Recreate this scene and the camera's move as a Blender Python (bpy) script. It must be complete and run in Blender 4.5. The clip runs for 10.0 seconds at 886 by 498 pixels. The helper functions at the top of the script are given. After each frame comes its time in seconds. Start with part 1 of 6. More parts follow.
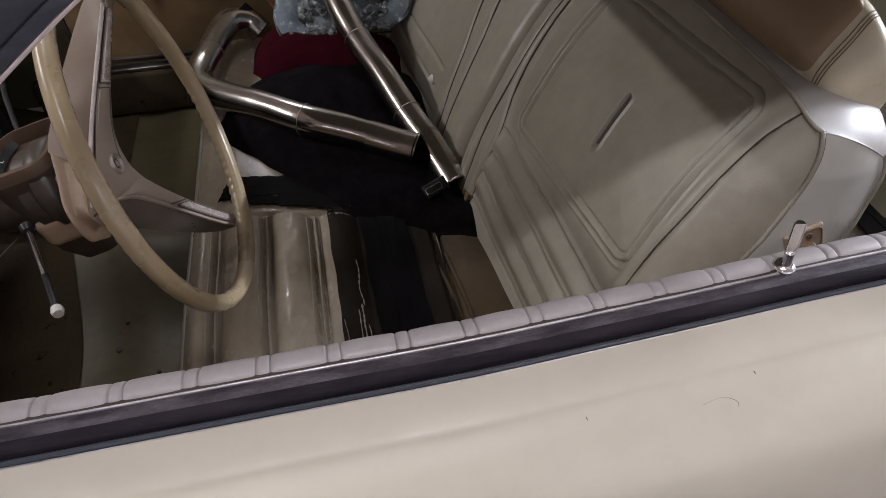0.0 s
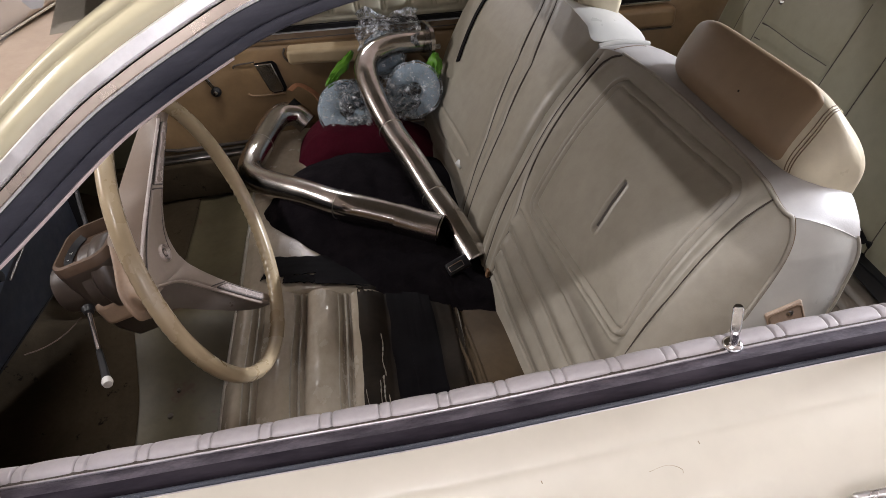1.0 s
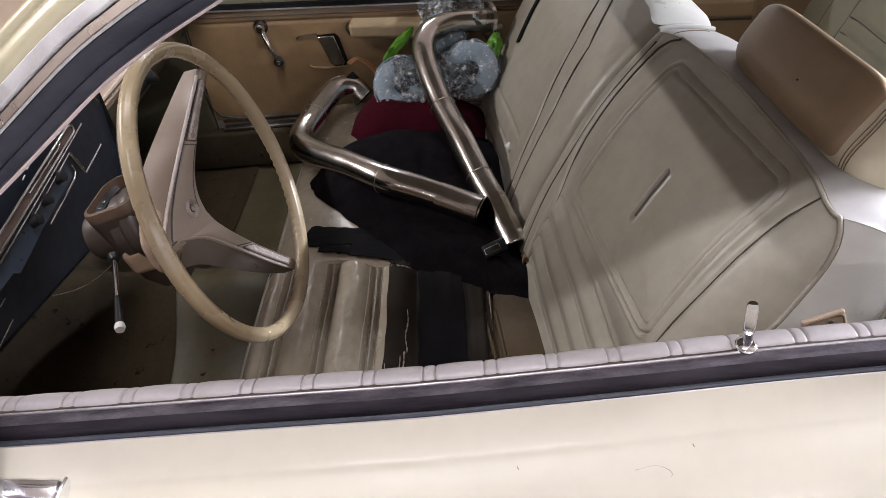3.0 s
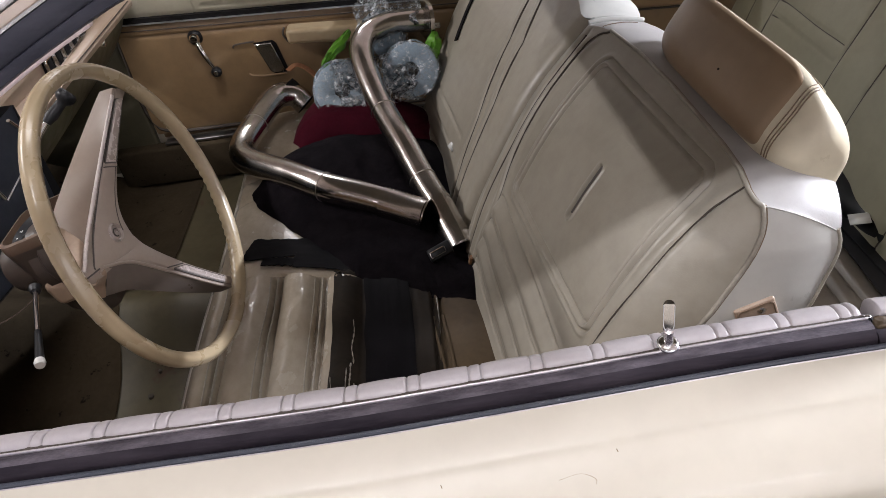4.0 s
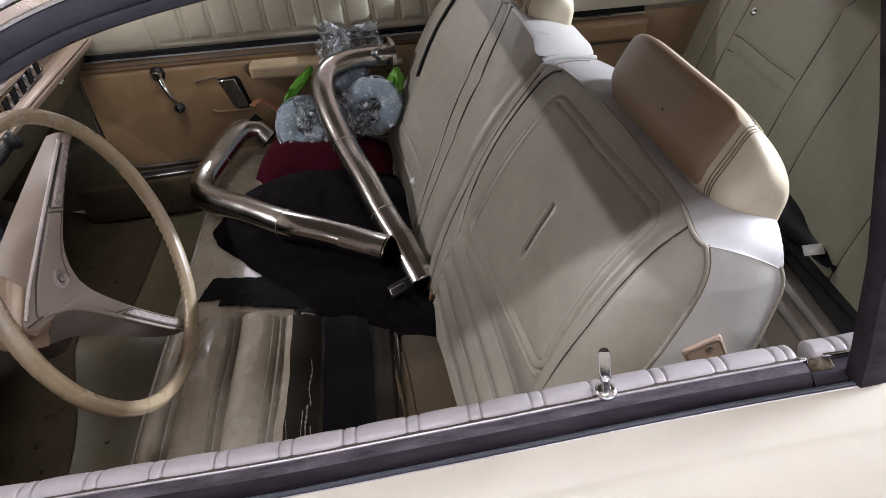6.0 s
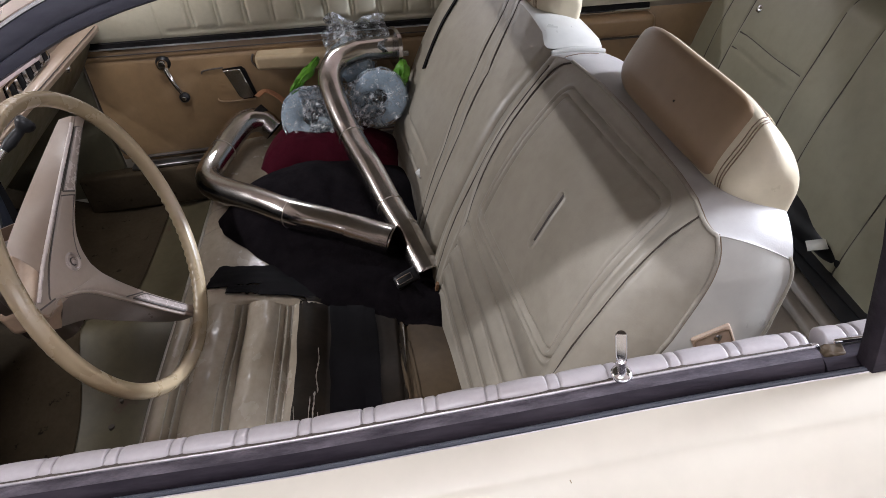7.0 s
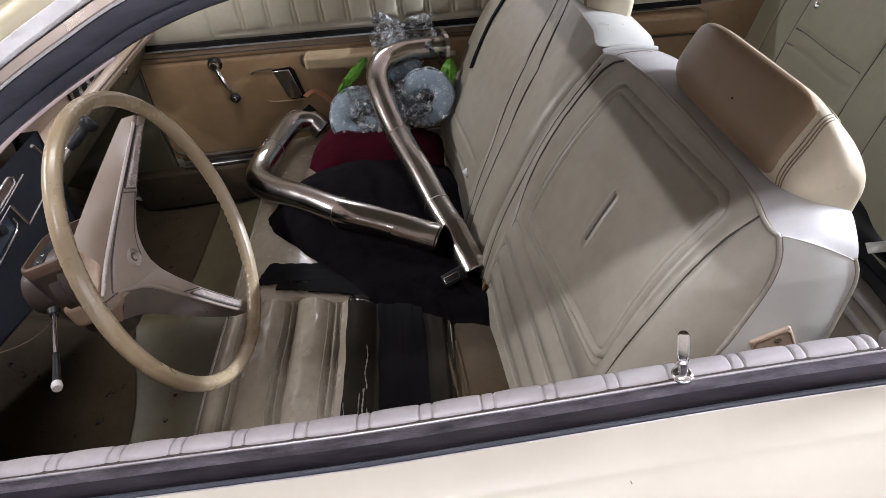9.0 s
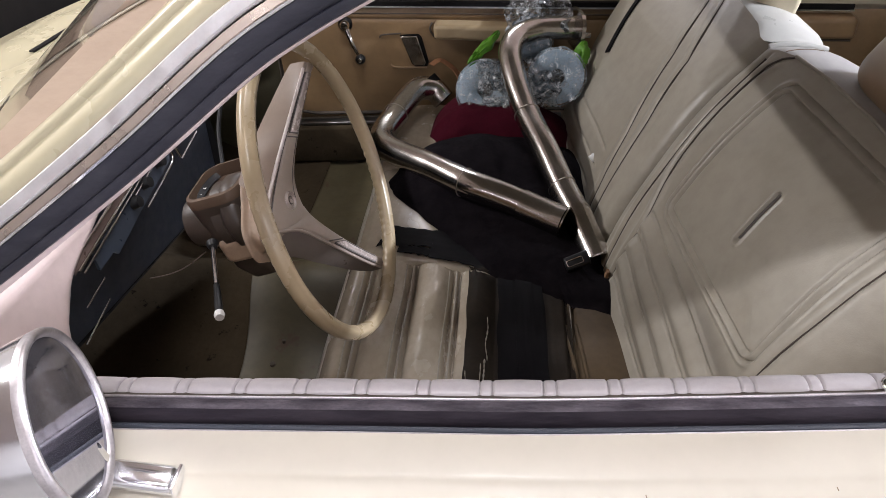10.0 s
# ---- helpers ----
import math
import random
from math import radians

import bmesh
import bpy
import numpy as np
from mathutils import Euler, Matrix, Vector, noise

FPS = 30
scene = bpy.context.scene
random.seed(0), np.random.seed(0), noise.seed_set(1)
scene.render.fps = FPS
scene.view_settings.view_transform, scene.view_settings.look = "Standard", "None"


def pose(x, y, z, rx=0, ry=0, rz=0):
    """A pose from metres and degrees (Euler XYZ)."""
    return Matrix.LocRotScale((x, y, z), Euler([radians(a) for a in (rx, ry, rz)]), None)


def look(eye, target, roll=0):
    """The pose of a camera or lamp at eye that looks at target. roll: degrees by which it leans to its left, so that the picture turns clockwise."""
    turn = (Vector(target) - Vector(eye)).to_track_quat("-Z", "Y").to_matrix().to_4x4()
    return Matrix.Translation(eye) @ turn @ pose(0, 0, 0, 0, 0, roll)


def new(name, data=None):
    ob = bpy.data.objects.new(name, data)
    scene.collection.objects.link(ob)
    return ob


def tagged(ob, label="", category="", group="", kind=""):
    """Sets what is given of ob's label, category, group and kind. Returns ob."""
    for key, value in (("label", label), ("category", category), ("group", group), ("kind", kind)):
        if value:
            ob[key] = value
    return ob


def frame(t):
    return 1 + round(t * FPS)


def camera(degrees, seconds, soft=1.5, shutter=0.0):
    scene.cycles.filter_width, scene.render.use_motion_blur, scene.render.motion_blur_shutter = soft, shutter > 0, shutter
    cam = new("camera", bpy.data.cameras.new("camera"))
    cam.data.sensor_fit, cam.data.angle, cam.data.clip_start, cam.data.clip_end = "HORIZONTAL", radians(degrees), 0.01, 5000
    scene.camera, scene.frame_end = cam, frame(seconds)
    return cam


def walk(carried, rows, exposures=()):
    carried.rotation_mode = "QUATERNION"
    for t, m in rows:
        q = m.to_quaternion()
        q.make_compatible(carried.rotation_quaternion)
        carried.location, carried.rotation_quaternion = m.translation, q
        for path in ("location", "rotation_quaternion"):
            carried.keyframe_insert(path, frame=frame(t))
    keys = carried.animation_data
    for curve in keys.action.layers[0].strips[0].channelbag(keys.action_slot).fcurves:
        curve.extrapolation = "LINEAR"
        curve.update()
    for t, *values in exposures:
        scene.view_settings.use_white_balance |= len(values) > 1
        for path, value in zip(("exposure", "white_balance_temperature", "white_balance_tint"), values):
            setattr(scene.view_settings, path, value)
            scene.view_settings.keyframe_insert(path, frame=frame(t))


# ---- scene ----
cam = camera(65.6, 10.0, soft=0.7)

PATH = [
    (0, (-0.381, -0.311, 1.383), (-0.122, 1.104, -0.006), -1.7),
    (0.5, (-0.29, -0.34, 1.405), (-0.292, 1.129, 0.048), -6.6),
    (1, (-0.308, -0.384, 1.456), (-0.2, 1.186, 0.222), -6.4),
    (1.5, (-0.325, -0.393, 1.452), (-0.176, 1.15, 0.188), -5.4),
    (2, (-0.28, -0.379, 1.445), (-0.174, 1.18, 0.197), -6.6),
    (2.2, (-0.269, -0.381, 1.435), (-0.246, 1.19, 0.198), -6.0),
    (3.3, (-0.222, -0.381, 1.418), (-0.327, 1.185, 0.179), -6.6),
    (3.5, (-0.207, -0.374, 1.418), (-0.268, 1.197, 0.182), -7.7),
    (4, (-0.186, -0.361, 1.416), (-0.206, 1.196, 0.161), -8.2),
    (4.5, (-0.167, -0.363, 1.41), (-0.164, 1.194, 0.154), -5.8),
    (5, (-0.149, -0.362, 1.412), (-0.123, 1.195, 0.156), -6.5),
    (5.5, (-0.147, -0.359, 1.437), (-0.105, 1.259, 0.262), -6.9),
    (5.7, (-0.141, -0.348, 1.432), (-0.098, 1.255, 0.236), -7.7),
    (7, (-0.166, -0.36, 1.422), (-0.108, 1.231, 0.211), -6.6),
    (7.5, (-0.182, -0.367, 1.432), (-0.206, 1.261, 0.271), -7.4),
    (8, (-0.178, -0.368, 1.423), (-0.185, 1.245, 0.24), -6.5),
    (8.5, (-0.169, -0.366, 1.419), (-0.165, 1.237, 0.223), -7.6),
    (9, (-0.185, -0.361, 1.422), (-0.237, 1.24, 0.224), -8.5),
    (9.5, (-0.223, -0.362, 1.416), (-0.35, 1.217, 0.195), -7.1),
    (9.8, (-0.272, -0.364, 1.409), (-0.43, 1.213, 0.189), -5.7),
    (10, (-0.322, -0.367, 1.414), (-0.538, 1.205, 0.196), -5.1),
]
EXPOSURES = [(t, stops, kelvin, 14) for t, stops, kelvin in ((0, -0.60, 6430), (0.5, -0.20, 6430), (1.0, -0.01, 6580), (1.5, 0.0, 6430), (3.5, 0.10, 6430), (5.0, 0.04, 6400), (5.5, 0.02, 6240), (7, 0.16, 6200), (9.5, 0.19, 6240), (10, 0.19, 6380))]
walk(cam, [(t, look(eye, target, roll)) for t, eye, target, roll in PATH], EXPOSURES)

# lamps of the garage, all out of view: x, y, turn, watts, tint
LAMPS = (
    (-0.35, -0.65, 0, 30, (0.94, 0.95, 1.0)), (1.8, -4.0, 0, 60, (0.95, 0.955, 1.0)), (-3.0, 0.9, 90, 78, (1.0, 0.985, 0.97)),
    # the (-1.9, -3.9) lamp is added as fill for the rear seat
    (4.75, 0.7, 90, 1350, (0.84, 0.90, 1.0)), (-1.9, -3.9, 0, 20, (0.98, 0.96, 1.0)), (-0.6, 3.5, 0, 50, (0.93, 0.95, 1.0)),
    (-0.2, 0.78, 0, 34, (1.0, 0.985, 0.96)),
)

# ---- light ----
world = bpy.data.worlds.new("garage_air")
scene.world = world
world.use_nodes = True
world.node_tree.nodes["Background"].inputs[0].default_value = (0.55, 0.52, 0.50, 1)
world.node_tree.nodes["Background"].inputs[1].default_value = 0.02


# ---- materials ----
def material(name, color, rough=0.5, metal=0.0, second=None, scale=8.0, amount=0.5, grain=0.0, grain_scale=600.0,
             bump=0.0, bump_scale=40.0, spec=0.5, coat=0.0, spots=None, spot_scale=20.0, spot_cut=0.62, rough_var=0.08, stretch=(1, 1, 1), sheen=0.0):
    m = bpy.data.materials.new(name)
    m.use_nodes = True
    nt = m.node_tree
    n, l = nt.nodes, nt.links
    b = n["Principled BSDF"]
    b.inputs["Metallic"].default_value = metal
    b.inputs["Specular IOR Level"].default_value = spec
    b.inputs["Coat Weight"].default_value = coat
    b.inputs["Coat Roughness"].default_value = 0.06
    b.inputs["Sheen Weight"].default_value = sheen
    tc = n.new("ShaderNodeTexCoord")
    mp = n.new("ShaderNodeMapping")
    mp.inputs["Scale"].default_value = stretch
    l.new(tc.outputs["Object"], mp.inputs["Vector"])

    def noise_node(s, detail=5.0, roughness=0.6):
        t = n.new("ShaderNodeTexNoise")
        t.inputs["Scale"].default_value = s
        t.inputs["Detail"].default_value = detail
        t.inputs["Roughness"].default_value = roughness
        l.new(mp.outputs["Vector"], t.inputs["Vector"])
        return t.outputs["Fac"]

    def ramp(src, lo, hi):
        r = n.new("ShaderNodeMapRange")
        r.inputs["From Min"].default_value = lo
        r.inputs["From Max"].default_value = hi
        l.new(src, r.inputs["Value"])
        return r.outputs["Result"]

    def mix(fac, a, c):
        x = n.new("ShaderNodeMix")
        x.data_type = "RGBA"
        l.new(fac, x.inputs["Factor"])
        for sock, v in ((x.inputs["A"], a), (x.inputs["B"], c)):
            if isinstance(v, tuple):
                sock.default_value = (*v, 1)
            else:
                l.new(v, sock)
        return x.outputs["Result"]

    second = second or tuple(v * 0.8 for v in color)
    big = noise_node(scale)
    fac = n.new("ShaderNodeMath")
    fac.operation = "MULTIPLY"
    l.new(ramp(big, 0.35, 0.68), fac.inputs[0])
    fac.inputs[1].default_value = amount
    col = mix(fac.outputs[0], color, second)
    fine = noise_node(scale * 11, 3)
    fm = n.new("ShaderNodeMath")
    fm.operation = "MULTIPLY"
    l.new(ramp(fine, 0.4, 0.75), fm.inputs[0])
    fm.inputs[1].default_value = amount * 0.4
    col = mix(fm.outputs[0], col, tuple(v * 0.72 for v in second))
    if spots:
        col = mix(ramp(noise_node(spot_scale, 4, 0.7), spot_cut, spot_cut + 0.06), col, spots)
    l.new(col, b.inputs["Base Color"])
    rr = n.new("ShaderNodeMapRange")
    rr.inputs["From Min"].default_value = 0.3
    rr.inputs["From Max"].default_value = 0.7
    rr.inputs["To Min"].default_value = max(rough - rough_var, 0.02)
    rr.inputs["To Max"].default_value = min(rough + rough_var, 1)
    l.new(noise_node(scale * 3.3), rr.inputs["Value"])
    l.new(rr.outputs["Result"], b.inputs["Roughness"])
    last = None
    for strength, s, dist in ((bump, bump_scale, 0.004), (grain, grain_scale, 0.0006)):
        if strength:
            bp = n.new("ShaderNodeBump")
            bp.inputs["Strength"].default_value = strength
            bp.inputs["Distance"].default_value = dist
            l.new(noise_node(s, 4), bp.inputs["Height"])
            if last:
                l.new(last, bp.inputs["Normal"])
            last = bp.outputs["Normal"]
    if last:
        l.new(last, b.inputs["Normal"])
    return m


M = {}
M["paint"] = material("cream_paint", (0.485, 0.447, 0.368), 0.42, second=(0.45, 0.407, 0.33), scale=3, amount=0.35, coat=0.05, spots=(0.36, 0.31, 0.22), spot_scale=55, spot_cut=0.765, bump=0.02, bump_scale=14, spec=0.4)
# duller, yellower copy of the car paint: olive reflections put into its colour
M["pillar"] = material("dull_yellow_paint", (0.435, 0.392, 0.268), 0.26, second=(0.41, 0.366, 0.242), scale=2, amount=0.3, coat=0.1, bump=0.03, bump_scale=14)
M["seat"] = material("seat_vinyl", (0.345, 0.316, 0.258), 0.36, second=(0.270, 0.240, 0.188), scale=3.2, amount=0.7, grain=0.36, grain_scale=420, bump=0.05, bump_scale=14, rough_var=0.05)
M["cushion"] = material("worn_cushion_vinyl", (0.41, 0.360, 0.285), 0.23, second=(0.315, 0.262, 0.195), scale=7, amount=0.8, grain=0.15, grain_scale=420, bump=0.10, bump_scale=12, stretch=(1, 0.6, 1))
M["headrest"] = material("headrest_vinyl", (0.31, 0.215, 0.130), 0.36, second=(0.225, 0.155, 0.096), scale=3.5, amount=0.5, grain=0.2, grain_scale=420, bump=0.03, bump_scale=14)
M["pale"] = material("pale_vinyl", (0.60, 0.56, 0.46), 0.36, second=(0.52, 0.47, 0.38), scale=6, amount=0.5, grain=0.2, grain_scale=420, bump=0.05, bump_scale=18)
M["rear"] = material("rear_seat_vinyl", (0.255, 0.235, 0.165), 0.42, second=(0.205, 0.185, 0.128), scale=3, amount=0.6, grain=0.2, grain_scale=420, bump=0.08, bump_scale=7)
M["pad"] = material("door_pad_vinyl", (0.375, 0.345, 0.345), 0.42, second=(0.31, 0.28, 0.275), scale=14, amount=0.5, grain=0.3, grain_scale=500)
M["seam"] = material("dark_seam", (0.060, 0.046, 0.036), 0.75, scale=20)
M["piping"] = material("piping_vinyl", (0.35, 0.325, 0.27), 0.4, second=(0.2, 0.17, 0.13), scale=18, amount=0.7)
M["tan"] = material("tan_door_vinyl", (0.27, 0.175, 0.088), 0.42, second=(0.19, 0.12, 0.063), scale=3.5, amount=0.7, grain=0.2, grain_scale=400, bump=0.08, bump_scale=12)
M["upper"] = material("cream_door_vinyl", (0.50, 0.47, 0.36), 0.42, second=(0.40, 0.36, 0.26), scale=7, amount=0.5, grain=0.2, grain_scale=400)
M["rubber"] = material("black_rubber", (0.013, 0.0135, 0.021), 0.42, second=(0.042, 0.041, 0.052), scale=34, amount=0.8, bump=0.25, bump_scale=60, stretch=(0.25, 1, 1), spec=0.3)
M["sweep"] = material("greyed_sweep_rubber", (0.040, 0.045, 0.058), 0.38, second=(0.026, 0.029, 0.038), scale=30, amount=0.6, bump=0.15, bump_scale=60, stretch=(0.2, 1, 1))
M["felt"] = material("window_felt", (0.013, 0.010, 0.014), 0.75, second=(0.040, 0.033, 0.040), scale=34, amount=0.9, bump=0.3, bump_scale=120, stretch=(0.2, 1, 1), spec=0.1, spots=(0.12, 0.11, 0.12), spot_scale=90, spot_cut=0.75)
M["worn_felt"] = material("worn_window_felt", (0.100, 0.085, 0.098), 0.6, second=(0.022, 0.017, 0.023), scale=60, amount=1.0, bump=0.5, bump_scale=160, stretch=(0.35, 1, 1), spec=0.3, spots=(0.30, 0.29, 0.30), spot_scale=90, spot_cut=0.745)
M["bright_trim"] = material("bright_trim", (0.88, 0.88, 0.90), 0.45, 1.0, second=(0.80, 0.79, 0.80), scale=18, amount=0.4, bump=0.04, bump_scale=50)
M["satin_trim"] = material("satin_trim", (0.60, 0.57, 0.58), 0.42, 1.0, second=(0.40, 0.37, 0.38), scale=40, amount=0.8, rough_var=0.08)
M["headrest_end"] = material("headrest_end_vinyl", (0.62, 0.555, 0.41), 0.34, second=(0.53, 0.46, 0.33), scale=6, amount=0.5, grain=0.2, grain_scale=420)
M["stitch"] = material("stitch_thread", (0.20, 0.14, 0.085), 0.7, scale=60)
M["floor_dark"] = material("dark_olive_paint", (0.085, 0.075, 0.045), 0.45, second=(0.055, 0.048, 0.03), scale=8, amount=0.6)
M["white_wall"] = material("white_wall_paint", (0.76, 0.75, 0.75), 0.7, second=(0.68, 0.67, 0.67), scale=1.2, amount=0.6, bump=0.1, bump_scale=20)
M["channel"] = material("dull_channel_metal", (0.60, 0.52, 0.45), 0.30, 1.0, second=(0.46, 0.38, 0.32), scale=9, amount=0.5)
M["column_brown"] = material("brown_column_paint", (0.085, 0.055, 0.037), 0.42, second=(0.062, 0.040, 0.027), scale=10, amount=0.6, spec=0.25)
# darker copy of the column brown: shade on the housing put into its colour
M["shroud_dark"] = material("shaded_shroud_plastic", (0.036, 0.025, 0.018), 0.45, second=(0.024, 0.017, 0.013), scale=10, amount=0.6)
M["rear_cushion"] = material("rear_cushion_vinyl", (0.155, 0.13, 0.102), 0.45, second=(0.11, 0.09, 0.07), scale=5, amount=0.7, grain=0.2, grain_scale=420)
M["groove"] = material("spoke_groove", (0.055, 0.043, 0.036), 0.6, scale=30)
# darker copy of the spoke taupe: shade on the lower flank put into colour
M["spoke_flank"] = material("shaded_taupe_plastic", (0.12, 0.098, 0.084), 0.34, second=(0.095, 0.078, 0.067), scale=9, amount=0.5, grain=0.15)
M["brown_vinyl"] = material("grimy_brown_vinyl", (0.088, 0.062, 0.036), 0.62, second=(0.055, 0.038, 0.023), scale=6, amount=0.8, grain=0.2, grain_scale=420, bump=0.08, bump_scale=14, spec=0.2)
# paler copies of the seat vinyl: light on tops and side put into colour
M["seat_side"] = material("pale_lit_seat_vinyl", (0.52, 0.51, 0.47), 0.34, second=(0.45, 0.435, 0.395), scale=4, amount=0.5, grain=0.2, grain_scale=420)
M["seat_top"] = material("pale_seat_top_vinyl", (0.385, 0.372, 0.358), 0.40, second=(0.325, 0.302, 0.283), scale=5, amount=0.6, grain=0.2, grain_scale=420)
M["chrome"] = material("chrome", (0.86, 0.86, 0.875), 0.10, 1.0, second=(0.72, 0.71, 0.70), scale=16, amount=0.5, rough_var=0.05)
M["panel_black"] = material("instrument_panel_black", (0.014, 0.018, 0.028), 0.45, second=(0.017, 0.021, 0.031), scale=14, amount=0.4)
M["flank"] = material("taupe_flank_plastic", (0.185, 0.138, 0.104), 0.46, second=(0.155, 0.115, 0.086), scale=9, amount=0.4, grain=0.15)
# pale edge colour carries the highlight along the upper spoke
M["spoke_edge"] = material("pale_spoke_highlight", (0.50, 0.44, 0.41), 0.28, second=(0.42, 0.36, 0.33), scale=14, amount=0.6)
M["lock_chrome"] = material("worn_chrome", (0.62, 0.60, 0.60), 0.20, 1.0, second=(0.66, 0.63, 0.62), scale=60, amount=0.5, rough_var=0.06)
M["lug"] = material("worn_tan_paint", (0.27, 0.190, 0.128), 0.45, second=(0.19, 0.128, 0.085), scale=14, amount=0.7)
M["belt_chrome"] = material("belt_chrome", (0.40, 0.39, 0.39), 0.34, 1.0, second=(0.28, 0.27, 0.27), scale=10, amount=0.6, rough_var=0.08)
M["pink_trim"] = material("pale_pink_trim", (0.70, 0.585, 0.575), 0.38, second=(0.63, 0.51, 0.495), scale=6, amount=0.5, grain=0.2)
M["mirror_chrome"] = material("hazy_mirror_chrome", (0.90, 0.91, 0.94), 0.15, 1.0, second=(0.78, 0.79, 0.82), scale=9, amount=0.5, rough_var=0.08)
M["dull_chrome"] = material("dull_chrome", (0.62, 0.60, 0.58), 0.28, 1.0, second=(0.38, 0.34, 0.31), scale=20, amount=0.7)
M["steel"] = material("stainless_pipe", (0.54, 0.505, 0.475), 0.19, 1.0, second=(0.40, 0.36, 0.325), scale=5, amount=0.6, rough_var=0.06, stretch=(1, 1, 1))
M["steel_weld"] = material("weld_bead", (0.52, 0.48, 0.43), 0.35, 1.0, second=(0.32, 0.26, 0.2), scale=40, amount=0.7)
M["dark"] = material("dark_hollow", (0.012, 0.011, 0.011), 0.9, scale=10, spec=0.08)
M["black_plastic"] = material("black_plastic", (0.010, 0.010, 0.011), 0.40, scale=16, second=(0.018, 0.017, 0.017), spec=0.2)
M["jacket"] = material("black_cloth", (0.0055, 0.0045, 0.0058), 0.95, second=(0.013, 0.0105, 0.0125), scale=30, amount=0.8, bump=0.8, bump_scale=60, grain=0.8, grain_scale=900, spec=0.04)
M["red"] = material("dark_red_cloth", (0.060, 0.005, 0.013), 0.95, second=(0.034, 0.003, 0.008), scale=20, amount=0.7, bump=0.5, bump_scale=60, grain=0.6, grain_scale=900, spec=0.08)
M["tape"] = material("black_duct_tape", (0.006, 0.0055, 0.0065), 0.55, second=(0.012, 0.011, 0.012), scale=14, amount=0.6, bump=0.10, bump_scale=16, spec=0.035)
M["tape_brown"] = material("worn_brown_tape", (0.030, 0.023, 0.016), 0.50, second=(0.014, 0.011, 0.009), scale=10, amount=0.8, bump=0.10, bump_scale=16, spec=0.10)
M["foam"] = material("torn_edge_foam", (0.30, 0.17, 0.08), 0.9, second=(0.16, 0.08, 0.04), scale=50, amount=0.8, bump=0.7, bump_scale=120)
M["rim"] = material("aged_rim_plastic", (0.34, 0.265, 0.165), 0.28, second=(0.23, 0.172, 0.10), scale=3, amount=0.45, grain=0.05)
M["spoke"] = material("taupe_spoke_plastic", (0.262, 0.210, 0.172), 0.36, second=(0.222, 0.176, 0.142), scale=9, amount=0.4, grain=0.15)
M["inset"] = material("spoke_inset", (0.36, 0.305, 0.275), 0.26, 0.2, second=(0.30, 0.25, 0.225), scale=12, amount=0.5)
M["column"] = material("column_paint", (0.085, 0.058, 0.044), 0.40, second=(0.06, 0.042, 0.032), scale=10, amount=0.6)
M["floor_pan"] = material("floor_pan_paint", (0.095, 0.079, 0.043), 0.5, second=(0.058, 0.046, 0.026), scale=5, amount=0.8, bump=0.15, bump_scale=20, spots=(0.07, 0.04, 0.025), spot_scale=9, spot_cut=0.62)
# dark floor colour with the footwell's shade put into it
M["footwell_dark"] = material("dark_footwell_floor", (0.050, 0.037, 0.023), 0.85, second=(0.032, 0.024, 0.015), scale=9, amount=0.8, bump=0.4, bump_scale=30, spots=(0.012, 0.008, 0.006), spot_scale=26, spot_cut=0.62, spec=0.04)
M["dash_top"] = material("dash_pad_vinyl", (0.34, 0.262, 0.20), 0.36, second=(0.27, 0.20, 0.15), scale=5, amount=0.5, grain=0.2)
M["dash_face"] = material("dash_face_brown", (0.16, 0.11, 0.095), 0.32, 0.2, second=(0.11, 0.075, 0.06), scale=9, amount=0.6)
M["concrete"] = material("garage_concrete", (0.30, 0.285, 0.27), 0.7, second=(0.22, 0.21, 0.2), scale=1.2, amount=0.8, bump=0.3, bump_scale=30)
M["wall"] = material("garage_wall_board", (0.44, 0.41, 0.39), 0.8, second=(0.36, 0.33, 0.31), scale=1.0, amount=0.7, bump=0.2, bump_scale=20)
M["ceiling"] = material("garage_ceiling_board", (0.47, 0.40, 0.375), 0.85, second=(0.40, 0.335, 0.31), scale=0.8, amount=0.6)
M["headliner"] = material("headliner_cloth", (0.22, 0.195, 0.155), 0.85, second=(0.17, 0.15, 0.115), scale=6, amount=0.5, bump=0.2, bump_scale=50)
M["tyre"] = material("tyre_rubber", (0.02, 0.02, 0.02), 0.75, scale=20)
M["paper"] = material("paper_roll", (0.30, 0.38, 0.44), 0.75, second=(0.22, 0.285, 0.33), scale=25, amount=0.6, bump=0.3, bump_scale=150)
M["green"] = material("green_film", (0.11, 0.31, 0.022), 0.35, second=(0.06, 0.19, 0.015), scale=30, amount=0.6, bump=0.6, bump_scale=50)
M["copper"] = material("copper_strap", (0.45, 0.22, 0.12), 0.4, 0.6, second=(0.3, 0.14, 0.07), scale=30, amount=0.6)
M["rust"] = material("floor_rust", (0.075, 0.040, 0.022), 0.8, second=(0.035, 0.02, 0.013), scale=60, amount=0.9, bump=0.3, bump_scale=150)
M["tag"] = material("white_label", (0.62, 0.62, 0.60), 0.5, second=(0.5, 0.5, 0.48), scale=40)
M["latch"] = material("latch_plate_plastic", (0.52, 0.40, 0.31), 0.45, second=(0.33, 0.22, 0.15), scale=25, amount=0.6)
M["blue"] = material("dull_blue_plastic", (0.050, 0.066, 0.095), 0.34, second=(0.03, 0.04, 0.058), scale=20)


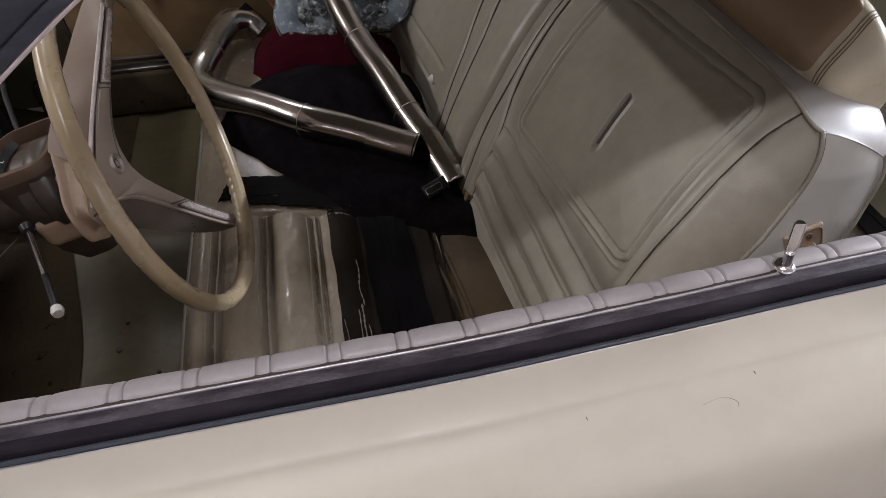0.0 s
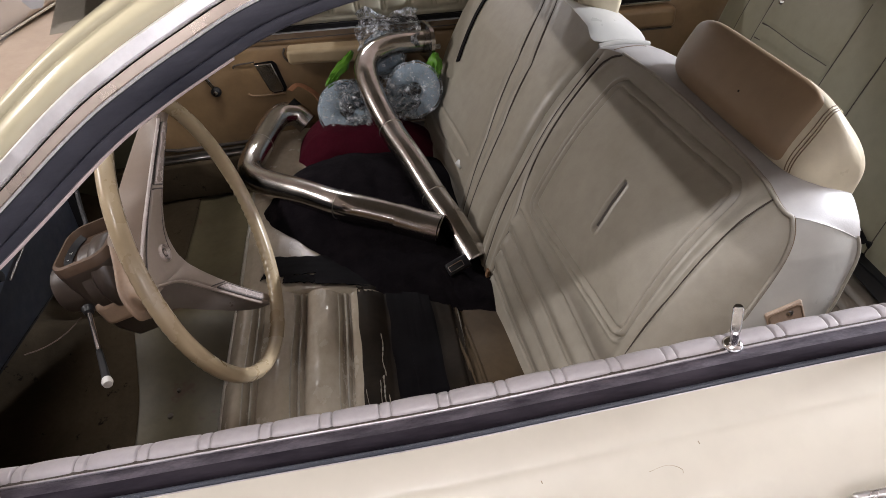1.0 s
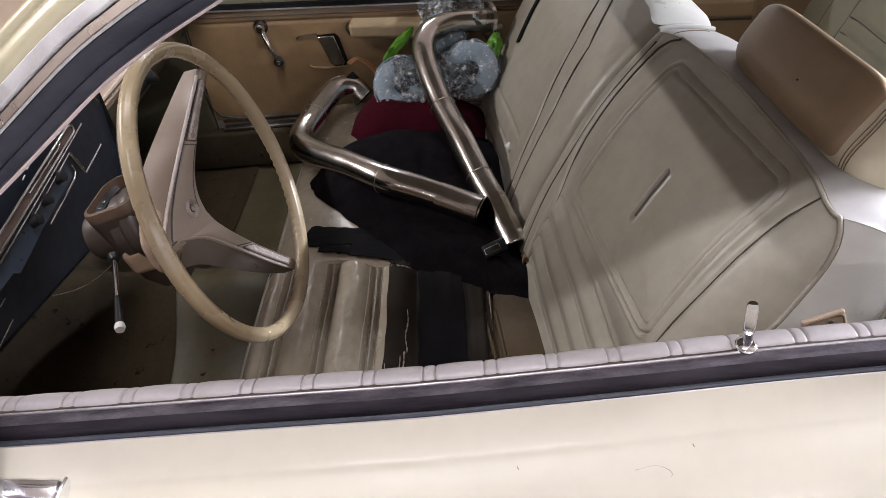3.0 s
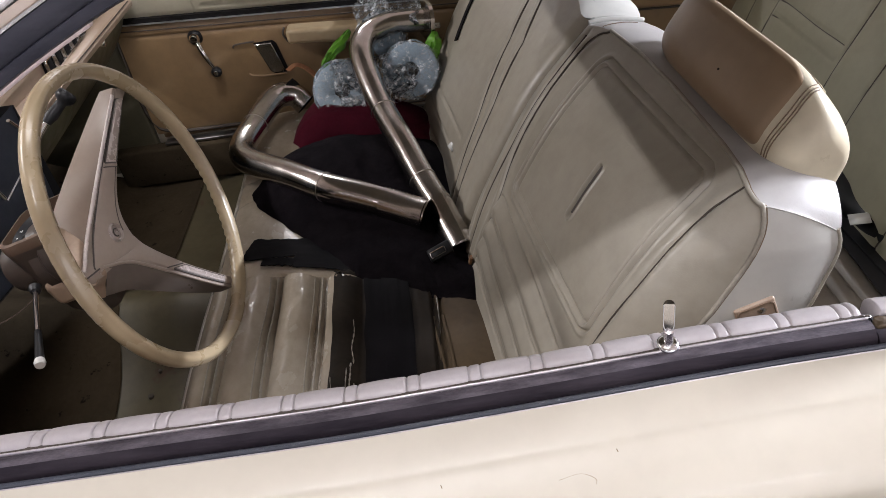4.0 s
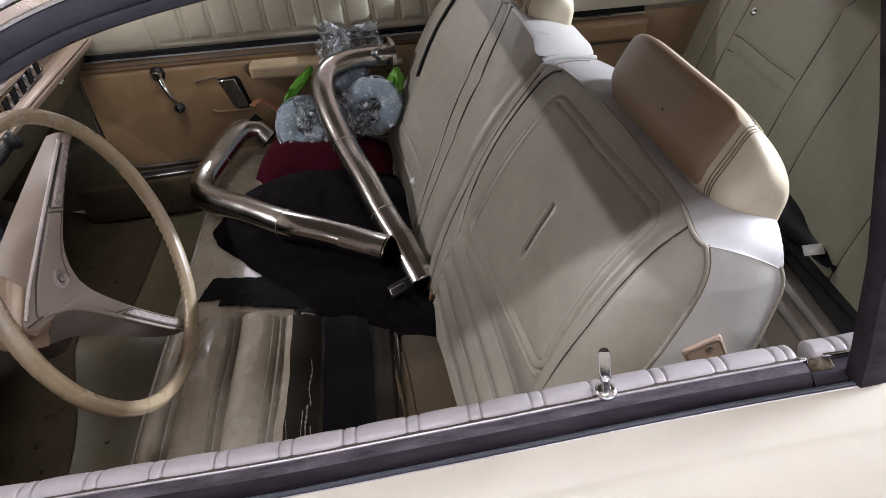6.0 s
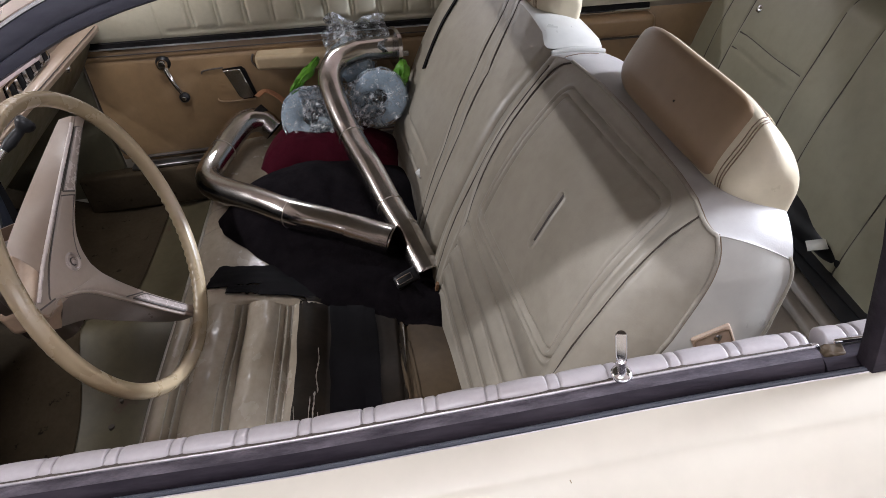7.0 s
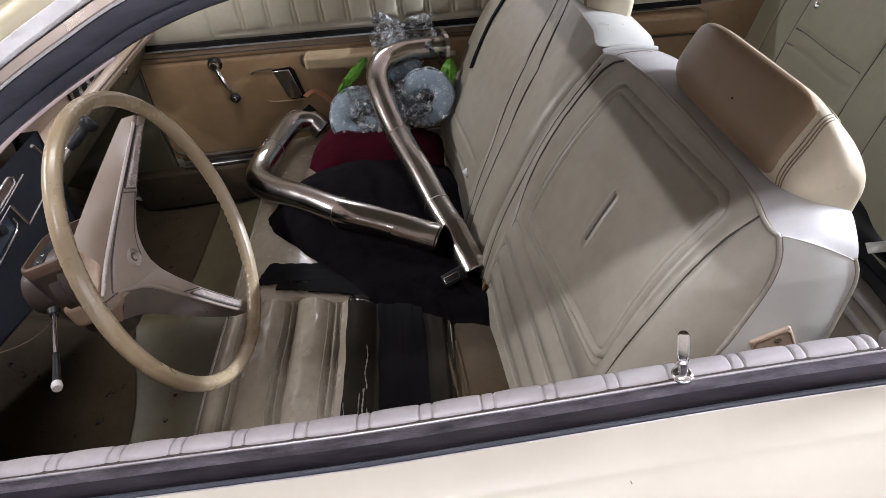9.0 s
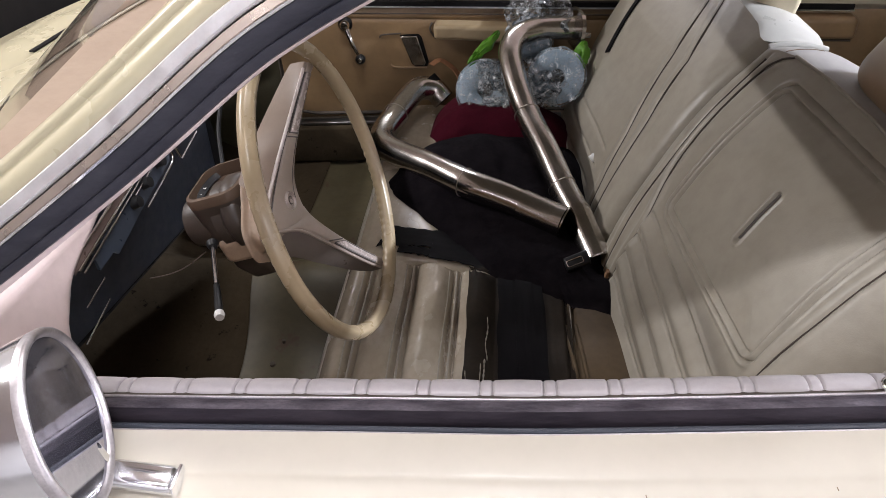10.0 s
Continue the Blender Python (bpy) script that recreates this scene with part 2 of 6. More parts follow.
def clear_material(name, color, rough, see, crinkle=0.0, crinkle_scale=60.0, ior=1.5):
    """Thin clear film or glass: partly see-through, partly glossy."""
    m = bpy.data.materials.new(name)
    m.use_nodes = True
    nt = m.node_tree
    n, l = nt.nodes, nt.links
    n.remove(n["Principled BSDF"])
    out = n["Material Output"]
    tr, gl, mx = n.new("ShaderNodeBsdfTransparent"), n.new("ShaderNodeBsdfGlossy"), n.new("ShaderNodeMixShader")
    tr.inputs["Color"].default_value = (*color, 1)
    gl.inputs["Roughness"].default_value = rough
    fr = n.new("ShaderNodeFresnel")
    fr.inputs["IOR"].default_value = ior
    mr = n.new("ShaderNodeMapRange")
    mr.inputs["To Min"].default_value = 1 - see
    mr.inputs["To Max"].default_value = 1
    l.new(fr.outputs[0], mr.inputs["Value"])
    l.new(mr.outputs["Result"], mx.inputs["Fac"])
    if crinkle:
        t, bp = n.new("ShaderNodeTexNoise"), n.new("ShaderNodeBump")
        t.inputs["Scale"].default_value = crinkle_scale
        t.inputs["Detail"].default_value = 3
        t.inputs["Distortion"].default_value = 1.5
        tc = n.new("ShaderNodeTexCoord")
        l.new(tc.outputs["Object"], t.inputs["Vector"])
        bp.inputs["Strength"].default_value = crinkle
        bp.inputs["Distance"].default_value = 0.01
        l.new(t.outputs["Fac"], bp.inputs["Height"])
        l.new(bp.outputs["Normal"], gl.inputs["Normal"])
        l.new(bp.outputs["Normal"], fr.inputs["Normal"])
    l.new(tr.outputs[0], mx.inputs[1])
    l.new(gl.outputs[0], mx.inputs[2])
    l.new(mx.outputs[0], out.inputs["Surface"])
    return m


M["glass"] = clear_material("windshield_glass", (0.95, 0.94, 0.92), 0.02, 0.97, ior=1.1)
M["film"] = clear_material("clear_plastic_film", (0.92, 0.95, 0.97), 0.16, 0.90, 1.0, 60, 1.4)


def add_crease_glints(m, scale, width):
    """Puts white glints along creases into the colour of thin plastic."""
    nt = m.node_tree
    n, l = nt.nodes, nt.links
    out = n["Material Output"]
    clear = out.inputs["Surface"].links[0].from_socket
    tc, wob, add, vo, mr, gate, mul, mx, glint = (n.new(k) for k in ("ShaderNodeTexCoord", "ShaderNodeTexNoise", "ShaderNodeVectorMath", "ShaderNodeTexVoronoi", "ShaderNodeMapRange", "ShaderNodeMapRange", "ShaderNodeMath", "ShaderNodeMixShader", "ShaderNodeBsdfDiffuse"))
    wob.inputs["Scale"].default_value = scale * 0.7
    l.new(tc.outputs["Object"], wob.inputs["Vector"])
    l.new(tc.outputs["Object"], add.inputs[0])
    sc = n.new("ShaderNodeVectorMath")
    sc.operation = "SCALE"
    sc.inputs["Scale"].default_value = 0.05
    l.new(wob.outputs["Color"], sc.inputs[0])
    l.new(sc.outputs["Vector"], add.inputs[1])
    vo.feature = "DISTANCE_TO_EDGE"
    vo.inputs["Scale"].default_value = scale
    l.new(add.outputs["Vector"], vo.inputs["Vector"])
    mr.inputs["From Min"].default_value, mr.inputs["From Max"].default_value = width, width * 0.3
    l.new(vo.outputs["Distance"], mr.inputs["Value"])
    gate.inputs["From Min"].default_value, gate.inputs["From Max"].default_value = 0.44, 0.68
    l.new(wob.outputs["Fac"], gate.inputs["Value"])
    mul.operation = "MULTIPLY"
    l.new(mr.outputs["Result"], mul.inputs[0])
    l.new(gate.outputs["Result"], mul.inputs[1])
    glint.inputs["Color"].default_value = (0.80, 0.84, 0.88, 1)
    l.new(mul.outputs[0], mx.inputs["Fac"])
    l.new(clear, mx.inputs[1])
    l.new(glint.outputs[0], mx.inputs[2])
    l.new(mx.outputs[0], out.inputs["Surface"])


# white highlights on the film are in its colour, not reflected
add_crease_glints(M["film"], 88, 0.11)
# lighter copy of the door tan: stronger light on the armrest put into it
M["arm_tan"] = material("lit_tan_armrest", (0.43, 0.33, 0.20), 0.40, second=(0.35, 0.26, 0.15), scale=6, amount=0.5, grain=0.2)
M["paddle"] = material("smoked_chrome", (0.46, 0.42, 0.38), 0.20, 1.0, second=(0.20, 0.18, 0.16), scale=20, amount=0.5)
M["mirror"] = material("mirror_glass", (0.55, 0.55, 0.63), 0.06, 0.96, second=(0.40, 0.40, 0.47), scale=16, amount=0.8, rough_var=0.04)
lamp_mat = bpy.data.materials.new("lamp_diffuser")
lamp_mat.use_nodes = True
lamp_mat.node_tree.nodes["Principled BSDF"].inputs["Emission Color"].default_value = (1, 0.97, 0.93, 1)
lamp_mat.node_tree.nodes["Principled BSDF"].inputs["Emission Strength"].default_value = 6


# ---- mesh helpers ----
def thing(name, label, category, group="", kind=""):
    ob = new(name)
    ob.empty_display_size = 0.05
    return tagged(ob, label, category, group, kind)


def part(name, bm, mat, parent=None, label="", smooth=True, kind="", sharp=0.9):
    me = bpy.data.meshes.new(name)
    bmesh.ops.recalc_face_normals(bm, faces=bm.faces)
    if smooth:
        for e in bm.edges:
            if len(e.link_faces) == 2 and e.calc_face_angle() > sharp:
                e.smooth = False
    bm.to_mesh(me)
    bm.free()
    for p in me.polygons:
        p.use_smooth = smooth
    me.materials.append(M[mat] if isinstance(mat, str) else mat)
    ob = new(name, me)
    if parent:
        ob.parent = parent
    if label or kind:
        tagged(ob, label, kind=kind)
    return ob


def sheet(fn, us, vs, wrap_u=False, wrap_v=False, bm=None):
    """A grid of quads through fn(u, v)."""
    bm = bm or bmesh.new()
    rows = [[bm.verts.new(fn(u, v)) for v in vs] for u in us]
    nu, nv = len(us), len(vs)
    for i in range(nu if wrap_u else nu - 1):
        for j in range(nv if wrap_v else nv - 1):
            bm.faces.new((rows[i][j], rows[(i + 1) % nu][j], rows[(i + 1) % nu][(j + 1) % nv], rows[i][(j + 1) % nv]))
    return bm


def steps(a, b, n):
    return [a + (b - a) * i / n for i in range(n + 1)]


def smooth01(t):
    t = min(max(t, 0.0), 1.0)
    return t * t * (3 - 2 * t)


def bell(d, w):
    """1 at d = 0, falling to 0 at about 2 w."""
    return math.exp(-(d / w) ** 2)


def lerp_table(x, table):
    if x <= table[0][0]:
        return table[0][1]
    for (a, p), (b, q) in zip(table, table[1:]):
        if x <= b:
            return p + (q - p) * (x - a) / (b - a)
    return table[-1][1]


def soft_table(x, table, w=0.02):
    return sum(lerp_table(x + k * w, table) * g for k, g in ((-1, 0.25), (0, 0.5), (1, 0.25)))


def spline(points, n=8):
    """Catmull-Rom through the points."""
    pts = [Vector(p) for p in points]
    ext = [pts[0] * 2 - pts[1]] + pts + [pts[-1] * 2 - pts[-2]]
    out = []
    for i in range(1, len(ext) - 2):
        p0, p1, p2, p3 = ext[i - 1:i + 3]
        for k in range(n):
            t = k / n
            out.append(0.5 * (2 * p1 + (p2 - p0) * t + (2 * p0 - 5 * p1 + 4 * p2 - p3) * t * t + (3 * p1 - p0 - 3 * p2 + p3) * t ** 3))
    out.append(pts[-1])
    return out


def tube(path, radius, sides=10, closed=False, caps=True, bm=None, section=None, up=None):
    """A tube along a path. radius: a number or a function of the share of the way. section: (a, b) pairs in place of a circle."""
    bm = bm or bmesh.new()
    path = [Vector(p) for p in path]
    n = len(path)
    sec = section or [(math.cos(2 * math.pi * k / sides), math.sin(2 * math.pi * k / sides)) for k in range(sides)]
    normal = None
    rings = []
    for i, p in enumerate(path):
        d = (path[(i + 1) % n] - path[i - 1]) if closed else (path[min(i + 1, n - 1)] - path[max(i - 1, 0)])
        d.normalize()
        if up is not None:
            normal = Vector(up)
        elif normal is None:
            normal = Vector((0, 0, 1)) if abs(d.z) < 0.9 else Vector((1, 0, 0))
        normal = (normal - d * normal.dot(d)).normalized()
        side = d.cross(normal)
        r = radius(i / max(n - 1, 1)) if callable(radius) else radius
        rings.append([bm.verts.new(p + (normal * b + side * a) * r) for a, b in sec])
    m = len(sec)
    for i in range(n if closed else n - 1):
        a, b = rings[i], rings[(i + 1) % n]
        for k in range(m):
            bm.faces.new((a[k], a[(k + 1) % m], b[(k + 1) % m], b[k]))
    if caps and not closed:
        bm.faces.new(rings[0])
        bm.faces.new(rings[-1])
    return bm


def box(sx, sy, sz, r=0.005, seg=2, at=(0, 0, 0), m=None):
    """A bevelled box of full sizes."""
    bm = bmesh.new()
    bmesh.ops.create_cube(bm, size=1)
    bmesh.ops.scale(bm, vec=(sx, sy, sz), verts=bm.verts)
    if r:
        bmesh.ops.bevel(bm, geom=bm.edges[:], offset=min(r, min(sx, sy, sz) * 0.45), segments=seg, profile=0.5, affect="EDGES")
    bmesh.ops.transform(bm, matrix=(m or Matrix()) if m else Matrix.Translation(at), verts=bm.verts)
    return bm


def lathe(profile, m, n=32, bm=None):
    """Turned about local z: (radius, height) pairs, set at the pose m."""
    bm = bm or bmesh.new()
    rings = []
    for r, h in profile:
        rings.append([bm.verts.new(m @ Vector((r * math.cos(2 * math.pi * k / n), r * math.sin(2 * math.pi * k / n), h))) for k in range(n)] if r > 1e-6 else [bm.verts.new(m @ Vector((0, 0, h)))])
    for a, b in zip(rings, rings[1:]):
        for k in range(n):
            q = [a[k % len(a)], a[(k + 1) % n % len(a)], b[(k + 1) % n % len(b)], b[k % len(b)]]
            q = list(dict.fromkeys(q))
            if len(q) > 2:
                bm.faces.new(q)
    return bm


def aim(at, direction):
    """A pose at a place with local z along direction."""
    return Matrix.Translation(at) @ Vector(direction).to_track_quat("Z", "Y").to_matrix().to_4x4()


def rounded_block(hx, hy, hz, r, n=(24, 24, 12), fn=None):
    """A box of half sizes with edges rounded by r, as one closed grid mesh; fn maps its points."""
    bm = bmesh.new()
    table = {}

    def put(p):
        h = (hx, hy, hz)
        v = [p[i] * h[i] for i in range(3)]
        q = [max(-(h[i] - r), min(h[i] - r, v[i])) for i in range(3)]
        d = Vector([v[i] - q[i] for i in range(3)])
        w = Vector(q) + (d.normalized() * r if d.length > 1e-9 else d)
        w = fn(w) if fn else w
        key = tuple(round(c, 5) for c in w)
        if key not in table:
            table[key] = bm.verts.new(w)
        return table[key]

    def grid(k, half):
        rr = min(0.9, r / half)
        inner = [-(1 - rr) + 2 * (1 - rr) * i / k for i in range(k + 1)]
        edge = [1 - rr * (1 - math.tan(math.pi / 4 * t / 5)) for t in range(1, 6)]
        return [-e for e in reversed(edge)] + inner + edge

    gx, gy, gz = grid(n[0], hx), grid(n[1], hy), grid(n[2], hz)
    for axis, (ga, gb) in enumerate(((gy, gz), (gx, gz), (gx, gy))):
        for sign in (-1, 1):
            def point(a, b):
                p = [0, 0, 0]
                p[axis] = sign
                p[(1, 0, 0)[axis]] = a
                p[(2, 2, 1)[axis]] = b
                return put(p)
            for a0, a1 in zip(ga, ga[1:]):
                for b0, b1 in zip(gb, gb[1:]):
                    f = list(dict.fromkeys((point(a0, b0), point(a1, b0), point(a1, b1), point(a0, b1))))
                    if len(f) > 2:
                        try:
                            bm.faces.new(f)
                        except ValueError:
                            pass
    return bm


def strip_along(profile, xs, fn=None, bm=None, close=True):
    """A closed (y, z) profile drawn along x; fn(x) gives (dy, dz, size)."""
    bm = bm or bmesh.new()
    rings = []
    for x in xs:
        dy, dz, k = fn(x) if fn else (0, 0, 1)
        rings.append([bm.verts.new((x, y * k + dy, z * k + dz)) for y, z in profile])
    m = len(profile)
    for a, b in zip(rings, rings[1:]):
        for k in range(m if close else m - 1):
            bm.faces.new((a[k], a[(k + 1) % m], b[(k + 1) % m], b[k]))
    if close:
        bm.faces.new(rings[0])
        bm.faces.new(rings[-1])
    return bm


def plate(outline, thick, m):
    """A flat plate: a 2D outline, set at the pose m, thickened along its local z."""
    bm = bmesh.new()
    a = [bm.verts.new(m @ Vector((x, y, 0))) for x, y in outline]
    b = [bm.verts.new(m @ Vector((x, y, thick))) for x, y in outline]
    bm.faces.new(a)
    bm.faces.new(b)
    for k in range(len(a)):
        bm.faces.new((a[k], a[(k + 1) % len(a)], b[(k + 1) % len(a)], b[k]))
    return bm


def rounded_rect(w, h, r, n=5):
    out = []
    for cx, cy, a0 in ((w / 2 - r, h / 2 - r, 0), (-w / 2 + r, h / 2 - r, 90), (-w / 2 + r, -h / 2 + r, 180), (w / 2 - r, -h / 2 + r, 270)):
        for k in range(n + 1):
            a = radians(a0 + 90 * k / n)
            out.append((cx + r * math.cos(a), cy + r * math.sin(a)))
    return out


# ---- garage ----
part("floor", box(9.6, 9.0, 0.1, 0, at=(0.4, -0.2, -0.05)), "concrete", smooth=False)
part("ceiling", box(9.6, 9.0, 0.1, 0, at=(0.4, -0.2, 2.95)), "ceiling", smooth=False)
for nm, sx, sy, at in (("wall_front", 0.12, 9.0, (-4.34, -0.2, 1.45)), ("wall_rear", 0.12, 9.0, (5.14, -0.2, 1.45)), ("wall_near", 9.36, 0.12, (0.4, -4.64, 1.45)), ("wall_far", 9.36, 0.12, (0.4, 4.24, 1.45))):
    part(nm, box(sx, sy, 2.9, 0, at=at), "white_wall" if nm == "wall_near" else "wall", smooth=False)
for nm in ("floor", "ceiling", "wall_front", "wall_rear", "wall_near", "wall_far"):
    tagged(bpy.data.objects[nm], {"floor": "grey concrete garage floor", "ceiling": "plain brownish board garage ceiling"}.get(nm, "plain painted white garage wall" if nm == "wall_near" else "plain grey-brown garage wall"), "wall" if "wall" in nm else nm, kind="structure")


def ceiling_lamp(x, y, turn, power, tint, length=1.2):
    """A shallow ceiling lamp with a glowing diffuser and the lamp in it."""
    t = thing("ceiling_lamp", "unseen white ceiling lamp with a long glowing diffuser", "lamp", "ceiling lamps")
    t.matrix_basis = pose(x, y, 2.84, 0, 0, turn)
    part("housing", box(length + 0.06, 0.2, 0.05, 0.01, at=(0, 0, 0.025)), "pale", t)
    part("diffuser", box(length, 0.09, 0.02, 0.006, at=(0, 0, -0.012)), lamp_mat, t)
    data = bpy.data.lights.new("lamp_light", "AREA")
    data.shape, data.size, data.size_y, data.energy, data.color = "RECTANGLE", length, 0.08, power, tint
    ob = new("lamp_light", data)
    ob.parent = t
    ob.matrix_basis = Matrix.Translation((0, 0, -0.03))
    return t


for lx, ly, lturn, lpower, ltint in LAMPS:
    ceiling_lamp(lx, ly, lturn, lpower, ltint)

# ---- car shell ----
car = thing("car_body", "cream painted two-door hardtop car body with chrome window trim", "car")


def pillar_y(z):
    """The lean of the side glass plane."""
    return 0.02 + 0.31 * (z - 0.93)


# curves of the near windscreen pillar and roof rail: (x, z) of the outer edge of the rubber seal
RAIL = [(-1.02, 0.925), (-0.90, 1.0), (-0.77, 1.078), (-0.644, 1.157), (-0.54, 1.228), (-0.49, 1.256), (-0.44, 1.279), (-0.39, 1.299), (-0.33, 1.313), (-0.24, 1.323), (-0.1, 1.328), (0.15, 1.324), (0.45, 1.29), (0.70, 1.25)]


def rail_path(mirror=False, n=6):
    return spline([(x, pillar_y(z) if not mirror else 1.60 - pillar_y(z), z) for x, z in RAIL], n)


def rail_sweep(section, n=6, mirror=False, span=None):
    """A section drawn along the rail. Section pairs: a outwards from the opening in the plane of the glass, b towards the outside."""
    path = rail_path(mirror, n)
    if span:
        path = path[span[0]:span[1]]
    bm = bmesh.new()
    out = Vector((0, -1, 0.31)).normalized() if not mirror else Vector((0, 1, 0.31)).normalized()
    rings = []
    for i, p in enumerate(path):
        d = (path[min(i + 1, len(path) - 1)] - path[max(i - 1, 0)]).normalized()
        away = (out.cross(d) if not mirror else d.cross(out)).normalized()
        if away.z < 0:
            away = -away
        rings.append([bm.verts.new(p + away * a + out * b) for a, b in section])
    m = len(section)
    for r0, r1 in zip(rings, rings[1:]):
        for k in range(m):
            bm.faces.new((r0[k], r0[(k + 1) % m], r1[(k + 1) % m], r1[k]))
    bm.faces.new(rings[0])
    bm.faces.new(rings[-1])
    return bm


part("roof_seal", rail_sweep([(-0.024, -0.004), (-0.0236, 0.002), (-0.0195, 0.0048), (-0.0165, 0.0050), (-0.0155, 0.0036), (-0.0140, 0.0055), (-0.006, 0.0085), (-0.0005, 0.0078), (0, 0.005), (0, -0.02), (-0.008, -0.03), (-0.014, -0.022)]), "rubber", car, "black rubber seal along the window opening", sharp=0.6)


def pillar_lip():
    """Pale inner garnish of the pillar, wider towards its foot."""
    path = rail_path(False, 6)
    out = Vector((0, -1, 0.31)).normalized()
    bm = bmesh.new()
    rings = []
    for i, p in enumerate(path):
        if p.x > -0.42:
            break
        d = (path[i + 1] - path[max(i - 1, 0)]).normalized()
        away = out.cross(d).normalized()
        away = -away if away.z < 0 else away
        w = lerp_table(p.x, [(-0.98, 0.022), (-0.90, 0.012), (-0.80, 0.005), (-0.68, 0.0024), (-0.40, 0.0016)])
        rings.append([bm.verts.new(p + away * q + out * r) for q, r in ((-0.020, 0.0005), (-0.0245, -0.0035), (-0.024 - w, -0.007), (-0.022 - w, -0.012), (-0.018, -0.016))])
    for r0, r1 in zip(rings, rings[1:]):
        for k in range(5):
            bm.faces.new((r0[k], r0[(k + 1) % 5], r1[(k + 1) % 5], r1[k]))
    bm.faces.new(rings[0])
    bm.faces.new(rings[-1])
    return bm


part("pillar_lip", pillar_lip(), "pink_trim", car, "pale pinkish inner garnish of the pillar")
part("seal_retainer", rail_sweep([(0.0, -0.003), (0.0, 0.0085), (0.0018, 0.0095), (0.0034, 0.0075), (0.0034, -0.003)]), "chrome", car, "thin chrome seal retainer")
part("gutter_channel", rail_sweep([(0.0034, -0.012), (0.0034, 0.0035), (0.0108, 0.0035), (0.0108, -0.012)]), "channel", car, "dull tan metal gutter channel")
part("gutter_gap", rail_sweep([(0.0108, -0.012), (0.0108, 0.0005), (0.0120, 0.0005), (0.0120, -0.012)]), "dark", car)
part("drip_moulding", rail_sweep([(0.0120, -0.012), (0.0121, 0.0060), (0.0140, 0.0075), (0.0235, 0.0050), (0.0255, 0.0), (0.0255, -0.012)]), "bright_trim", car, "bright drip rail moulding")
part("pillar_skin", rail_sweep([(0.0250, -0.05), (0.0250, -0.0040)] + [(0.0255 + 0.0185 * k / 14, -0.0040 + 0.0050 * math.sin(math.pi * k / 14) ** 0.8 - 0.0050 * k / 14) for k in range(1, 15)] + [(0.0455, -0.0098), (0.0470, -0.0090), (0.0490, -0.0085), (0.0510, -0.0090), (0.0530, -0.0105), (0.0550, -0.0140), (0.0580, -0.021), (0.0600, -0.030), (0.0620, -0.05)], span=(0, 44)), "pillar", car, "yellowish cream windscreen pillar")
part("far_pillar", rail_sweep([(-0.05, -0.04), (-0.05, 0.0), (0.05, 0.006), (0.09, -0.02), (0.09, -0.05)], mirror=True), "paint", car, "painted far windscreen pillar and rail")


def screen_point(u, v):
    """Windscreen: u from base to header, v across."""
    y0, y1 = 0.075 + 0.09 * u, 1.525 - 0.09 * u
    bow = math.sin(math.pi * v)
    x = -1.03 + 0.48 * u - 0.13 * bow ** 1.1 * (1 - 0.35 * u)
    return Vector((x, y0 + (y1 - y0) * v, 0.975 + 0.335 * u + 0.045 * bow * u))


def roof_point(u, v):
    """u from windscreen to rear, v across."""
    head = screen_point(1, v)
    end = 1.352 - 0.09 * max(0, (u - 0.55) / 0.45) ** 2
    z = end + 0.062 * math.sin(math.pi * v) ** 0.8
    k = smooth01(u / 0.25)
    y = head.y + (0.125 + 1.35 * v - head.y) * k
    return Vector((head.x + (0.72 - head.x) * u, y, (head.z + 0.012) * (1 - k) + z * k))


part("roof", sheet(roof_point, steps(0, 1, 24), steps(0, 1, 30)), "paint", car, "cream painted roof panel")
part("headliner", sheet(lambda u, v: roof_point(u, v) - Vector((0, 0, 0.035)), steps(0, 1, 16), steps(0, 1, 20)), "headliner", car, "dull fabric headliner")


windscreen = part("windscreen", sheet(screen_point, steps(0, 1, 14), steps(0, 1, 40)), "glass", car, "clear windscreen glass with warm reflections")
windscreen.visible_shadow = False
part("screen_moulding", tube([screen_point(0, v) + Vector((0, 0, 0.001)) for v in steps(0, 1, 40)], 0.004, 6), "paint", car)
part("header_moulding", tube([screen_point(1, v) + Vector((0, 0, 0.004)) for v in steps(0, 1, 40)], 0.008, 6), "chrome", car)


def cowl_point(u, v):
    b = screen_point(0, v)
    return Vector((b.x - (0.16 + 0.07 * math.sin(math.pi * v)) * u, b.y, 0.972 - 0.012 * u + 0.003 * math.sin(12 * u)))


part("cowl", sheet(cowl_point, steps(0, 1, 8), steps(0, 1, 40)), "pillar", car, "cream painted cowl panel below the windscreen")
for cv in (0.30, 0.52):
    p0, p1 = cowl_point(0.35, cv), cowl_point(0.35, cv + 0.12)
    part("wiper_slot", tube([p0.lerp(p1, k / 6) + Vector((0, 0, 0.004)) for k in range(7)], 0.006, 8, section=[(-1, -0.2), (1, -0.2), (1, 0.25), (-1, 0.25)]), "dark", car)


def hood_point(u, v):
    y = 0.03 + 1.54 * v
    return Vector((-1.42 - 0.05 * math.sin(math.pi * v) - 1.35 * u, y, 0.955 + 0.02 * math.sin(math.pi * v) - 0.05 * u + 0.012 * bell(v - 0.5, 0.2)))


part("hood", sheet(hood_point, steps(0, 1, 12), steps(0, 1, 30)), "pillar", car, "cream painted hood")
part("hood_gap", sheet(lambda u, v: hood_point(0, v) + Vector((0.03 - 0.09 * u, 0, -0.03)), steps(0, 1, 2), steps(0, 1, 20)), "dark", car)

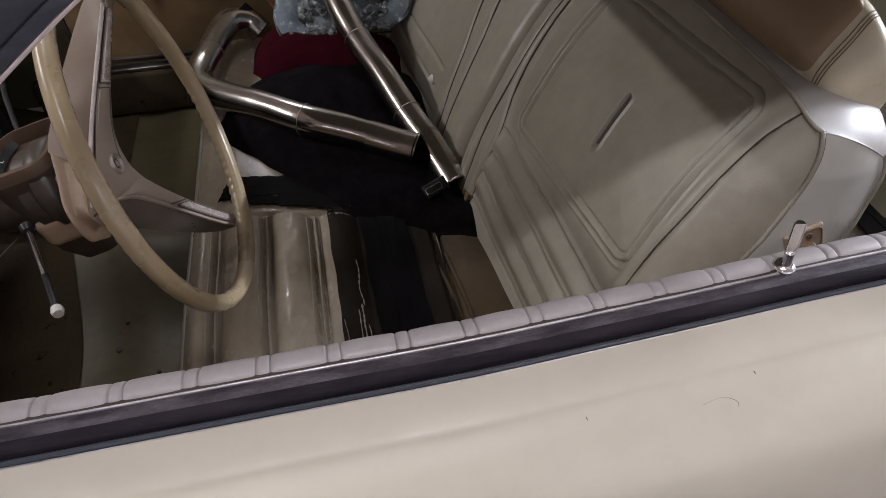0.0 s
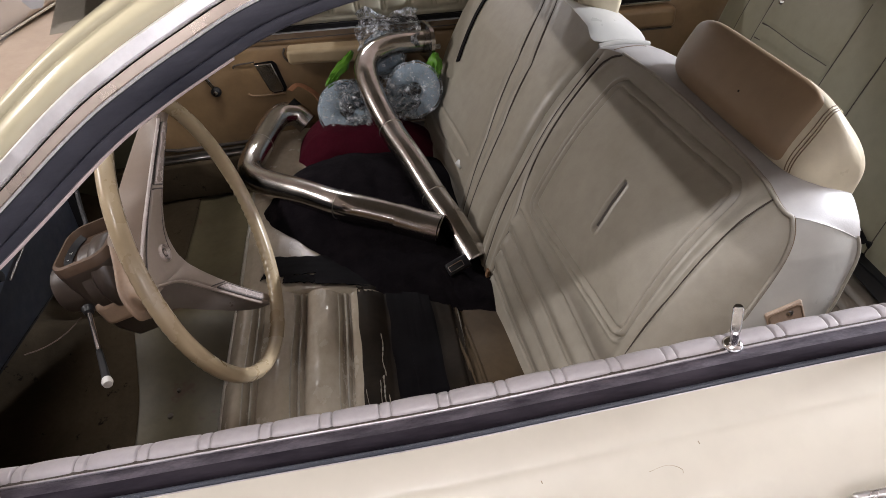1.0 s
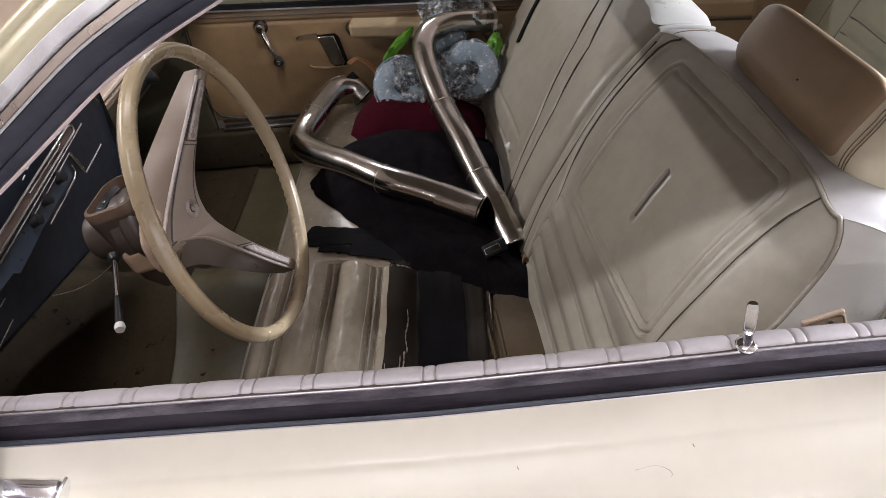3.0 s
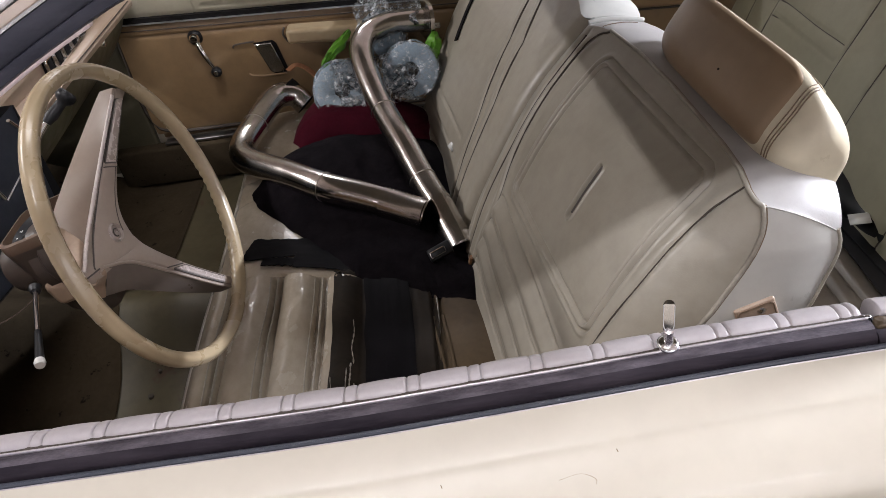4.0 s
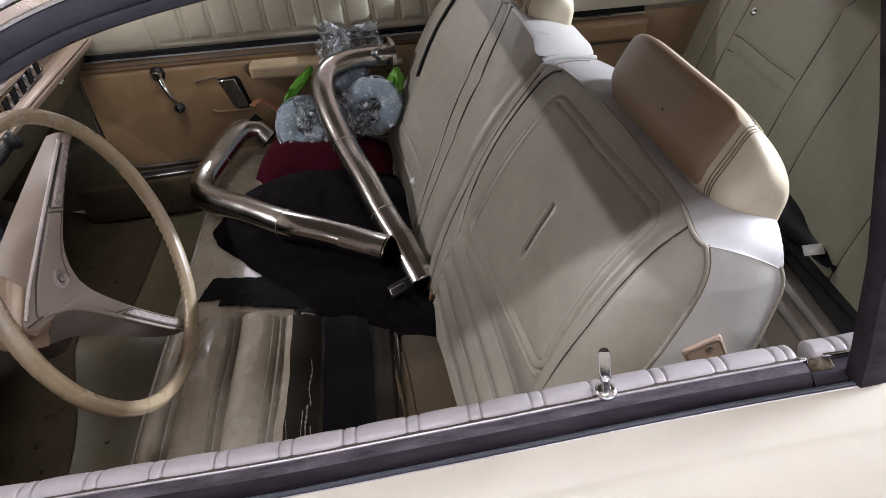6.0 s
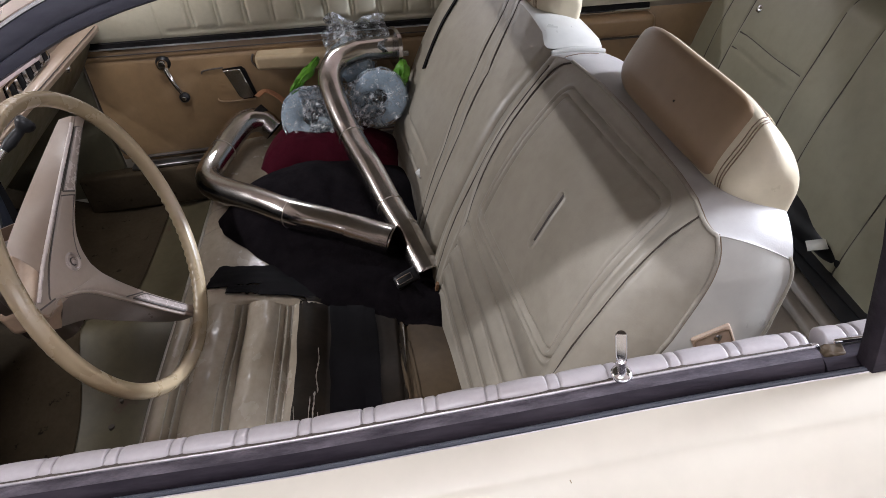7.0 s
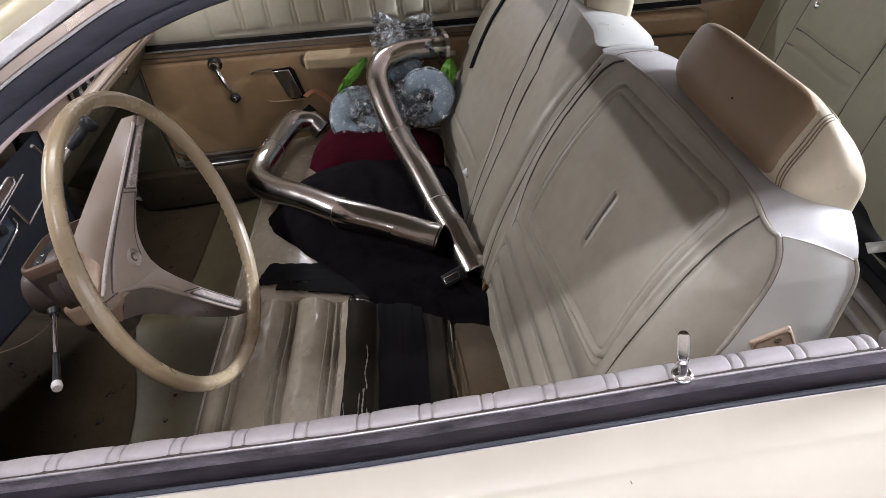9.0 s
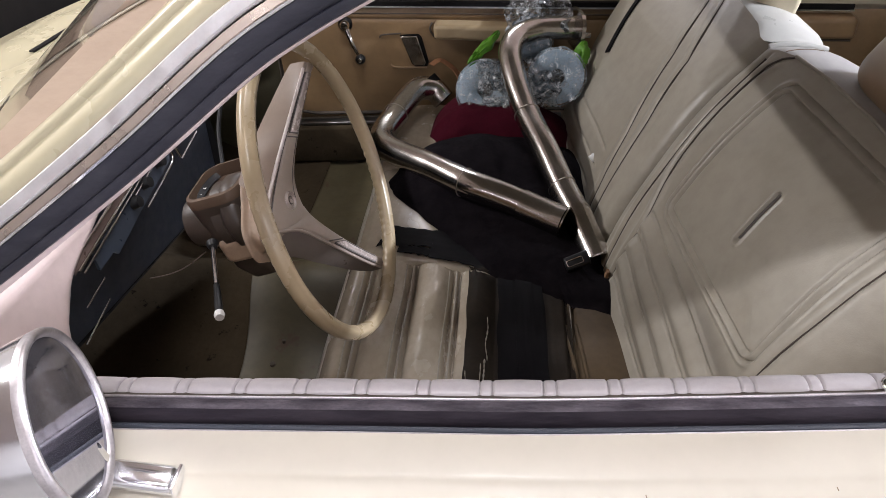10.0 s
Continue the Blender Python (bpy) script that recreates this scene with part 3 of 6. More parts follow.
BELT = [(-1.0, -0.016), (-0.64, -0.0145), (-0.45, -0.0120), (-0.30, -0.0112), (-0.20, -0.0060), (-0.10, -0.0015), (0.0, 0.0045), (0.10, 0.0085), (0.30, 0.0130), (0.7, 0.016)]


def belt(x):
    """How far the belt line swings in, along the car."""
    return soft_table(x, BELT, 0.05)


# near body side ahead of and behind the door: one profile, (y, z)
SIDE = [(0.006, 0.9245), (-0.010, 0.9205), (-0.028, 0.9145), (-0.036, 0.909), (-0.055, 0.8985), (-0.075, 0.882), (-0.095, 0.855), (-0.108, 0.81), (-0.114, 0.74), (-0.116, 0.64), (-0.110, 0.52), (-0.095, 0.40), (-0.07, 0.30), (-0.04, 0.24)]


def side_profile(n=5):
    return [(p.y, p.z) for p in spline([(0, y, z) for y, z in SIDE], n)]


def side_skin(x0, x1, n, fn=None):
    prof = side_profile()
    return sheet(lambda x, j: Vector((x, prof[int(j)][0] + (fn(x)[0] if fn else 0), prof[int(j)][1] + (fn(x)[1] if fn else 0))), steps(x0, x1, n), range(len(prof)))


part("front_fender", side_skin(-2.7, -1.006, 20, lambda x: (0.0095 + belt(x), 0)), "paint", car, "cream painted front fender")
part("fender_top", sheet(lambda u, v: Vector((-2.7 + 1.694 * u, 0.006 + 0.06 * v, 0.9245 + 0.03 * v)), steps(0, 1, 8), steps(0, 1, 4)), "paint", car)
part("rear_quarter", side_skin(0.636, 2.0, 20, lambda x: (0.0095 + belt(x), 0)), "paint", car, "cream painted rear quarter panel")
part("rocker_sill", box(1.7, 0.14, 0.16, 0.03, at=(-0.2, 0.02, 0.26)), "paint", car)
part("far_side", sheet(lambda x, j: Vector((x, 1.66 + 0.04 * math.sin(math.pi * j), 0.95 - 0.7 * j)), steps(-2.7, 2.0, 20), steps(0, 1, 10)), "paint", car, "far body side")
part("tail", sheet(lambda u, v: Vector((0.86 + 1.14 * u, 0.0 + 1.66 * v, 0.97 - 0.02 * u)), steps(0, 1, 8), steps(0, 1, 10)), "paint", car, "rear deck")
part("tail_end", box(0.05, 1.7, 0.7, 0.02, at=(2.0, 0.8, 0.62)), "paint", car)
part("nose", box(0.06, 1.7, 0.7, 0.02, at=(-2.76, 0.8, 0.58)), "paint", car)
part("rear_pillar", rail_sweep([(-0.06, -0.04), (-0.06, 0.0), (0.06, 0.004), (0.10, -0.04)], span=(66, 79)), "paint", car)


def tail_glass(u, v):
    return Vector((0.72 + 0.60 * u, 0.18 + 1.24 * v, 1.262 + 0.06 * math.sin(math.pi * v) - 0.29 * u))


back_glass = part("rear_window_glass", sheet(tail_glass, steps(0, 1, 8), steps(0, 1, 16)), "glass", car, "clear rear window")
back_glass.visible_shadow = False
for wx in (-2.15, 1.35):
    for wy in (0.10, 1.50):
        part("tyre", lathe([(0.19, -0.1), (0.30, -0.1), (0.325, -0.06), (0.325, 0.06), (0.30, 0.1), (0.19, 0.1), (0.19, -0.1)], aim((wx, wy, 0.325), (0, 1, 0)), 40), "tyre", car)


def floor_z(x, y):
    tunnel = 0.11 * bell(y - 0.80, 0.11) + 0.04 * bell(y - 0.80, 0.24)
    toe = 0.55 * max(0, -1.10 - x) ** 1.2
    return 0.315 + tunnel + toe + 0.006 * math.sin(x * 38) * (1 if x > -0.95 else 0.3)


part("floor_pan", sheet(lambda x, y: Vector((x, y, floor_z(x, y))), steps(-0.93, 1.0, 60), steps(0.06, 1.54, 70)), "floor_pan", car, "bare olive painted metal floor pan with rust stains")
# dark layer ahead of the seat stands in for shade on the floor
part("footwell_shade", sheet(lambda x, y: Vector((x, y, floor_z(x, y) + 0.006)), steps(-1.42, -0.912, 40), steps(0.06, 1.54, 70)), "footwell_dark", car, "dark layer over the shaded footwell floor")
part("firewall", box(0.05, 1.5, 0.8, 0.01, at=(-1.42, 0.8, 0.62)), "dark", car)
for sy in (0.075, 1.545):
    part("kick_panel", box(0.42, 0.03, 0.52, 0.01, at=(-1.23, sy, 0.62)), "floor_dark", car, "dark olive kick panel beside the footwell")
part("sill_plate", box(0.80, 0.030, 0.010, 0.003, at=(-0.590, 1.518, 0.455)), "belt_chrome", car, "ribbed bright sill plate")
part("sill_step", box(1.5, 0.05, 0.12, 0.008, at=(-0.4, 1.515, 0.388)), "footwell_dark", car)
part("sill_step", box(1.5, 0.06, 0.12, 0.02, at=(-0.4, 0.07, 0.36)), "floor_pan", car)
for dx, dy, dr in ((-0.848, 0.615, 0.006), (-0.80, 0.50, 0.005), (-0.79, 0.47, 0.004), (-0.83, 0.66, 0.004), (-0.77, 0.55, 0.004)):
    part("floor_plug", lathe([(0, 0.006), (dr, 0.005), (dr, -0.004)], Matrix.Translation((dx, dy, floor_z(dx, dy))), 12), "seam", car, "dark hole plug in the floor")

for k, (dx, dy, dl, dw) in enumerate(((-0.845, 0.50, 0.060, 0.010), (-0.852, 0.455, 0.045, 0.007), (-0.838, 0.425, 0.030, 0.005))):
    part("rust_streak", sheet(lambda u, v: Vector((dx + dw * (v - 0.5) * math.sin(math.pi * (0.05 + 0.9 * u)) ** 0.5 + 0.004 * noise.noise((u * 6, v * 3, k)), dy - dl * u, floor_z(dx, dy) + 0.0075)), steps(0, 1, 14), steps(0, 1, 6)), "rust", car, "rust stain on the floor")

# ---- driver door ----
P = 0.0575
door = thing("driver_door", "closed cream car door with its window rolled down", "car door")
part("outer_skin", side_skin(-1.0, 0.63, 90, lambda x: (0.0095 + belt(x), 0)), "paint", door, "cream painted door skin with fine scratches")
X0, X1 = -1.0, 0.183


def line_strip(profile, x0=X0, x1=X1, n=60):
    return strip_along(profile, steps(x0, x1, n), lambda x: (belt(x), 0, 1))


part("inner_bead", line_strip([(0.0466, 0.915), (0.0466, 0.9312), (0.0474, 0.9322), (0.0484, 0.9322), (0.0491, 0.9312), (0.0491, 0.915)]), "satin_trim", door, "thin bright bead beside the pad")
part("pad_shadow_gap", line_strip([(0.0491, 0.905), (0.0491, 0.9303), (0.0530, 0.9306), (0.0530, 0.905)]), "seam", door)
part("inner_felt", line_strip([(0.0262, 0.895), (0.0258, 0.9180), (0.0275, 0.9240), (0.0305, 0.9275), (0.0350, 0.9298), (0.0360, 0.895)]), "felt", door, "dark flocked window felt")
part("felt_crown", line_strip([(0.0360, 0.895), (0.0350, 0.9299), (0.0385, 0.9312), (0.0430, 0.9316), (0.0466, 0.9300), (0.0466, 0.895)]), "worn_felt", door, "dusty worn crown of the window felt")
part("window_slot", line_strip([(0.0222, 0.885), (0.0222, 0.9150), (0.0262, 0.9150), (0.0262, 0.885)]), "dark", door)
part("outer_sweep", line_strip([(0.0160, 0.900), (0.0160, 0.9238), (0.0166, 0.9262), (0.0178, 0.9272), (0.0186, 0.9262), (0.0196, 0.9270), (0.0212, 0.9258), (0.0222, 0.9225), (0.0222, 0.900)], x1=0.33), "sweep", door, "black outer window sweep")
part("belt_moulding", line_strip([(0.0146, 0.900), (0.0142, 0.9228), (0.0146, 0.9246), (0.0152, 0.9252), (0.0158, 0.9246), (0.0160, 0.900)], x1=0.36), "satin_trim", door, "thin chrome belt moulding")
part("bead_end", tube(spline([(0.180, 0.0495 + belt(0.18), 0.9315), (0.186, 0.0490 + belt(0.18), 0.930), (0.188, 0.0460 + belt(0.18), 0.921), (0.188, 0.044 + belt(0.18), 0.912)], 5), 0.0022, 8), "chrome", door, "bright curled end of the bead")


def pad_crease(x):
    """Depth of the creases between the pleats of the pad."""
    t = (x + 0.012) % P
    deep = max(bell(t - 0.0, 0.0009), bell(t - P, 0.0009), bell(t - 0.0115, 0.0009))
    crown = 0.0022 * math.sin(math.pi * min(max((t - 0.0125) / (P - 0.0125), 0), 1)) ** 0.45 if t > 0.0125 else 0.0009 * math.sin(math.pi * t / 0.0125)
    return 0.0017 * deep - 0.55 * crown


def pad_strip(x0, x1, ob_parent, lift=0.0, tip=0.010):
    prof = []
    for k in range(22):
        a = radians(205 - 235 * k / 21)
        prof.append((math.cos(a), math.sin(a)))
    bm = bmesh.new()
    xs = steps(x0, x1, int((x1 - x0) / 0.0009))
    rings = []
    for x in xs:
        c = pad_crease(x)
        end = min(x - x0, x1 - x)
        shut = math.sqrt(max(0.0, 1 - (1 - min(end / tip, 1)) ** 2)) if end < tip else 1.0
        ring = []
        for ca, sa in prof:
            top = max(0, sa + 0.3)
            y = 0.0640 + 0.0125 * ca
            z = 0.9252 + 0.0074 * sa - 0.25 * (y - 0.0612)
            z -= c * top
            y -= c * ca * 0.4
            ring.append(bm.verts.new((x, belt(x) + 0.0640 + (y - 0.0640) * (0.4 + 0.6 * shut), 0.90 + (z - 0.90) * (0.35 + 0.65 * shut) + lift)))
        ring.append(bm.verts.new((x, belt(x) + 0.068, 0.86)))
        ring.append(bm.verts.new((x, belt(x) + 0.052, 0.86)))
        rings.append(ring)
    m = len(rings[0])
    for a, b in zip(rings, rings[1:]):
        for k in range(m):
            bm.faces.new((a[k], a[(k + 1) % m], b[(k + 1) % m], b[k]))
    bm.faces.new(rings[0])
    bm.faces.new(rings[-1])
    return part("pleated_pad", bm, "pad", ob_parent, "grey-pink pleated vinyl pad on the door top")


pad_strip(X0, 0.186, door)
part("inner_panel", box(1.15, 0.03, 0.46, 0.01, at=(-0.4, 0.048, 0.63)), "tan", door)
LOCK = aim((-0.001, 0.0550, 0.9300), (-0.075, 0.0, 1))


LOCK_OUT = Vector((-0.30, -0.95, 0.0)).normalized()


def lock_cut(p):
    """The flat scooped into the near side of the button."""
    q = LOCK.inverted() @ p
    d = (p - LOCK @ Vector((0, 0, q.z))).dot(LOCK_OUT)
    return p - LOCK_OUT * (d - 0.0010) if 0.024 < q.z < 0.060 and d > 0.0010 else p


def scoop_at(a, h):
    return LOCK @ Vector((0, 0, h)) + LOCK_OUT * 0.0014 + LOCK_OUT.cross(Vector((0, 0, 1))) * a


lock_bm = lathe([(0, 0.0), (0.0043, 0.0), (0.0043, 0.0225), (0.0046, 0.0235), (0.0048, 0.0245), (0.0049, 0.030), (0.0050, 0.040), (0.0051, 0.0525), (0.0051, 0.0535), (0.0049, 0.0565), (0.0040, 0.0580), (0, 0.0582)], LOCK, 32)
for v in lock_bm.verts:
    v.co = lock_cut(v.co)
lock = part("lock_knob", lock_bm, "lock_chrome", door, "chrome lock button raised above the pad", sharp=0.5)
part("scoop_edge", tube(spline([scoop_at(a, h) for a, h in ((-0.0046, 0.0560), (-0.0046, 0.040), (-0.0043, 0.030), (-0.0028, 0.0252), (0.0, 0.0238), (0.0028, 0.0252), (0.0043, 0.030), (0.0046, 0.040), (0.0046, 0.0560))], 5), 0.0004, 6), "bright_trim", lock, "bright edge of the scoop")
part("ferrule", lathe([(0.0045, 0.0036), (0.0062, 0.0034), (0.0086, 0.0020), (0.0102, 0.0002), (0.0102, -0.0010), (0.008, -0.005), (0.0045, -0.005)], aim((-0.001, 0.0565, 0.9345), (0.0, -0.12, 1)), 28), "chrome", lock, "chrome ferrule")
quarter = thing("quarter_window_post", "black rubber quarter window post beside the rear pleated pad", "window post")
pad_strip(0.194, 0.62, quarter, 0.0, 0.004)
part("post", tube([(0.232, 0.036, 0.926), (0.229, 0.036, 0.96), (0.216, 0.036, 1.06), (0.204, 0.055, 1.18), (0.20, 0.10, 1.30)], 0.0125, 14, section=[(-1, -1.1), (-0.5, -1.35), (0.6, -1.3), (1, -0.8), (1, 0.8), (0.5, 1.3), (-0.6, 1.3), (-1, 0.9)]), "felt", quarter, "black rubber post")
part("quarter_felt", line_strip([(0.0275, 0.89), (0.0275, 0.9190), (0.0340, 0.9235), (0.0500, 0.9240), (0.0520, 0.9200), (0.0520, 0.89)], 0.187, 0.62, 30), "felt", quarter, "dark felt below the rear pad")
part("rusty_felt", rounded_block(0.011, 0.007, 0.004, 0.003, (8, 6, 4), lambda p: Vector((0.200, 0.046 + belt(0.2), 0.923)) + p + Vector((0, 0, 0.002 * noise.noise(p * 200)))), "brown_vinyl", quarter, "rusty brown stub of felt")
part("belt_clip", box(0.030, 0.004, 0.004, 0.001, at=(0.214, 0.056, 0.9365)), "chrome", quarter)

# ---- door mirror ----
mirror = thing("door_mirror", "round chrome door mirror on a short chrome foot", "mirror")
MC, MN = Vector((-0.674, -0.048, 1.001)), Vector((0.92, 0.38, 0.08)).normalized()
mm = aim(MC, MN)
part("shell", lathe([(0.0, -0.13), (0.02, -0.125), (0.045, -0.095), (0.064, -0.05), (0.072, -0.012), (0.0738, -0.002)], mm, 64), "mirror_chrome", mirror, "bullet-shaped chrome shell")
part("rim_ring", lathe([(0.0736, -0.004), (0.0744, 0.001), (0.0738, 0.0040), (0.0715, 0.0052), (0.0695, 0.0046), (0.0672, 0.0022), (0.0664, 0.0)], mm, 64), "satin_trim", mirror, "bright ring round the glass")
part("mirror_glass", lathe([(0.0, 0.0010), (0.0664, 0.0008)], mm, 64), "mirror", mirror, "slightly dirty mirror glass")
part("foot", box(0.10, 0.024, 0.016, 0.005, m=pose(-0.664, -0.042, 0.9170, 0, 4, -3)), "mirror_chrome", mirror, "chrome mirror foot on the door")
part("foot_end", box(0.004, 0.025, 0.017, 0.0015, m=pose(-0.613, -0.0445, 0.9135, 0, 4, -3)), "mirror_chrome", mirror)
part("stem", tube([(-0.678, -0.040, 0.915), (-0.682, -0.042, 0.95), (-0.69, -0.05, 0.98)], 0.011, 12), "chrome", mirror)

# ---- outside door handle ----
handle = part("outer_handle", rounded_block(0.085, 0.010, 0.026, 0.009, (12, 4, 8), lambda p: Vector((0.143 + p.x, -0.094 + p.y - 0.008 * smooth01((p.z + 0.02) / -0.03), 0.842 + p.z))), "chrome", door, "chrome outside door handle")
part("handle_base", rounded_block(0.090, 0.004, 0.031, 0.004, (12, 3, 8), lambda p: Vector((0.143 + p.x, -0.085 + p.y - 0.016 * smooth01((p.z + 0.02) / -0.03), 0.842 + p.z))), "dull_chrome", handle)
scratch_y = lambda x, z: 0.0095 + belt(x) + lerp_table(-z, [(-sz, sy) for sy, sz in SIDE])


def scratch(pts, r, mat, label):
    """A fine mark lying on the door skin."""
    return part("scratch", tube([Vector((p.x, scratch_y(p.x, p.z) - 0.0002, p.z)) for p in spline([(x, 0, z) for x, z in pts], 8)], r, 5), mat, door, label)


scratch([(-0.122, 0.9005), (-0.104, 0.9015), (-0.092, 0.8985), (-0.094, 0.8945), (-0.100, 0.8925)], 0.00025, "stitch", "fine curved scratch in the paint")
for mx, mz in ((-0.335, 0.889), (-0.22, 0.9065), (-0.16, 0.893), (-0.128, 0.893), (-0.07, 0.9085)):
    scratch([(mx, mz), (mx + 0.0008, mz - 0.0014)], 0.0004, "stitch", "small chip in the paint")

# ---- front bench seat ----
FACE = [(0.42, -0.165), (0.497, -0.135), (0.559, -0.112), (0.62, -0.082), (0.694, -0.036), (0.764, 0.009), (0.833, 0.062), (0.905, 0.139), (0.93, 0.166), (0.97, 0.21)]


def face_x(y, z):
    """The front of the backrests."""
    return soft_table(z, FACE, 0.03) - 0.11 * (y - 0.5)


bench = thing("front_bench_seat", "worn pale vinyl front bench seat with split backrests", "car seat")
# outer edge of the driver's backrest: the front and the rear edge of its side panel, x by height
EDGE_FRONT = [(0.44, -0.06), (0.60, 0.015), (0.70, 0.066), (0.766, 0.110), (0.794, 0.131), (0.827, 0.156), (0.854, 0.174), (0.877, 0.183), (0.894, 0.185), (0.915, 0.181)]
EDGE_REAR = [(0.44, 0.10), (0.60, 0.172), (0.70, 0.212), (0.77, 0.242), (0.819, 0.264), (0.836, 0.273), (0.857, 0.277), (0.876, 0.271), (0.894, 0.260)]


def side_y(z):
    return 0.226 + (0.30 if z > 0.785 else 0.12) * (z - 0.785)


def edge_front(z):
    return Vector((soft_table(z, EDGE_FRONT, 0.012), side_y(z), z))


def edge_rear(z):
    return Vector((soft_table(z, EDGE_REAR, 0.012), side_y(z), z))


S_BOLSTER, Z_LOW = 0.300, 0.455


def column_y(s, z):
    return s + 0.2 * (z - 0.8)


def split_round(s, z, s_end, r):
    """Turns the front back towards the gap between the backrests."""
    d = abs(s - s_end)
    return r - math.sqrt(max(0.0, r * r - (r - d) ** 2)) if d < r else 0.0


def driver_front(s, z):
    """s runs across the seat; below S_BOLSTER it goes round the outer bolster, down to 0.2 at its piping."""
    if s >= S_BOLSTER:
        y = column_y(s, z)
        return Vector((face_x(y, z) + split_round(s, z, 0.836, 0.030) + driver_relief(s, z), y, z))
    v = (S_BOLSTER - s) / 0.1
    ya = column_y(S_BOLSTER, z)
    a, e = Vector((face_x(ya, z), ya, z)), edge_front(z)
    yc = e.y + 0.22 * (ya - e.y)
    c = Vector((face_x(yc, z) - 0.006, yc, z))
    p = a * (1 - v) ** 2 + c * (2 * v * (1 - v)) + e * v * v
    return p + Vector((driver_relief(s, z) * (1 - v), 0, 0))


def passenger_front(s, z):
    y = column_y(s, z)
    x = face_x(y, z) + split_round(s, z, 0.840, 0.026)
    far = lerp_table(z, [(0.45, 1.39), (0.63, 1.415), (0.72, 1.462), (0.85, 1.49), (0.94, 1.485)])
    y = min(y, column_y(far, z))
    x += split_round(min(s, far), z, far, 0.05)
    return Vector((x + passenger_relief(s, z), y, z))


def panel_distance(s, z, a):
    """Distance to the border of a rounded rectangle a = (s0, s1, z0, z1, r) on the slanted front."""
    s0, s1, z0, z1, r = a
    zz = (z - z0) * 1.35
    hz = (z1 - z0) * 1.35 / 2
    qx = abs(s - (s0 + s1) / 2) - (s1 - s0) / 2 + r
    qy = abs(zz - hz) - hz + r
    return math.hypot(max(qx, 0), max(qy, 0)) + min(max(qx, qy), 0) - r


PLEATS = ([(0.30, 0.640), (0.369, 0.645), (0.474, 0.653), (0.606, 0.660), (0.722, 0.669)],
          [(0.30, 0.594), (0.439, 0.604), (0.516, 0.612), (0.63, 0.619), (0.722, 0.630)],
          [(0.30, 0.556), (0.452, 0.566), (0.531, 0.572), (0.645, 0.582), (0.718, 0.596)],
          [(0.30, 0.512), (0.5, 0.520), (0.63, 0.527), (0.72, 0.540)])
SEAM_ONE = [(0.50, 0.732), (0.62, 0.730), (0.64, 0.731), (0.668, 0.739), (0.71, 0.757), (0.758, 0.766), (0.835, 0.771), (0.894, 0.776), (0.918, 0.765), (0.930, 0.742)]
SEAM_TWO = [(0.50, 0.778), (0.579, 0.778), (0.663, 0.787), (0.763, 0.786), (0.85, 0.788), (0.890, 0.793), (0.908, 0.797)]
SEAM_OUTER = [(0.50, 0.304), (0.694, 0.302), (0.792, 0.292), (0.871, 0.288), (0.90, 0.279), (0.918, 0.266)]


def driver_relief(s, z):
    x = 0.0
    d = panel_distance(s, z, (0.320, 0.703, 0.690, 0.911, 0.026))
    if abs(d) < 0.03:
        x += 0.0054 * bell(d, 0.0022) - 0.0040 * bell(d + 0.0070, 0.0034) + 0.0048 * bell(d + 0.0140, 0.0022) - 0.0026 * bell(d - 0.0060, 0.0036)
    x -= 0.005 * smooth01(-d / 0.10)
    if z < 0.71 and 0.29 < s < 0.745:
        k = smooth01((0.735 - s) / 0.015) * smooth01((s - 0.295) / 0.03)
        for line in PLEATS:
            e = z - lerp_table(s, line)
            if abs(e) < 0.045:
                x += k * (0.0058 * bell(e, 0.0020) - 0.0020 * bell(e - 0.0055, 0.0034) - 0.0085 * bell(e + 0.020, 0.014))
    for line, depth in ((SEAM_ONE, 0.0034), (SEAM_TWO, 0.0036), (SEAM_OUTER, 0.0040)):
        e = s - lerp_table(z, line)
        if abs(e) < 0.04:
            x += (depth * bell(e, 0.0030) - 0.0026 * bell(abs(e) - 0.011, 0.008)) * smooth01((0.924 - z) / 0.022)
    t = min(max((z - 0.764) / 0.066, 0), 1)
    c = 0.4985 + 0.003 * t
    ds = math.hypot(s - c, (z - (0.764 + 0.066 * t)) * 1.3)
    if ds < 0.03:
        x += 0.0075 * smooth01((0.0066 - ds) / 0.0022) - 0.0022 * bell(ds - 0.0088, 0.0024)
    return x + 0.0006 * noise.noise((s * 9, z * 9, 3))


P_SEAM_ONE = [(0.50, 0.955), (0.585, 0.962), (0.688, 0.985), (0.83, 1.036), (0.908, 1.098), (0.94, 1.13)]
P_SEAM_TWO = [(0.50, 0.925), (0.635, 0.932), (0.735, 0.943), (0.84, 0.975), (0.92, 1.052), (0.94, 1.075)]


def passenger_relief(s, z):
    x = 0.0
    for line in (P_SEAM_ONE, P_SEAM_TWO):
        e = s - lerp_table(z, line)
        if abs(e) < 0.04:
            x += 0.0034 * bell(e, 0.0030) - 0.0026 * bell(abs(e) - 0.012, 0.009)
    if z < 0.66:
        for z0 in (0.640, 0.600, 0.560):
            x += 0.0042 * bell(z - z0 - 0.04 * (s - 1.2), 0.0035) * smooth01((s - 1.02) / 0.03)
    return x - 0.008 * bell(s - 1.25, 0.12) * smooth01((0.92 - z) / 0.1) + 0.0012 * noise.noise((s * 8, z * 8, 11))


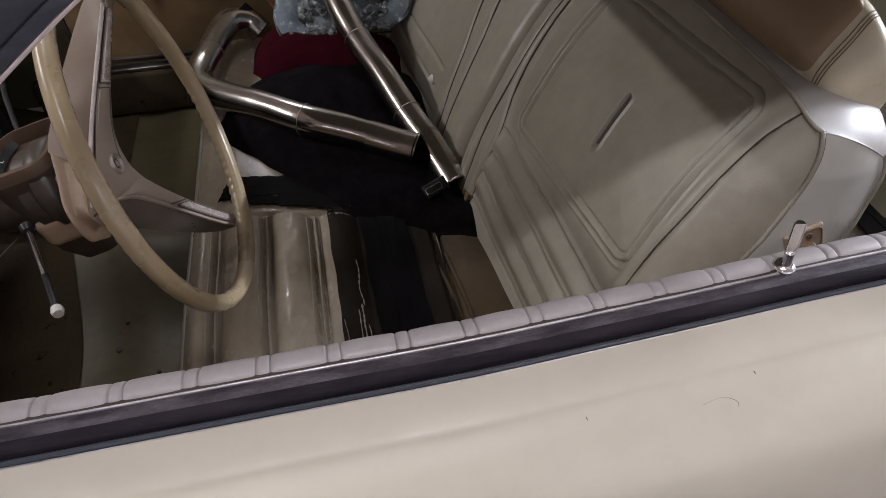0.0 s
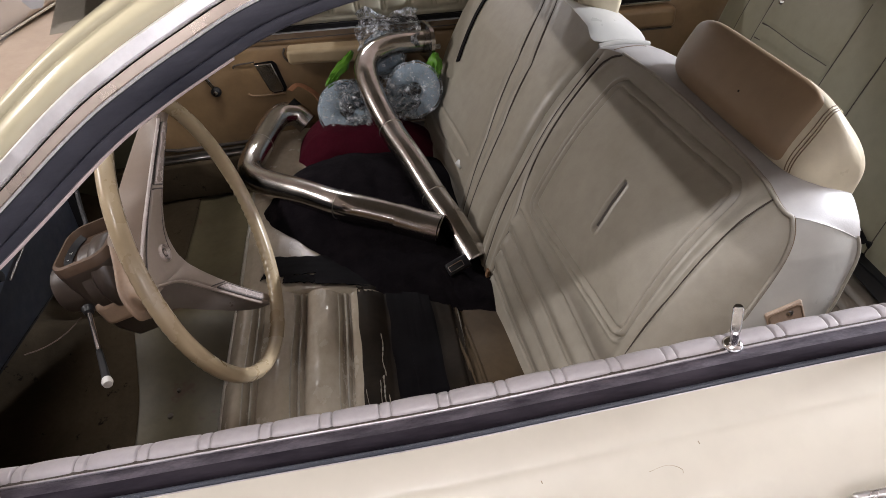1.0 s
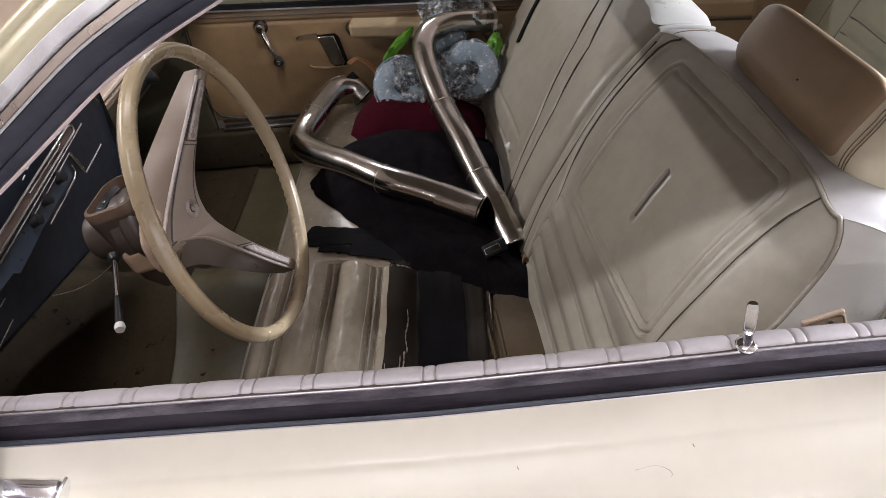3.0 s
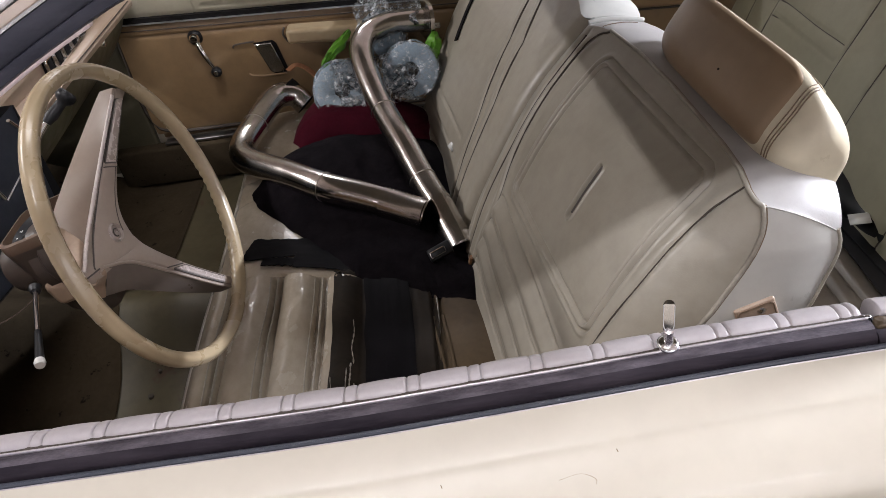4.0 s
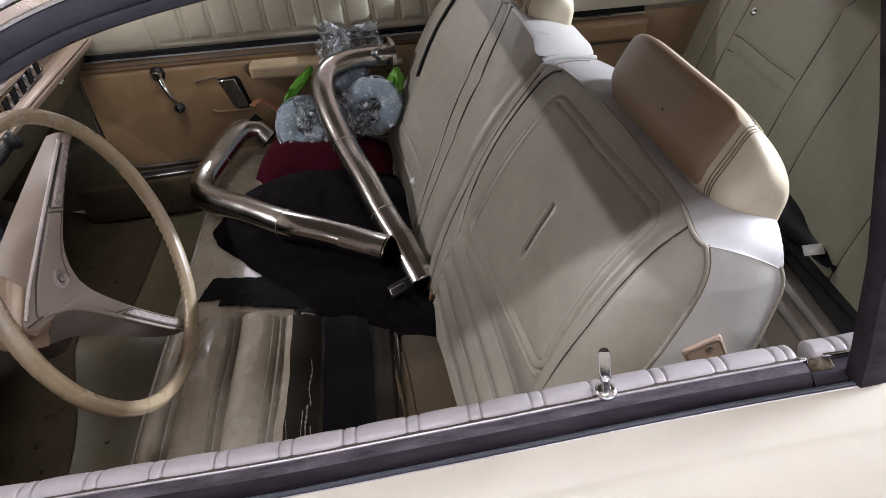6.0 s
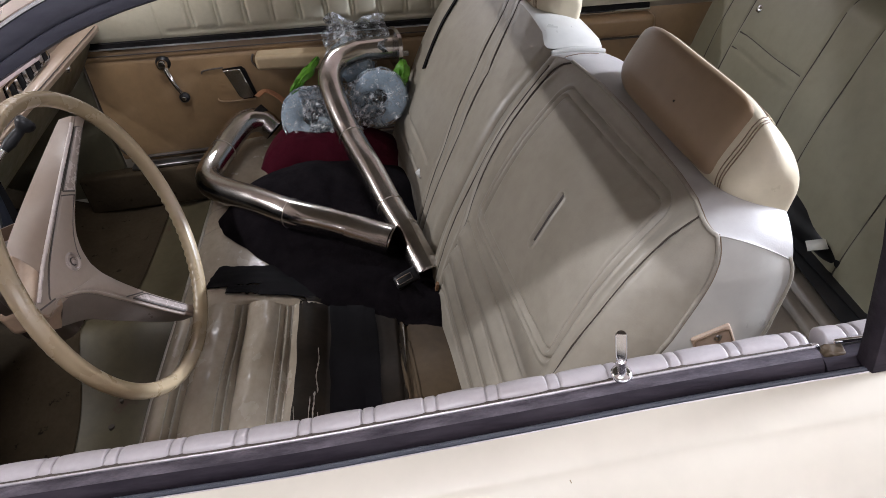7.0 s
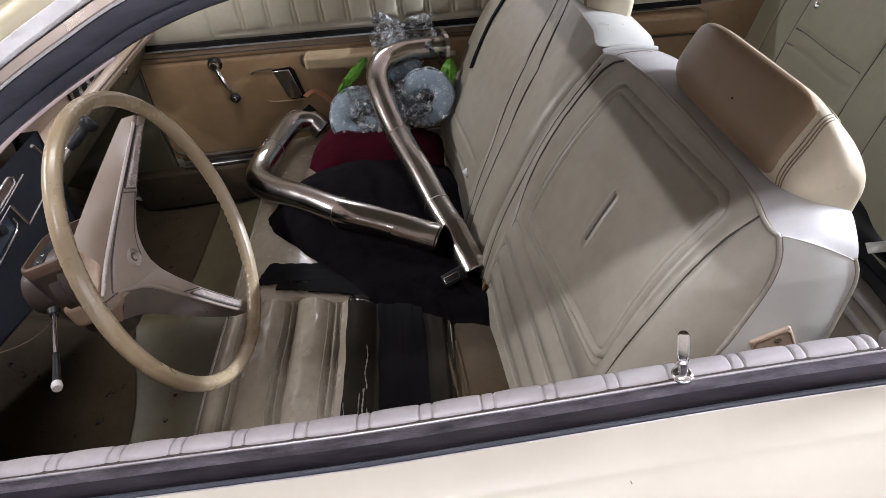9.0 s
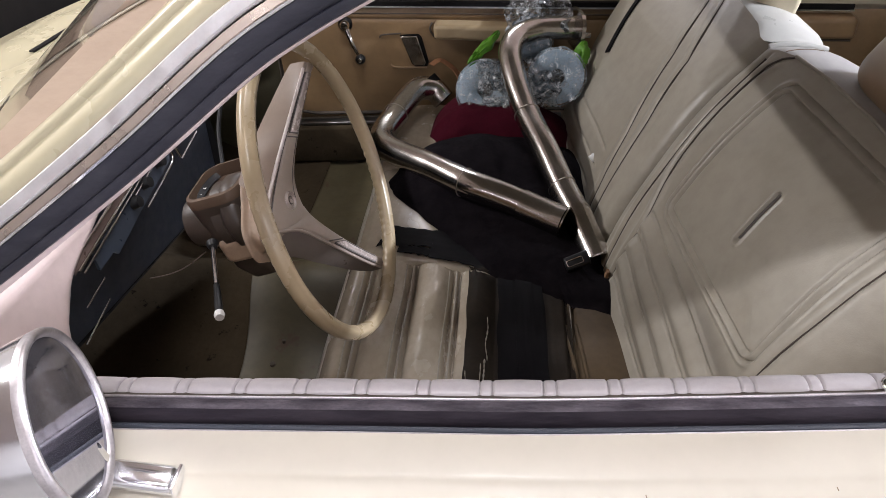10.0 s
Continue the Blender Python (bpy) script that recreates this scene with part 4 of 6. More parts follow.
D_TOP = [(0.200, 0.911), (0.235, 0.916), (0.268, 0.9205), (0.293, 0.923), (0.354, 0.928), (0.52, 0.935), (0.63, 0.936), (0.742, 0.932), (0.79, 0.925), (0.836, 0.912)]
P_TOP = [(0.840, 0.917), (0.90, 0.931), (1.0, 0.937), (1.2, 0.942), (1.40, 0.938), (1.50, 0.925)]


def cover_grid(name, fn, columns, rows_of, mat, parent, label=""):
    """A sheet whose columns each run over their own range of rows."""
    bm = bmesh.new()
    grid = [[bm.verts.new(fn(c, r)) for r in rows_of(c)] for c in columns]
    for a, b in zip(grid, grid[1:]):
        for j in range(len(a) - 1):
            bm.faces.new((a[j], b[j], b[j + 1], a[j + 1]))
    return part(name, bm, mat, parent, label, sharp=1.2)


def top_surface(front, top_table, end_low):
    """The rolled top: v from the front edge to the back edge. end_low: share of the way to the low outer end at s."""
    def at(s, v):
        t = front(s, soft_table(s, top_table, 0.004))
        k = end_low(s)
        b = Vector((t.x + 0.112 - 1.7 * split_round(s, 0, 0.838, 0.028), t.y, 0.905)).lerp(Vector((0.276, 0.2515, 0.866)), k)
        rise = (0.011 * (1 - k) + 0.007 * k) * math.sin(math.pi * v) ** 0.75 * (0.45 + 0.55 * smooth01(min(abs(s - 0.838), 0.09) / 0.06))
        return t.lerp(b, v) + Vector((0, -0.004 * k * math.sin(math.pi * v), rise))
    return at


driver_low = lambda s: smooth01((0.285 - s) / 0.085)
d_cols = steps(0.200, S_BOLSTER, 70)[:-1] + steps(S_BOLSTER, 0.836, 360)
driver_back = cover_grid("driver_backrest", driver_front, d_cols, lambda s: steps(Z_LOW, soft_table(s, D_TOP, 0.004), 330), "seat", bench, "pale vinyl backrest with an embossed panel and a slot")
driver_top = top_surface(driver_front, D_TOP, driver_low)
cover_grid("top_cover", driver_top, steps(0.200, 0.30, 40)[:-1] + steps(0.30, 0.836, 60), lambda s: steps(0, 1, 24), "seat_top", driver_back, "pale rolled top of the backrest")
passenger_back = cover_grid("passenger_backrest", passenger_front, steps(0.840, 1.495, 300), lambda s: steps(Z_LOW, soft_table(s, P_TOP, 0.004), 230), "seat", bench, "pale greenish vinyl passenger backrest")
passenger_top = top_surface(passenger_front, P_TOP, lambda s: 0.0)
cover_grid("top_cover", passenger_top, steps(0.840, 1.495, 60), lambda s: steps(0, 1, 20), "seat_side", passenger_back, "pale rolled top of the passenger backrest")


def side_panel(u, v):
    """u from the seat up to the seam, v from the front piping to the rear edge."""
    a, b = edge_front(Z_LOW + (0.911 - Z_LOW) * u), edge_rear(Z_LOW + (0.866 - Z_LOW) * u)
    end = driver_top(0.2, v) - edge_front(0.911).lerp(edge_rear(0.866), v)
    return a.lerp(b, v) + end * u ** 3 + Vector((0, -0.006 * math.sin(math.pi * v) ** 0.6 * (1 - u ** 6), 0))


part("side_panel", sheet(side_panel, steps(0, 1, 70), steps(0, 1, 24)), "seat_side", driver_back, "pale side panel of the backrest")


def back_cover(top, s_from, s_to):
    def at(u, v):
        t = top(s_from + (s_to - s_from) * u, 1.0)
        return Vector((t.x + (0.10 - 0.276) * v * (t.z - Z_LOW) / 0.42, t.y - 0.05 * v * (1 if u > 0.2 else 0.5 + 2.5 * u), t.z + (Z_LOW - t.z) * v))
    return sheet(at, steps(0, 1, 40), steps(0, 1, 30))


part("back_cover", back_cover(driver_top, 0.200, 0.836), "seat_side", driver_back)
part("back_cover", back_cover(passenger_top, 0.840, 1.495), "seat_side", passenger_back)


def on_front(fn, pts, lift, n=6):
    out = []
    for p in spline([(s, z, 0) for s, z in pts], n):
        out.append(fn(p.x, p.y) + Vector((-lift, 0, lift * 0.5)))
    return out


def seam(fn, line, parent, r=0.0017, mat="seam", lift=0.0, name="seam"):
    """A thread sunk in its groove; line holds (z, s) pairs."""
    return part(name, tube(on_front(fn, [(s, z) for z, s in line], lift), r, 6), mat, parent)


seam(driver_front, SEAM_ONE, driver_back, 0.0018, lift=0.0012)
seam(driver_front, SEAM_TWO, driver_back, 0.0022, lift=0.0014)
seam(driver_front, SEAM_OUTER, driver_back, 0.0015)
seam(passenger_front, P_SEAM_ONE, passenger_back, 0.0022, lift=0.0014)
seam(passenger_front, P_SEAM_TWO, passenger_back, 0.0022, lift=0.0014)
# piping along the top edge and down the outer edge, with its dark stitch line behind it
edge_line = [driver_front(s, soft_table(s, D_TOP, 0.004)) for s in steps(0.742, 0.201, 60)] + [edge_front(z) for z in steps(0.908, 0.60, 40)]
part("piping", tube([p + Vector((-0.0010, -0.0006, 0.0014)) for p in edge_line], 0.0030, 8), "piping", driver_back, "pale piping round the backrest")
part("stitch_line", tube([p + Vector((0.0032, -0.0006, 0.0006)) for p in edge_line], 0.0008, 6), "stitch", driver_back)
part("rear_piping", tube([edge_rear(z) + Vector((0.001, -0.001, 0)) for z in steps(0.60, 0.872, 40)], 0.0024, 8), "piping", driver_back, "piping along the rear edge of the side panel")
part("side_seam", tube([driver_top(0.2005, v) + Vector((0, -0.0008, 0)) for v in steps(0, 1, 20)], 0.0008, 6), "seat_side", driver_back, "raised seam between side and top")
part("seam", tube([driver_top(0.775 + 0.010 * v, v) + Vector((0, 0, 0.0002)) for v in steps(0.02, 0.6, 20)], 0.0011, 6), "stitch", driver_back)
part("piping", tube([passenger_front(s, soft_table(s, P_TOP, 0.004)) + Vector((-0.001, 0, 0.0012)) for s in steps(1.10, 1.47, 40)], 0.0028, 8), "piping", passenger_back)
part("end_roll", tube([driver_top(0.829, v) + Vector((0, 0, 0.0015)) for v in steps(0, 1, 24)], 0.0065, 10), "seat_side", driver_back, "pale rolled end of the top beside the gap")
part("split_piping", tube([passenger_top(0.8405, v) + Vector((0, -0.001, 0.001)) for v in steps(0, 0.8, 20)], 0.0036, 8), "seat_side", passenger_back, "pale piping beside the gap between the backrests")
part("tape_strip", tube(on_front(passenger_front, [(1.298, 0.740), (1.330, 0.805), (1.362, 0.868), (1.385, 0.918)], 0.0022), 0.0105, 6, section=[(-1, -0.10), (1, -0.10), (1, 0.10), (-1, 0.10)], up=(-0.8, 0, 0.6)), "tape", passenger_back, "strip of black tape on the passenger backrest")
part("slot_bottom", tube(on_front(driver_front, [(0.4985, 0.764), (0.500, 0.798), (0.5015, 0.830)], 0.0020), 0.0040, 10), "groove", driver_back, "dark bottom of the slot")
part("slot_edge", tube(on_front(driver_front, [(0.4965, 0.776), (0.498, 0.800), (0.4995, 0.823)], 0.0038), 0.0009, 6), "dull_chrome", driver_back, "worn metal edge in the slot")
lm = Matrix.Translation((0.178, 0.2190, 0.779)) @ Matrix.Rotation(radians(-21), 4, "Y")
lp = part("latch_plate", rounded_block(0.025, 0.003, 0.021, 0.0028, (8, 2, 8), lambda p: lm @ p), "latch", driver_back, "brown plastic latch plate on the seat side")
part("plate_rim", tube([lm @ Vector((a, -0.0032, b)) for a, b in rounded_rect(0.044, 0.036, 0.006)], 0.0016, 6, closed=True), "lug", lp)
part("screw", lathe([(0, 0.0030), (0.003, 0.0026), (0.0052, 0.0)], lm @ Matrix.Translation((0.006, -0.003, 0.007)) @ Matrix.Rotation(radians(90), 4, "X"), 14), "dull_chrome", lp, "small round screw")
part("latch_lever", box(0.020, 0.012, 0.010, 0.003, m=lm @ Matrix.Translation((0.002, -0.006, -0.010))), "lug", lp, "brown latch lever")
part("torn_edge", tube(on_front(driver_front, [(0.742, 0.538), (0.741, 0.512), (0.738, 0.486)], 0.003), 0.008, 6, section=[(-1, -0.3), (1, -0.3), (1, 0.3), (-1, 0.3)]), "foam", driver_back, "torn edge with brown foam showing")
part("torn_lining", tube(on_front(driver_front, [(0.733, 0.525), (0.715, 0.490), (0.690, 0.462)], 0.003), 0.005, 6, section=[(-1, -0.4), (1, -0.4), (1, 0.4), (-1, 0.4)]), "pale", driver_back, "pale lining along the torn edge")


# ---- headrests ----
def headrest(cy, half, parent, label, dx=0.0, dz=0.0):
    """A padded cushion: a rounded four-sided section drawn across the car, drawn in at both ends."""
    corners = [Vector((0.194, 0, 0.943)), Vector((0.240, 0, 1.036)), Vector((0.306, 0, 0.962)), Vector((0.274, 0, 0.834))]
    radii = [0.032, 0.030, 0.036, 0.042]
    section = []
    for k, c in enumerate(corners):
        a, b = (corners[k - 1] - c).normalized(), (corners[(k + 1) % 4] - c).normalized()
        for j in range(9):
            t = j / 8
            section.append((c + a * radii[k]) * (1 - t) ** 2 + c * (2 * t * (1 - t)) + (c + b * radii[k]) * t * t)
        for j in range(1, 8):
            p, q = c + b * radii[k], corners[(k + 1) % 4] - b * radii[(k + 1) % 4]
            section.append(p.lerp(q, j / 8))
    n = len(section)
    mid = sum(section, Vector()) / n + Vector((0.012, 0, -0.012))

    def at(y, s, lift=0.0):
        """y across from the centre, s round the section in steps."""
        k = int(math.floor(s)) % n
        p = section[k].lerp(section[(k + 1) % n], s - math.floor(s))
        e = min(1.0, (half - abs(y)) / (0.075 if y < 0 else 0.12))
        size = (1 - (1 - e) ** 2.4) ** (1 / 2.4)
        out = (p - mid).normalized()
        front = max(0.0, out.dot(Vector((-0.9, 0, 0.44))))
        q = mid + (p - mid) * (0.30 + 0.70 * size) + out * (lift + 0.013 * front ** 2 * max(0.0, 1 - (y / half) ** 4))
        return Vector((q.x + dx - 0.06 * y, cy + y, q.z + dz - 0.010 * smooth01((-y - half + 0.10) / 0.10)))

    ys = [half * math.sin(math.pi / 2 * t) for t in steps(-1, 1, 70)]
    bm = bmesh.new()
    rings = [[bm.verts.new(at(y, k)) for k in range(n)] for y in ys]
    for a, b in zip(rings, rings[1:]):
        for k in range(n):
            bm.faces.new((a[k], a[(k + 1) % n], b[(k + 1) % n], b[k]))
    bm.faces.new(rings[0])
    bm.faces.new(rings[-1])
    h = part("headrest", bm, "headrest_end", parent, label)
    y0, y1, s0, s1 = -half + 0.036, half - 0.014, 2.0, 21.5

    def face_at(u, v):
        """The brown front: u across, v up; its border sinks into the cushion with rounded corners."""
        a, b = abs(2 * u - 1), abs(2 * v - 1)
        edge = (a ** 7 + b ** 7) ** (1 / 7)
        return at(y0 + (y1 - y0) * u, s0 + (s1 - s0) * v, 0.0030 - 0.0050 * smooth01((edge - 0.90) / 0.10))

    part("face_pad", sheet(face_at, steps(0, 1, 90), steps(0, 1, 60)), "headrest", h, "brown grimy front face")
    for off in (0.001, 0.005, 0.008):
        part("end_seam", tube([at(y0 - off + 0.010 * abs(t) ** 3, 11.75 + 11.0 * t, 0.0003) for t in steps(-0.80, 0.95, 30)], 0.0008, 6), "stitch", h)
    for off, mat in ((1.6, "stitch"), (3.4, "stitch"), (5.0, "headrest_end")):
        part("top_seam", tube([at(y, s1 + off, 0.0002) for y in steps(y0 + 0.012, y1, 30)], 0.0010 if mat == "stitch" else 0.0016, 6), mat, h)
    part("vent_hole", lathe([(0, 0.0012), (0.0014, 0.001), (0.0020, -0.002)], aim(at(-0.030, 9.0, 0.003), (-0.85, 0, 0.5)), 12), "dark", h)
    part("stalk", tube([at(0.0, 46), at(0.0, 46) + Vector((-0.03, 0, -0.07))], 0.010, 10), "chrome", h)
    return h


headrest(0.502, 0.201, bench, "cream vinyl headrest darkened to brown on its face")
headrest(1.200, 0.190, bench, "cream vinyl passenger headrest", dx=-0.078, dz=0.01)


# ---- seat cushion ----
def cushion_top(x, y):
    z = soft_table(x, [(-0.70, 0.515), (-0.655, 0.556), (-0.60, 0.566), (-0.53, 0.564), (-0.40, 0.540), (-0.28, 0.520), (-0.15, 0.492), (-0.05, 0.48)], 0.02)
    z -= 0.03 * smooth01((0.42 - y) / 0.30)
    z -= 0.03 * smooth01((y - 1.25) / 0.25)
    z -= 0.012 * bell(y - 0.50, 0.12) * bell(x + 0.33, 0.12)
    if y < 0.68:
        k = smooth01((0.683 - y) / 0.012)
        for x0 in (-0.612, -0.530, -0.447, -0.232):
            z -= k * (0.0062 * bell(x - x0, 0.0028) + 0.0062 * bell(x - x0 - 0.013, 0.0028) - 0.0050 * bell(x - x0 - 0.0065, 0.0038))
        for xa, xb in ((-0.658, -0.612), (-0.599, -0.530), (-0.517, -0.447), (-0.434, -0.365), (-0.22, -0.10)):
            if xa < x < xb:
                z += k * 0.0165 * math.sin(math.pi * (x - xa) / (xb - xa)) ** 0.75
        z += (k * 0.0028 * noise.noise((x * 34, y * 11, 2)) + 0.0012 * noise.noise((x * 80, y * 36, 5)) * k) * smooth01((-0.395 - x) / 0.03)
    z -= 0.0055 * bell(y - 0.682 + 0.06 * max(0, -0.52 - x), 0.0032)
    for y0, sl in ((0.955, 0.35), (1.045, 0.2)):
        z -= 0.004 * bell(y - y0 - sl * (x + 0.66), 0.003) * smooth01((-0.56 - x) / 0.05)
    z += 0.004 * noise.noise((x * 7, y * 7, 1))
    return z


def cushion_bm():
    bm = bmesh.new()
    xs, ys = steps(-0.662, -0.06, 300), steps(0.16, 1.44, 230)
    rows = [[bm.verts.new((x, y, cushion_top(x, y))) for y in ys] for x in xs]
    for a, b in zip(rows, rows[1:]):
        for j in range(len(ys) - 1):
            bm.faces.new((a[j], b[j], b[j + 1], a[j + 1]))
    edge = [r[0] for r in rows] + rows[-1][1:] + [r[-1] for r in reversed(rows[:-1])] + list(reversed(rows[0][1:-1]))
    prev = edge
    for drop, out in ((0.02, 0.008), (0.07, 0.015), (0.15, 0.0), (0.205, -0.03)):
        nxt = []
        for v in edge:
            d = Vector((v.co.x + 0.36, (v.co.y - 0.8) * 0.5, 0)).normalized()
            nxt.append(bm.verts.new((v.co.x + d.x * out, v.co.y + d.y * out, max(v.co.z - drop, 0.335))))
        for k in range(len(edge)):
            q = (prev[k], prev[(k + 1) % len(edge)], nxt[(k + 1) % len(edge)], nxt[k])
            bm.faces.new(q)
        prev = nxt
    return bm


cushion = part("seat_cushion", cushion_bm(), "cushion", bench, "worn brownish pleated vinyl seat cushion patched with tape")


def on_cushion(pts, lift=0.001, n=6):
    return [Vector((p.x, p.y, cushion_top(p.x, p.y) + lift)) for p in spline([(x, y, 0) for x, y in pts], n)]


part("piping", tube(on_cushion([(-0.658, 0.17), (-0.657, 0.5), (-0.656, 0.8), (-0.656, 1.1), (-0.656, 1.43)], 0.001), 0.0038, 7), "piping", cushion, "pale front piping")
part("seam", tube(on_cushion([(-0.655, 0.66), (-0.62, 0.675), (-0.52, 0.683), (-0.40, 0.682), (-0.3, 0.682), (-0.2, 0.672)], -0.001), 0.0016, 6), "seam", cushion)


def tape_strip(corners, mat, lift, seed, label, name="tape_strip", nx=26, ny=26, parent=None):
    """A tape strip laid on the cushion between four corners, with slightly torn edges and wrinkles."""
    a, b, c, d = [Vector((x, y, 0)) for x, y in corners]

    def at(u, v):
        rag = 0.004 * noise.noise((u * 9, seed, 0)) * (1 if v in (0, 1) else 0) 
        w = a.lerp(b, u).lerp(d.lerp(c, u), v)
        wob = 0.0035 * noise.noise((v * 7, seed * 3, u * 0.5))
        x, y = w.x + wob, w.y + rag * 2
        wr = 0.0008 * abs(noise.noise((u * 4 + seed, v * 3, seed))) + 0.0004 * noise.noise((u * 9, v * 3, seed))
        return Vector((x, y, cushion_top(x, y) + lift + wr))

    bm = sheet(at, steps(0, 1, nx), steps(0, 1, ny))
    geom = bmesh.ops.extrude_face_region(bm, geom=bm.faces[:])
    bmesh.ops.translate(bm, vec=(0, 0, -0.0016), verts=[g for g in geom["geom"] if isinstance(g, bmesh.types.BMVert)])
    return part(name, bm, mat, parent or cushion, label)


tape_strip([(-0.412, 0.20), (-0.345, 0.20), (-0.352, 0.684), (-0.416, 0.676)], "tape_brown", 0.0062, 1, "worn brown tape strip")
tape_strip([(-0.352, 0.20), (-0.275, 0.20), (-0.290, 0.71), (-0.362, 0.70)], "tape", 0.0085, 2, "black duct tape strip")
tape_strip([(-0.300, 0.20), (-0.205, 0.20), (-0.232, 0.66), (-0.305, 0.69)], "tape_brown", 0.0066, 3, "worn brown tape strip")
tape_strip([(-0.318, 0.22), (-0.262, 0.22), (-0.276, 0.72), (-0.330, 0.72)], "tape", 0.0112, 4, "black duct tape strip")
tape_strip([(-0.612, 0.735), (-0.40, 0.735), (-0.38, 0.79), (-0.590, 0.800)], "tape", 0.0060, 5, "black duct tape strip across the seat")
tape_strip([(-0.500, 0.700), (-0.30, 0.690), (-0.30, 0.76), (-0.495, 0.752)], "tape", 0.0082, 6, "black duct tape strip across the seat")
tape_strip([(-0.565, 0.712), (-0.495, 0.705), (-0.495, 0.728), (-0.562, 0.735)], "tape", 0.0064, 7, "black duct tape strip across the seat")
part("tape_curl", tube(on_cushion([(-0.412, 0.672), (-0.400, 0.690), (-0.380, 0.684), (-0.372, 0.695)], 0.007), 0.006, 6, section=[(-1, -0.2), (1, -0.2), (1, 0.2), (-1, 0.2)]), "tape_brown", cushion)
for k, (fx, f0, f1, r) in enumerate(((-0.372, 0.20, 0.395, 0.0022), (-0.377, 0.44, 0.545, 0.0015), (-0.385, 0.30, 0.425, 0.0017), (-0.408, 0.30, 0.40, 0.0013), (-0.379, 0.36, 0.44, 0.0024))):
    fold = [(fx + 0.0035 * noise.noise((y * 26, k, 3)), y) for y in steps(f0, f1, 9)]
    part("tape_fold", tube(on_cushion(fold, 0.0128), lambda s, r=r, k=k: r * (0.30 + 1.1 * abs(noise.noise((s * 7, k, 9)))), 6), "piping", cushion, "pale torn fold in the tape")
for x0 in (-0.612, -0.530, -0.447, -0.232):
    for off, rr in ((0.0065, 0.0021), (-0.0075, 0.0014)):
        part("pleat_ridge", tube(on_cushion([(x0 + off, 0.19), (x0 + off + 0.001, 0.32), (x0 + off - 0.001, 0.45), (x0 + off + 0.001, 0.58), (x0 + off, 0.668)], 0.0002), rr, 6), "piping", cushion, "pale pleat ridge")
tape_strip([(-0.222, 0.20), (-0.118, 0.20), (-0.140, 0.655), (-0.236, 0.660)], "brown_vinyl", 0.0030, 8, "grimy brown vinyl patch", "worn_patch")
for px in (-0.214, -0.196):
    part("patch_ridge", tube(on_cushion([(px, 0.20), (px - 0.004, 0.32), (px - 0.010, 0.45), (px - 0.020, 0.57)], 0.0035), 0.0042, 8), "brown_vinyl", cushion, "brown ridge of the worn patch")

# ---- steering wheel ----
WC, WA = Vector((-0.584, 0.4355, 0.9027)), radians(15.2)
WN, W1, W2 = Vector((math.cos(WA), 0, math.sin(WA))), Vector((0, 1, 0)), Vector((-math.sin(WA), 0, math.cos(WA)))


def on_wheel(a, b, depth=0.0):
    return WC + W1 * a + W2 * b + WN * depth


wheel = thing("steering_wheel", "aged cream steering wheel with two taupe spokes", "steering wheel")


def rim_mesh(R=0.2065, r=0.0104):
    bm = bmesh.new()
    rings = []
    N, S = 576, 28
    for i in range(N):
        t = 2 * math.pi * i / N
        deg = math.degrees(t) % 360
        grip = smooth01((deg - 280) / 12) * smooth01((356 - deg) / 12) + smooth01((deg - 138) / 12) * smooth01((252 - deg) / 12)
        ring = []
        for k in range(S):
            a = 2 * math.pi * k / S
            wave = 0.0015 * (0.5 + 0.5 * math.cos(t * 96)) * max(0, math.cos(a - math.radians(238))) ** 1.5 * grip
            ridge = 0.0007 * bell(math.cos(a - math.radians(75)) - 1, 0.05) - 0.0006 * bell(a - math.radians(38), 0.22) - 0.0006 * bell(a - math.radians(112), 0.22)
            rr = r - wave + ridge
            ring.append(bm.verts.new(on_wheel((R + rr * math.cos(a)) * math.cos(t), (R + rr * math.cos(a)) * math.sin(t), rr * math.sin(a) * 1.1)))
        rings.append(ring)
    for i in range(N):
        for k in range(S):
            bm.faces.new((rings[i][k], rings[i][(k + 1) % S], rings[(i + 1) % N][(k + 1) % S], rings[(i + 1) % N][k]))
    return bm


part("rim", rim_mesh(), "rim", wheel, "shiny aged cream rim with finger grips")


# the moulded spokes: outer edge, inner edge and the foot of the flank, each (across, up, depth), from the upper rim over the hub to the lower rim
SPOKE_OUTER = [(0.152, 0.134, -0.017), (0.131, 0.118, -0.027), (0.068, 0.077, -0.053), (0.013, 0.043, -0.073), (-0.035, 0.022, -0.081), (-0.068, 0.006, -0.085), (-0.086, -0.006, -0.087), (-0.076, -0.024, -0.087), (-0.058, -0.018, -0.083), (-0.042, -0.026, -0.077), (-0.011, -0.051, -0.070), (0.014, -0.098, -0.055), (0.041, -0.162, -0.030), (0.058, -0.199, -0.014)]
SPOKE_INNER = [(0.171, 0.117, -0.015), (0.152, 0.104, -0.024), (0.099, 0.056, -0.050), (0.062, 0.019, -0.066), (0.046, -0.007, -0.072), (0.037, -0.031, -0.072), (0.035, -0.040, -0.070), (0.035, -0.047, -0.069), (0.035, -0.055, -0.067), (0.036, -0.066, -0.063), (0.040, -0.086, -0.056), (0.051, -0.123, -0.043), (0.065, -0.159, -0.029), (0.079, -0.194, -0.014)]
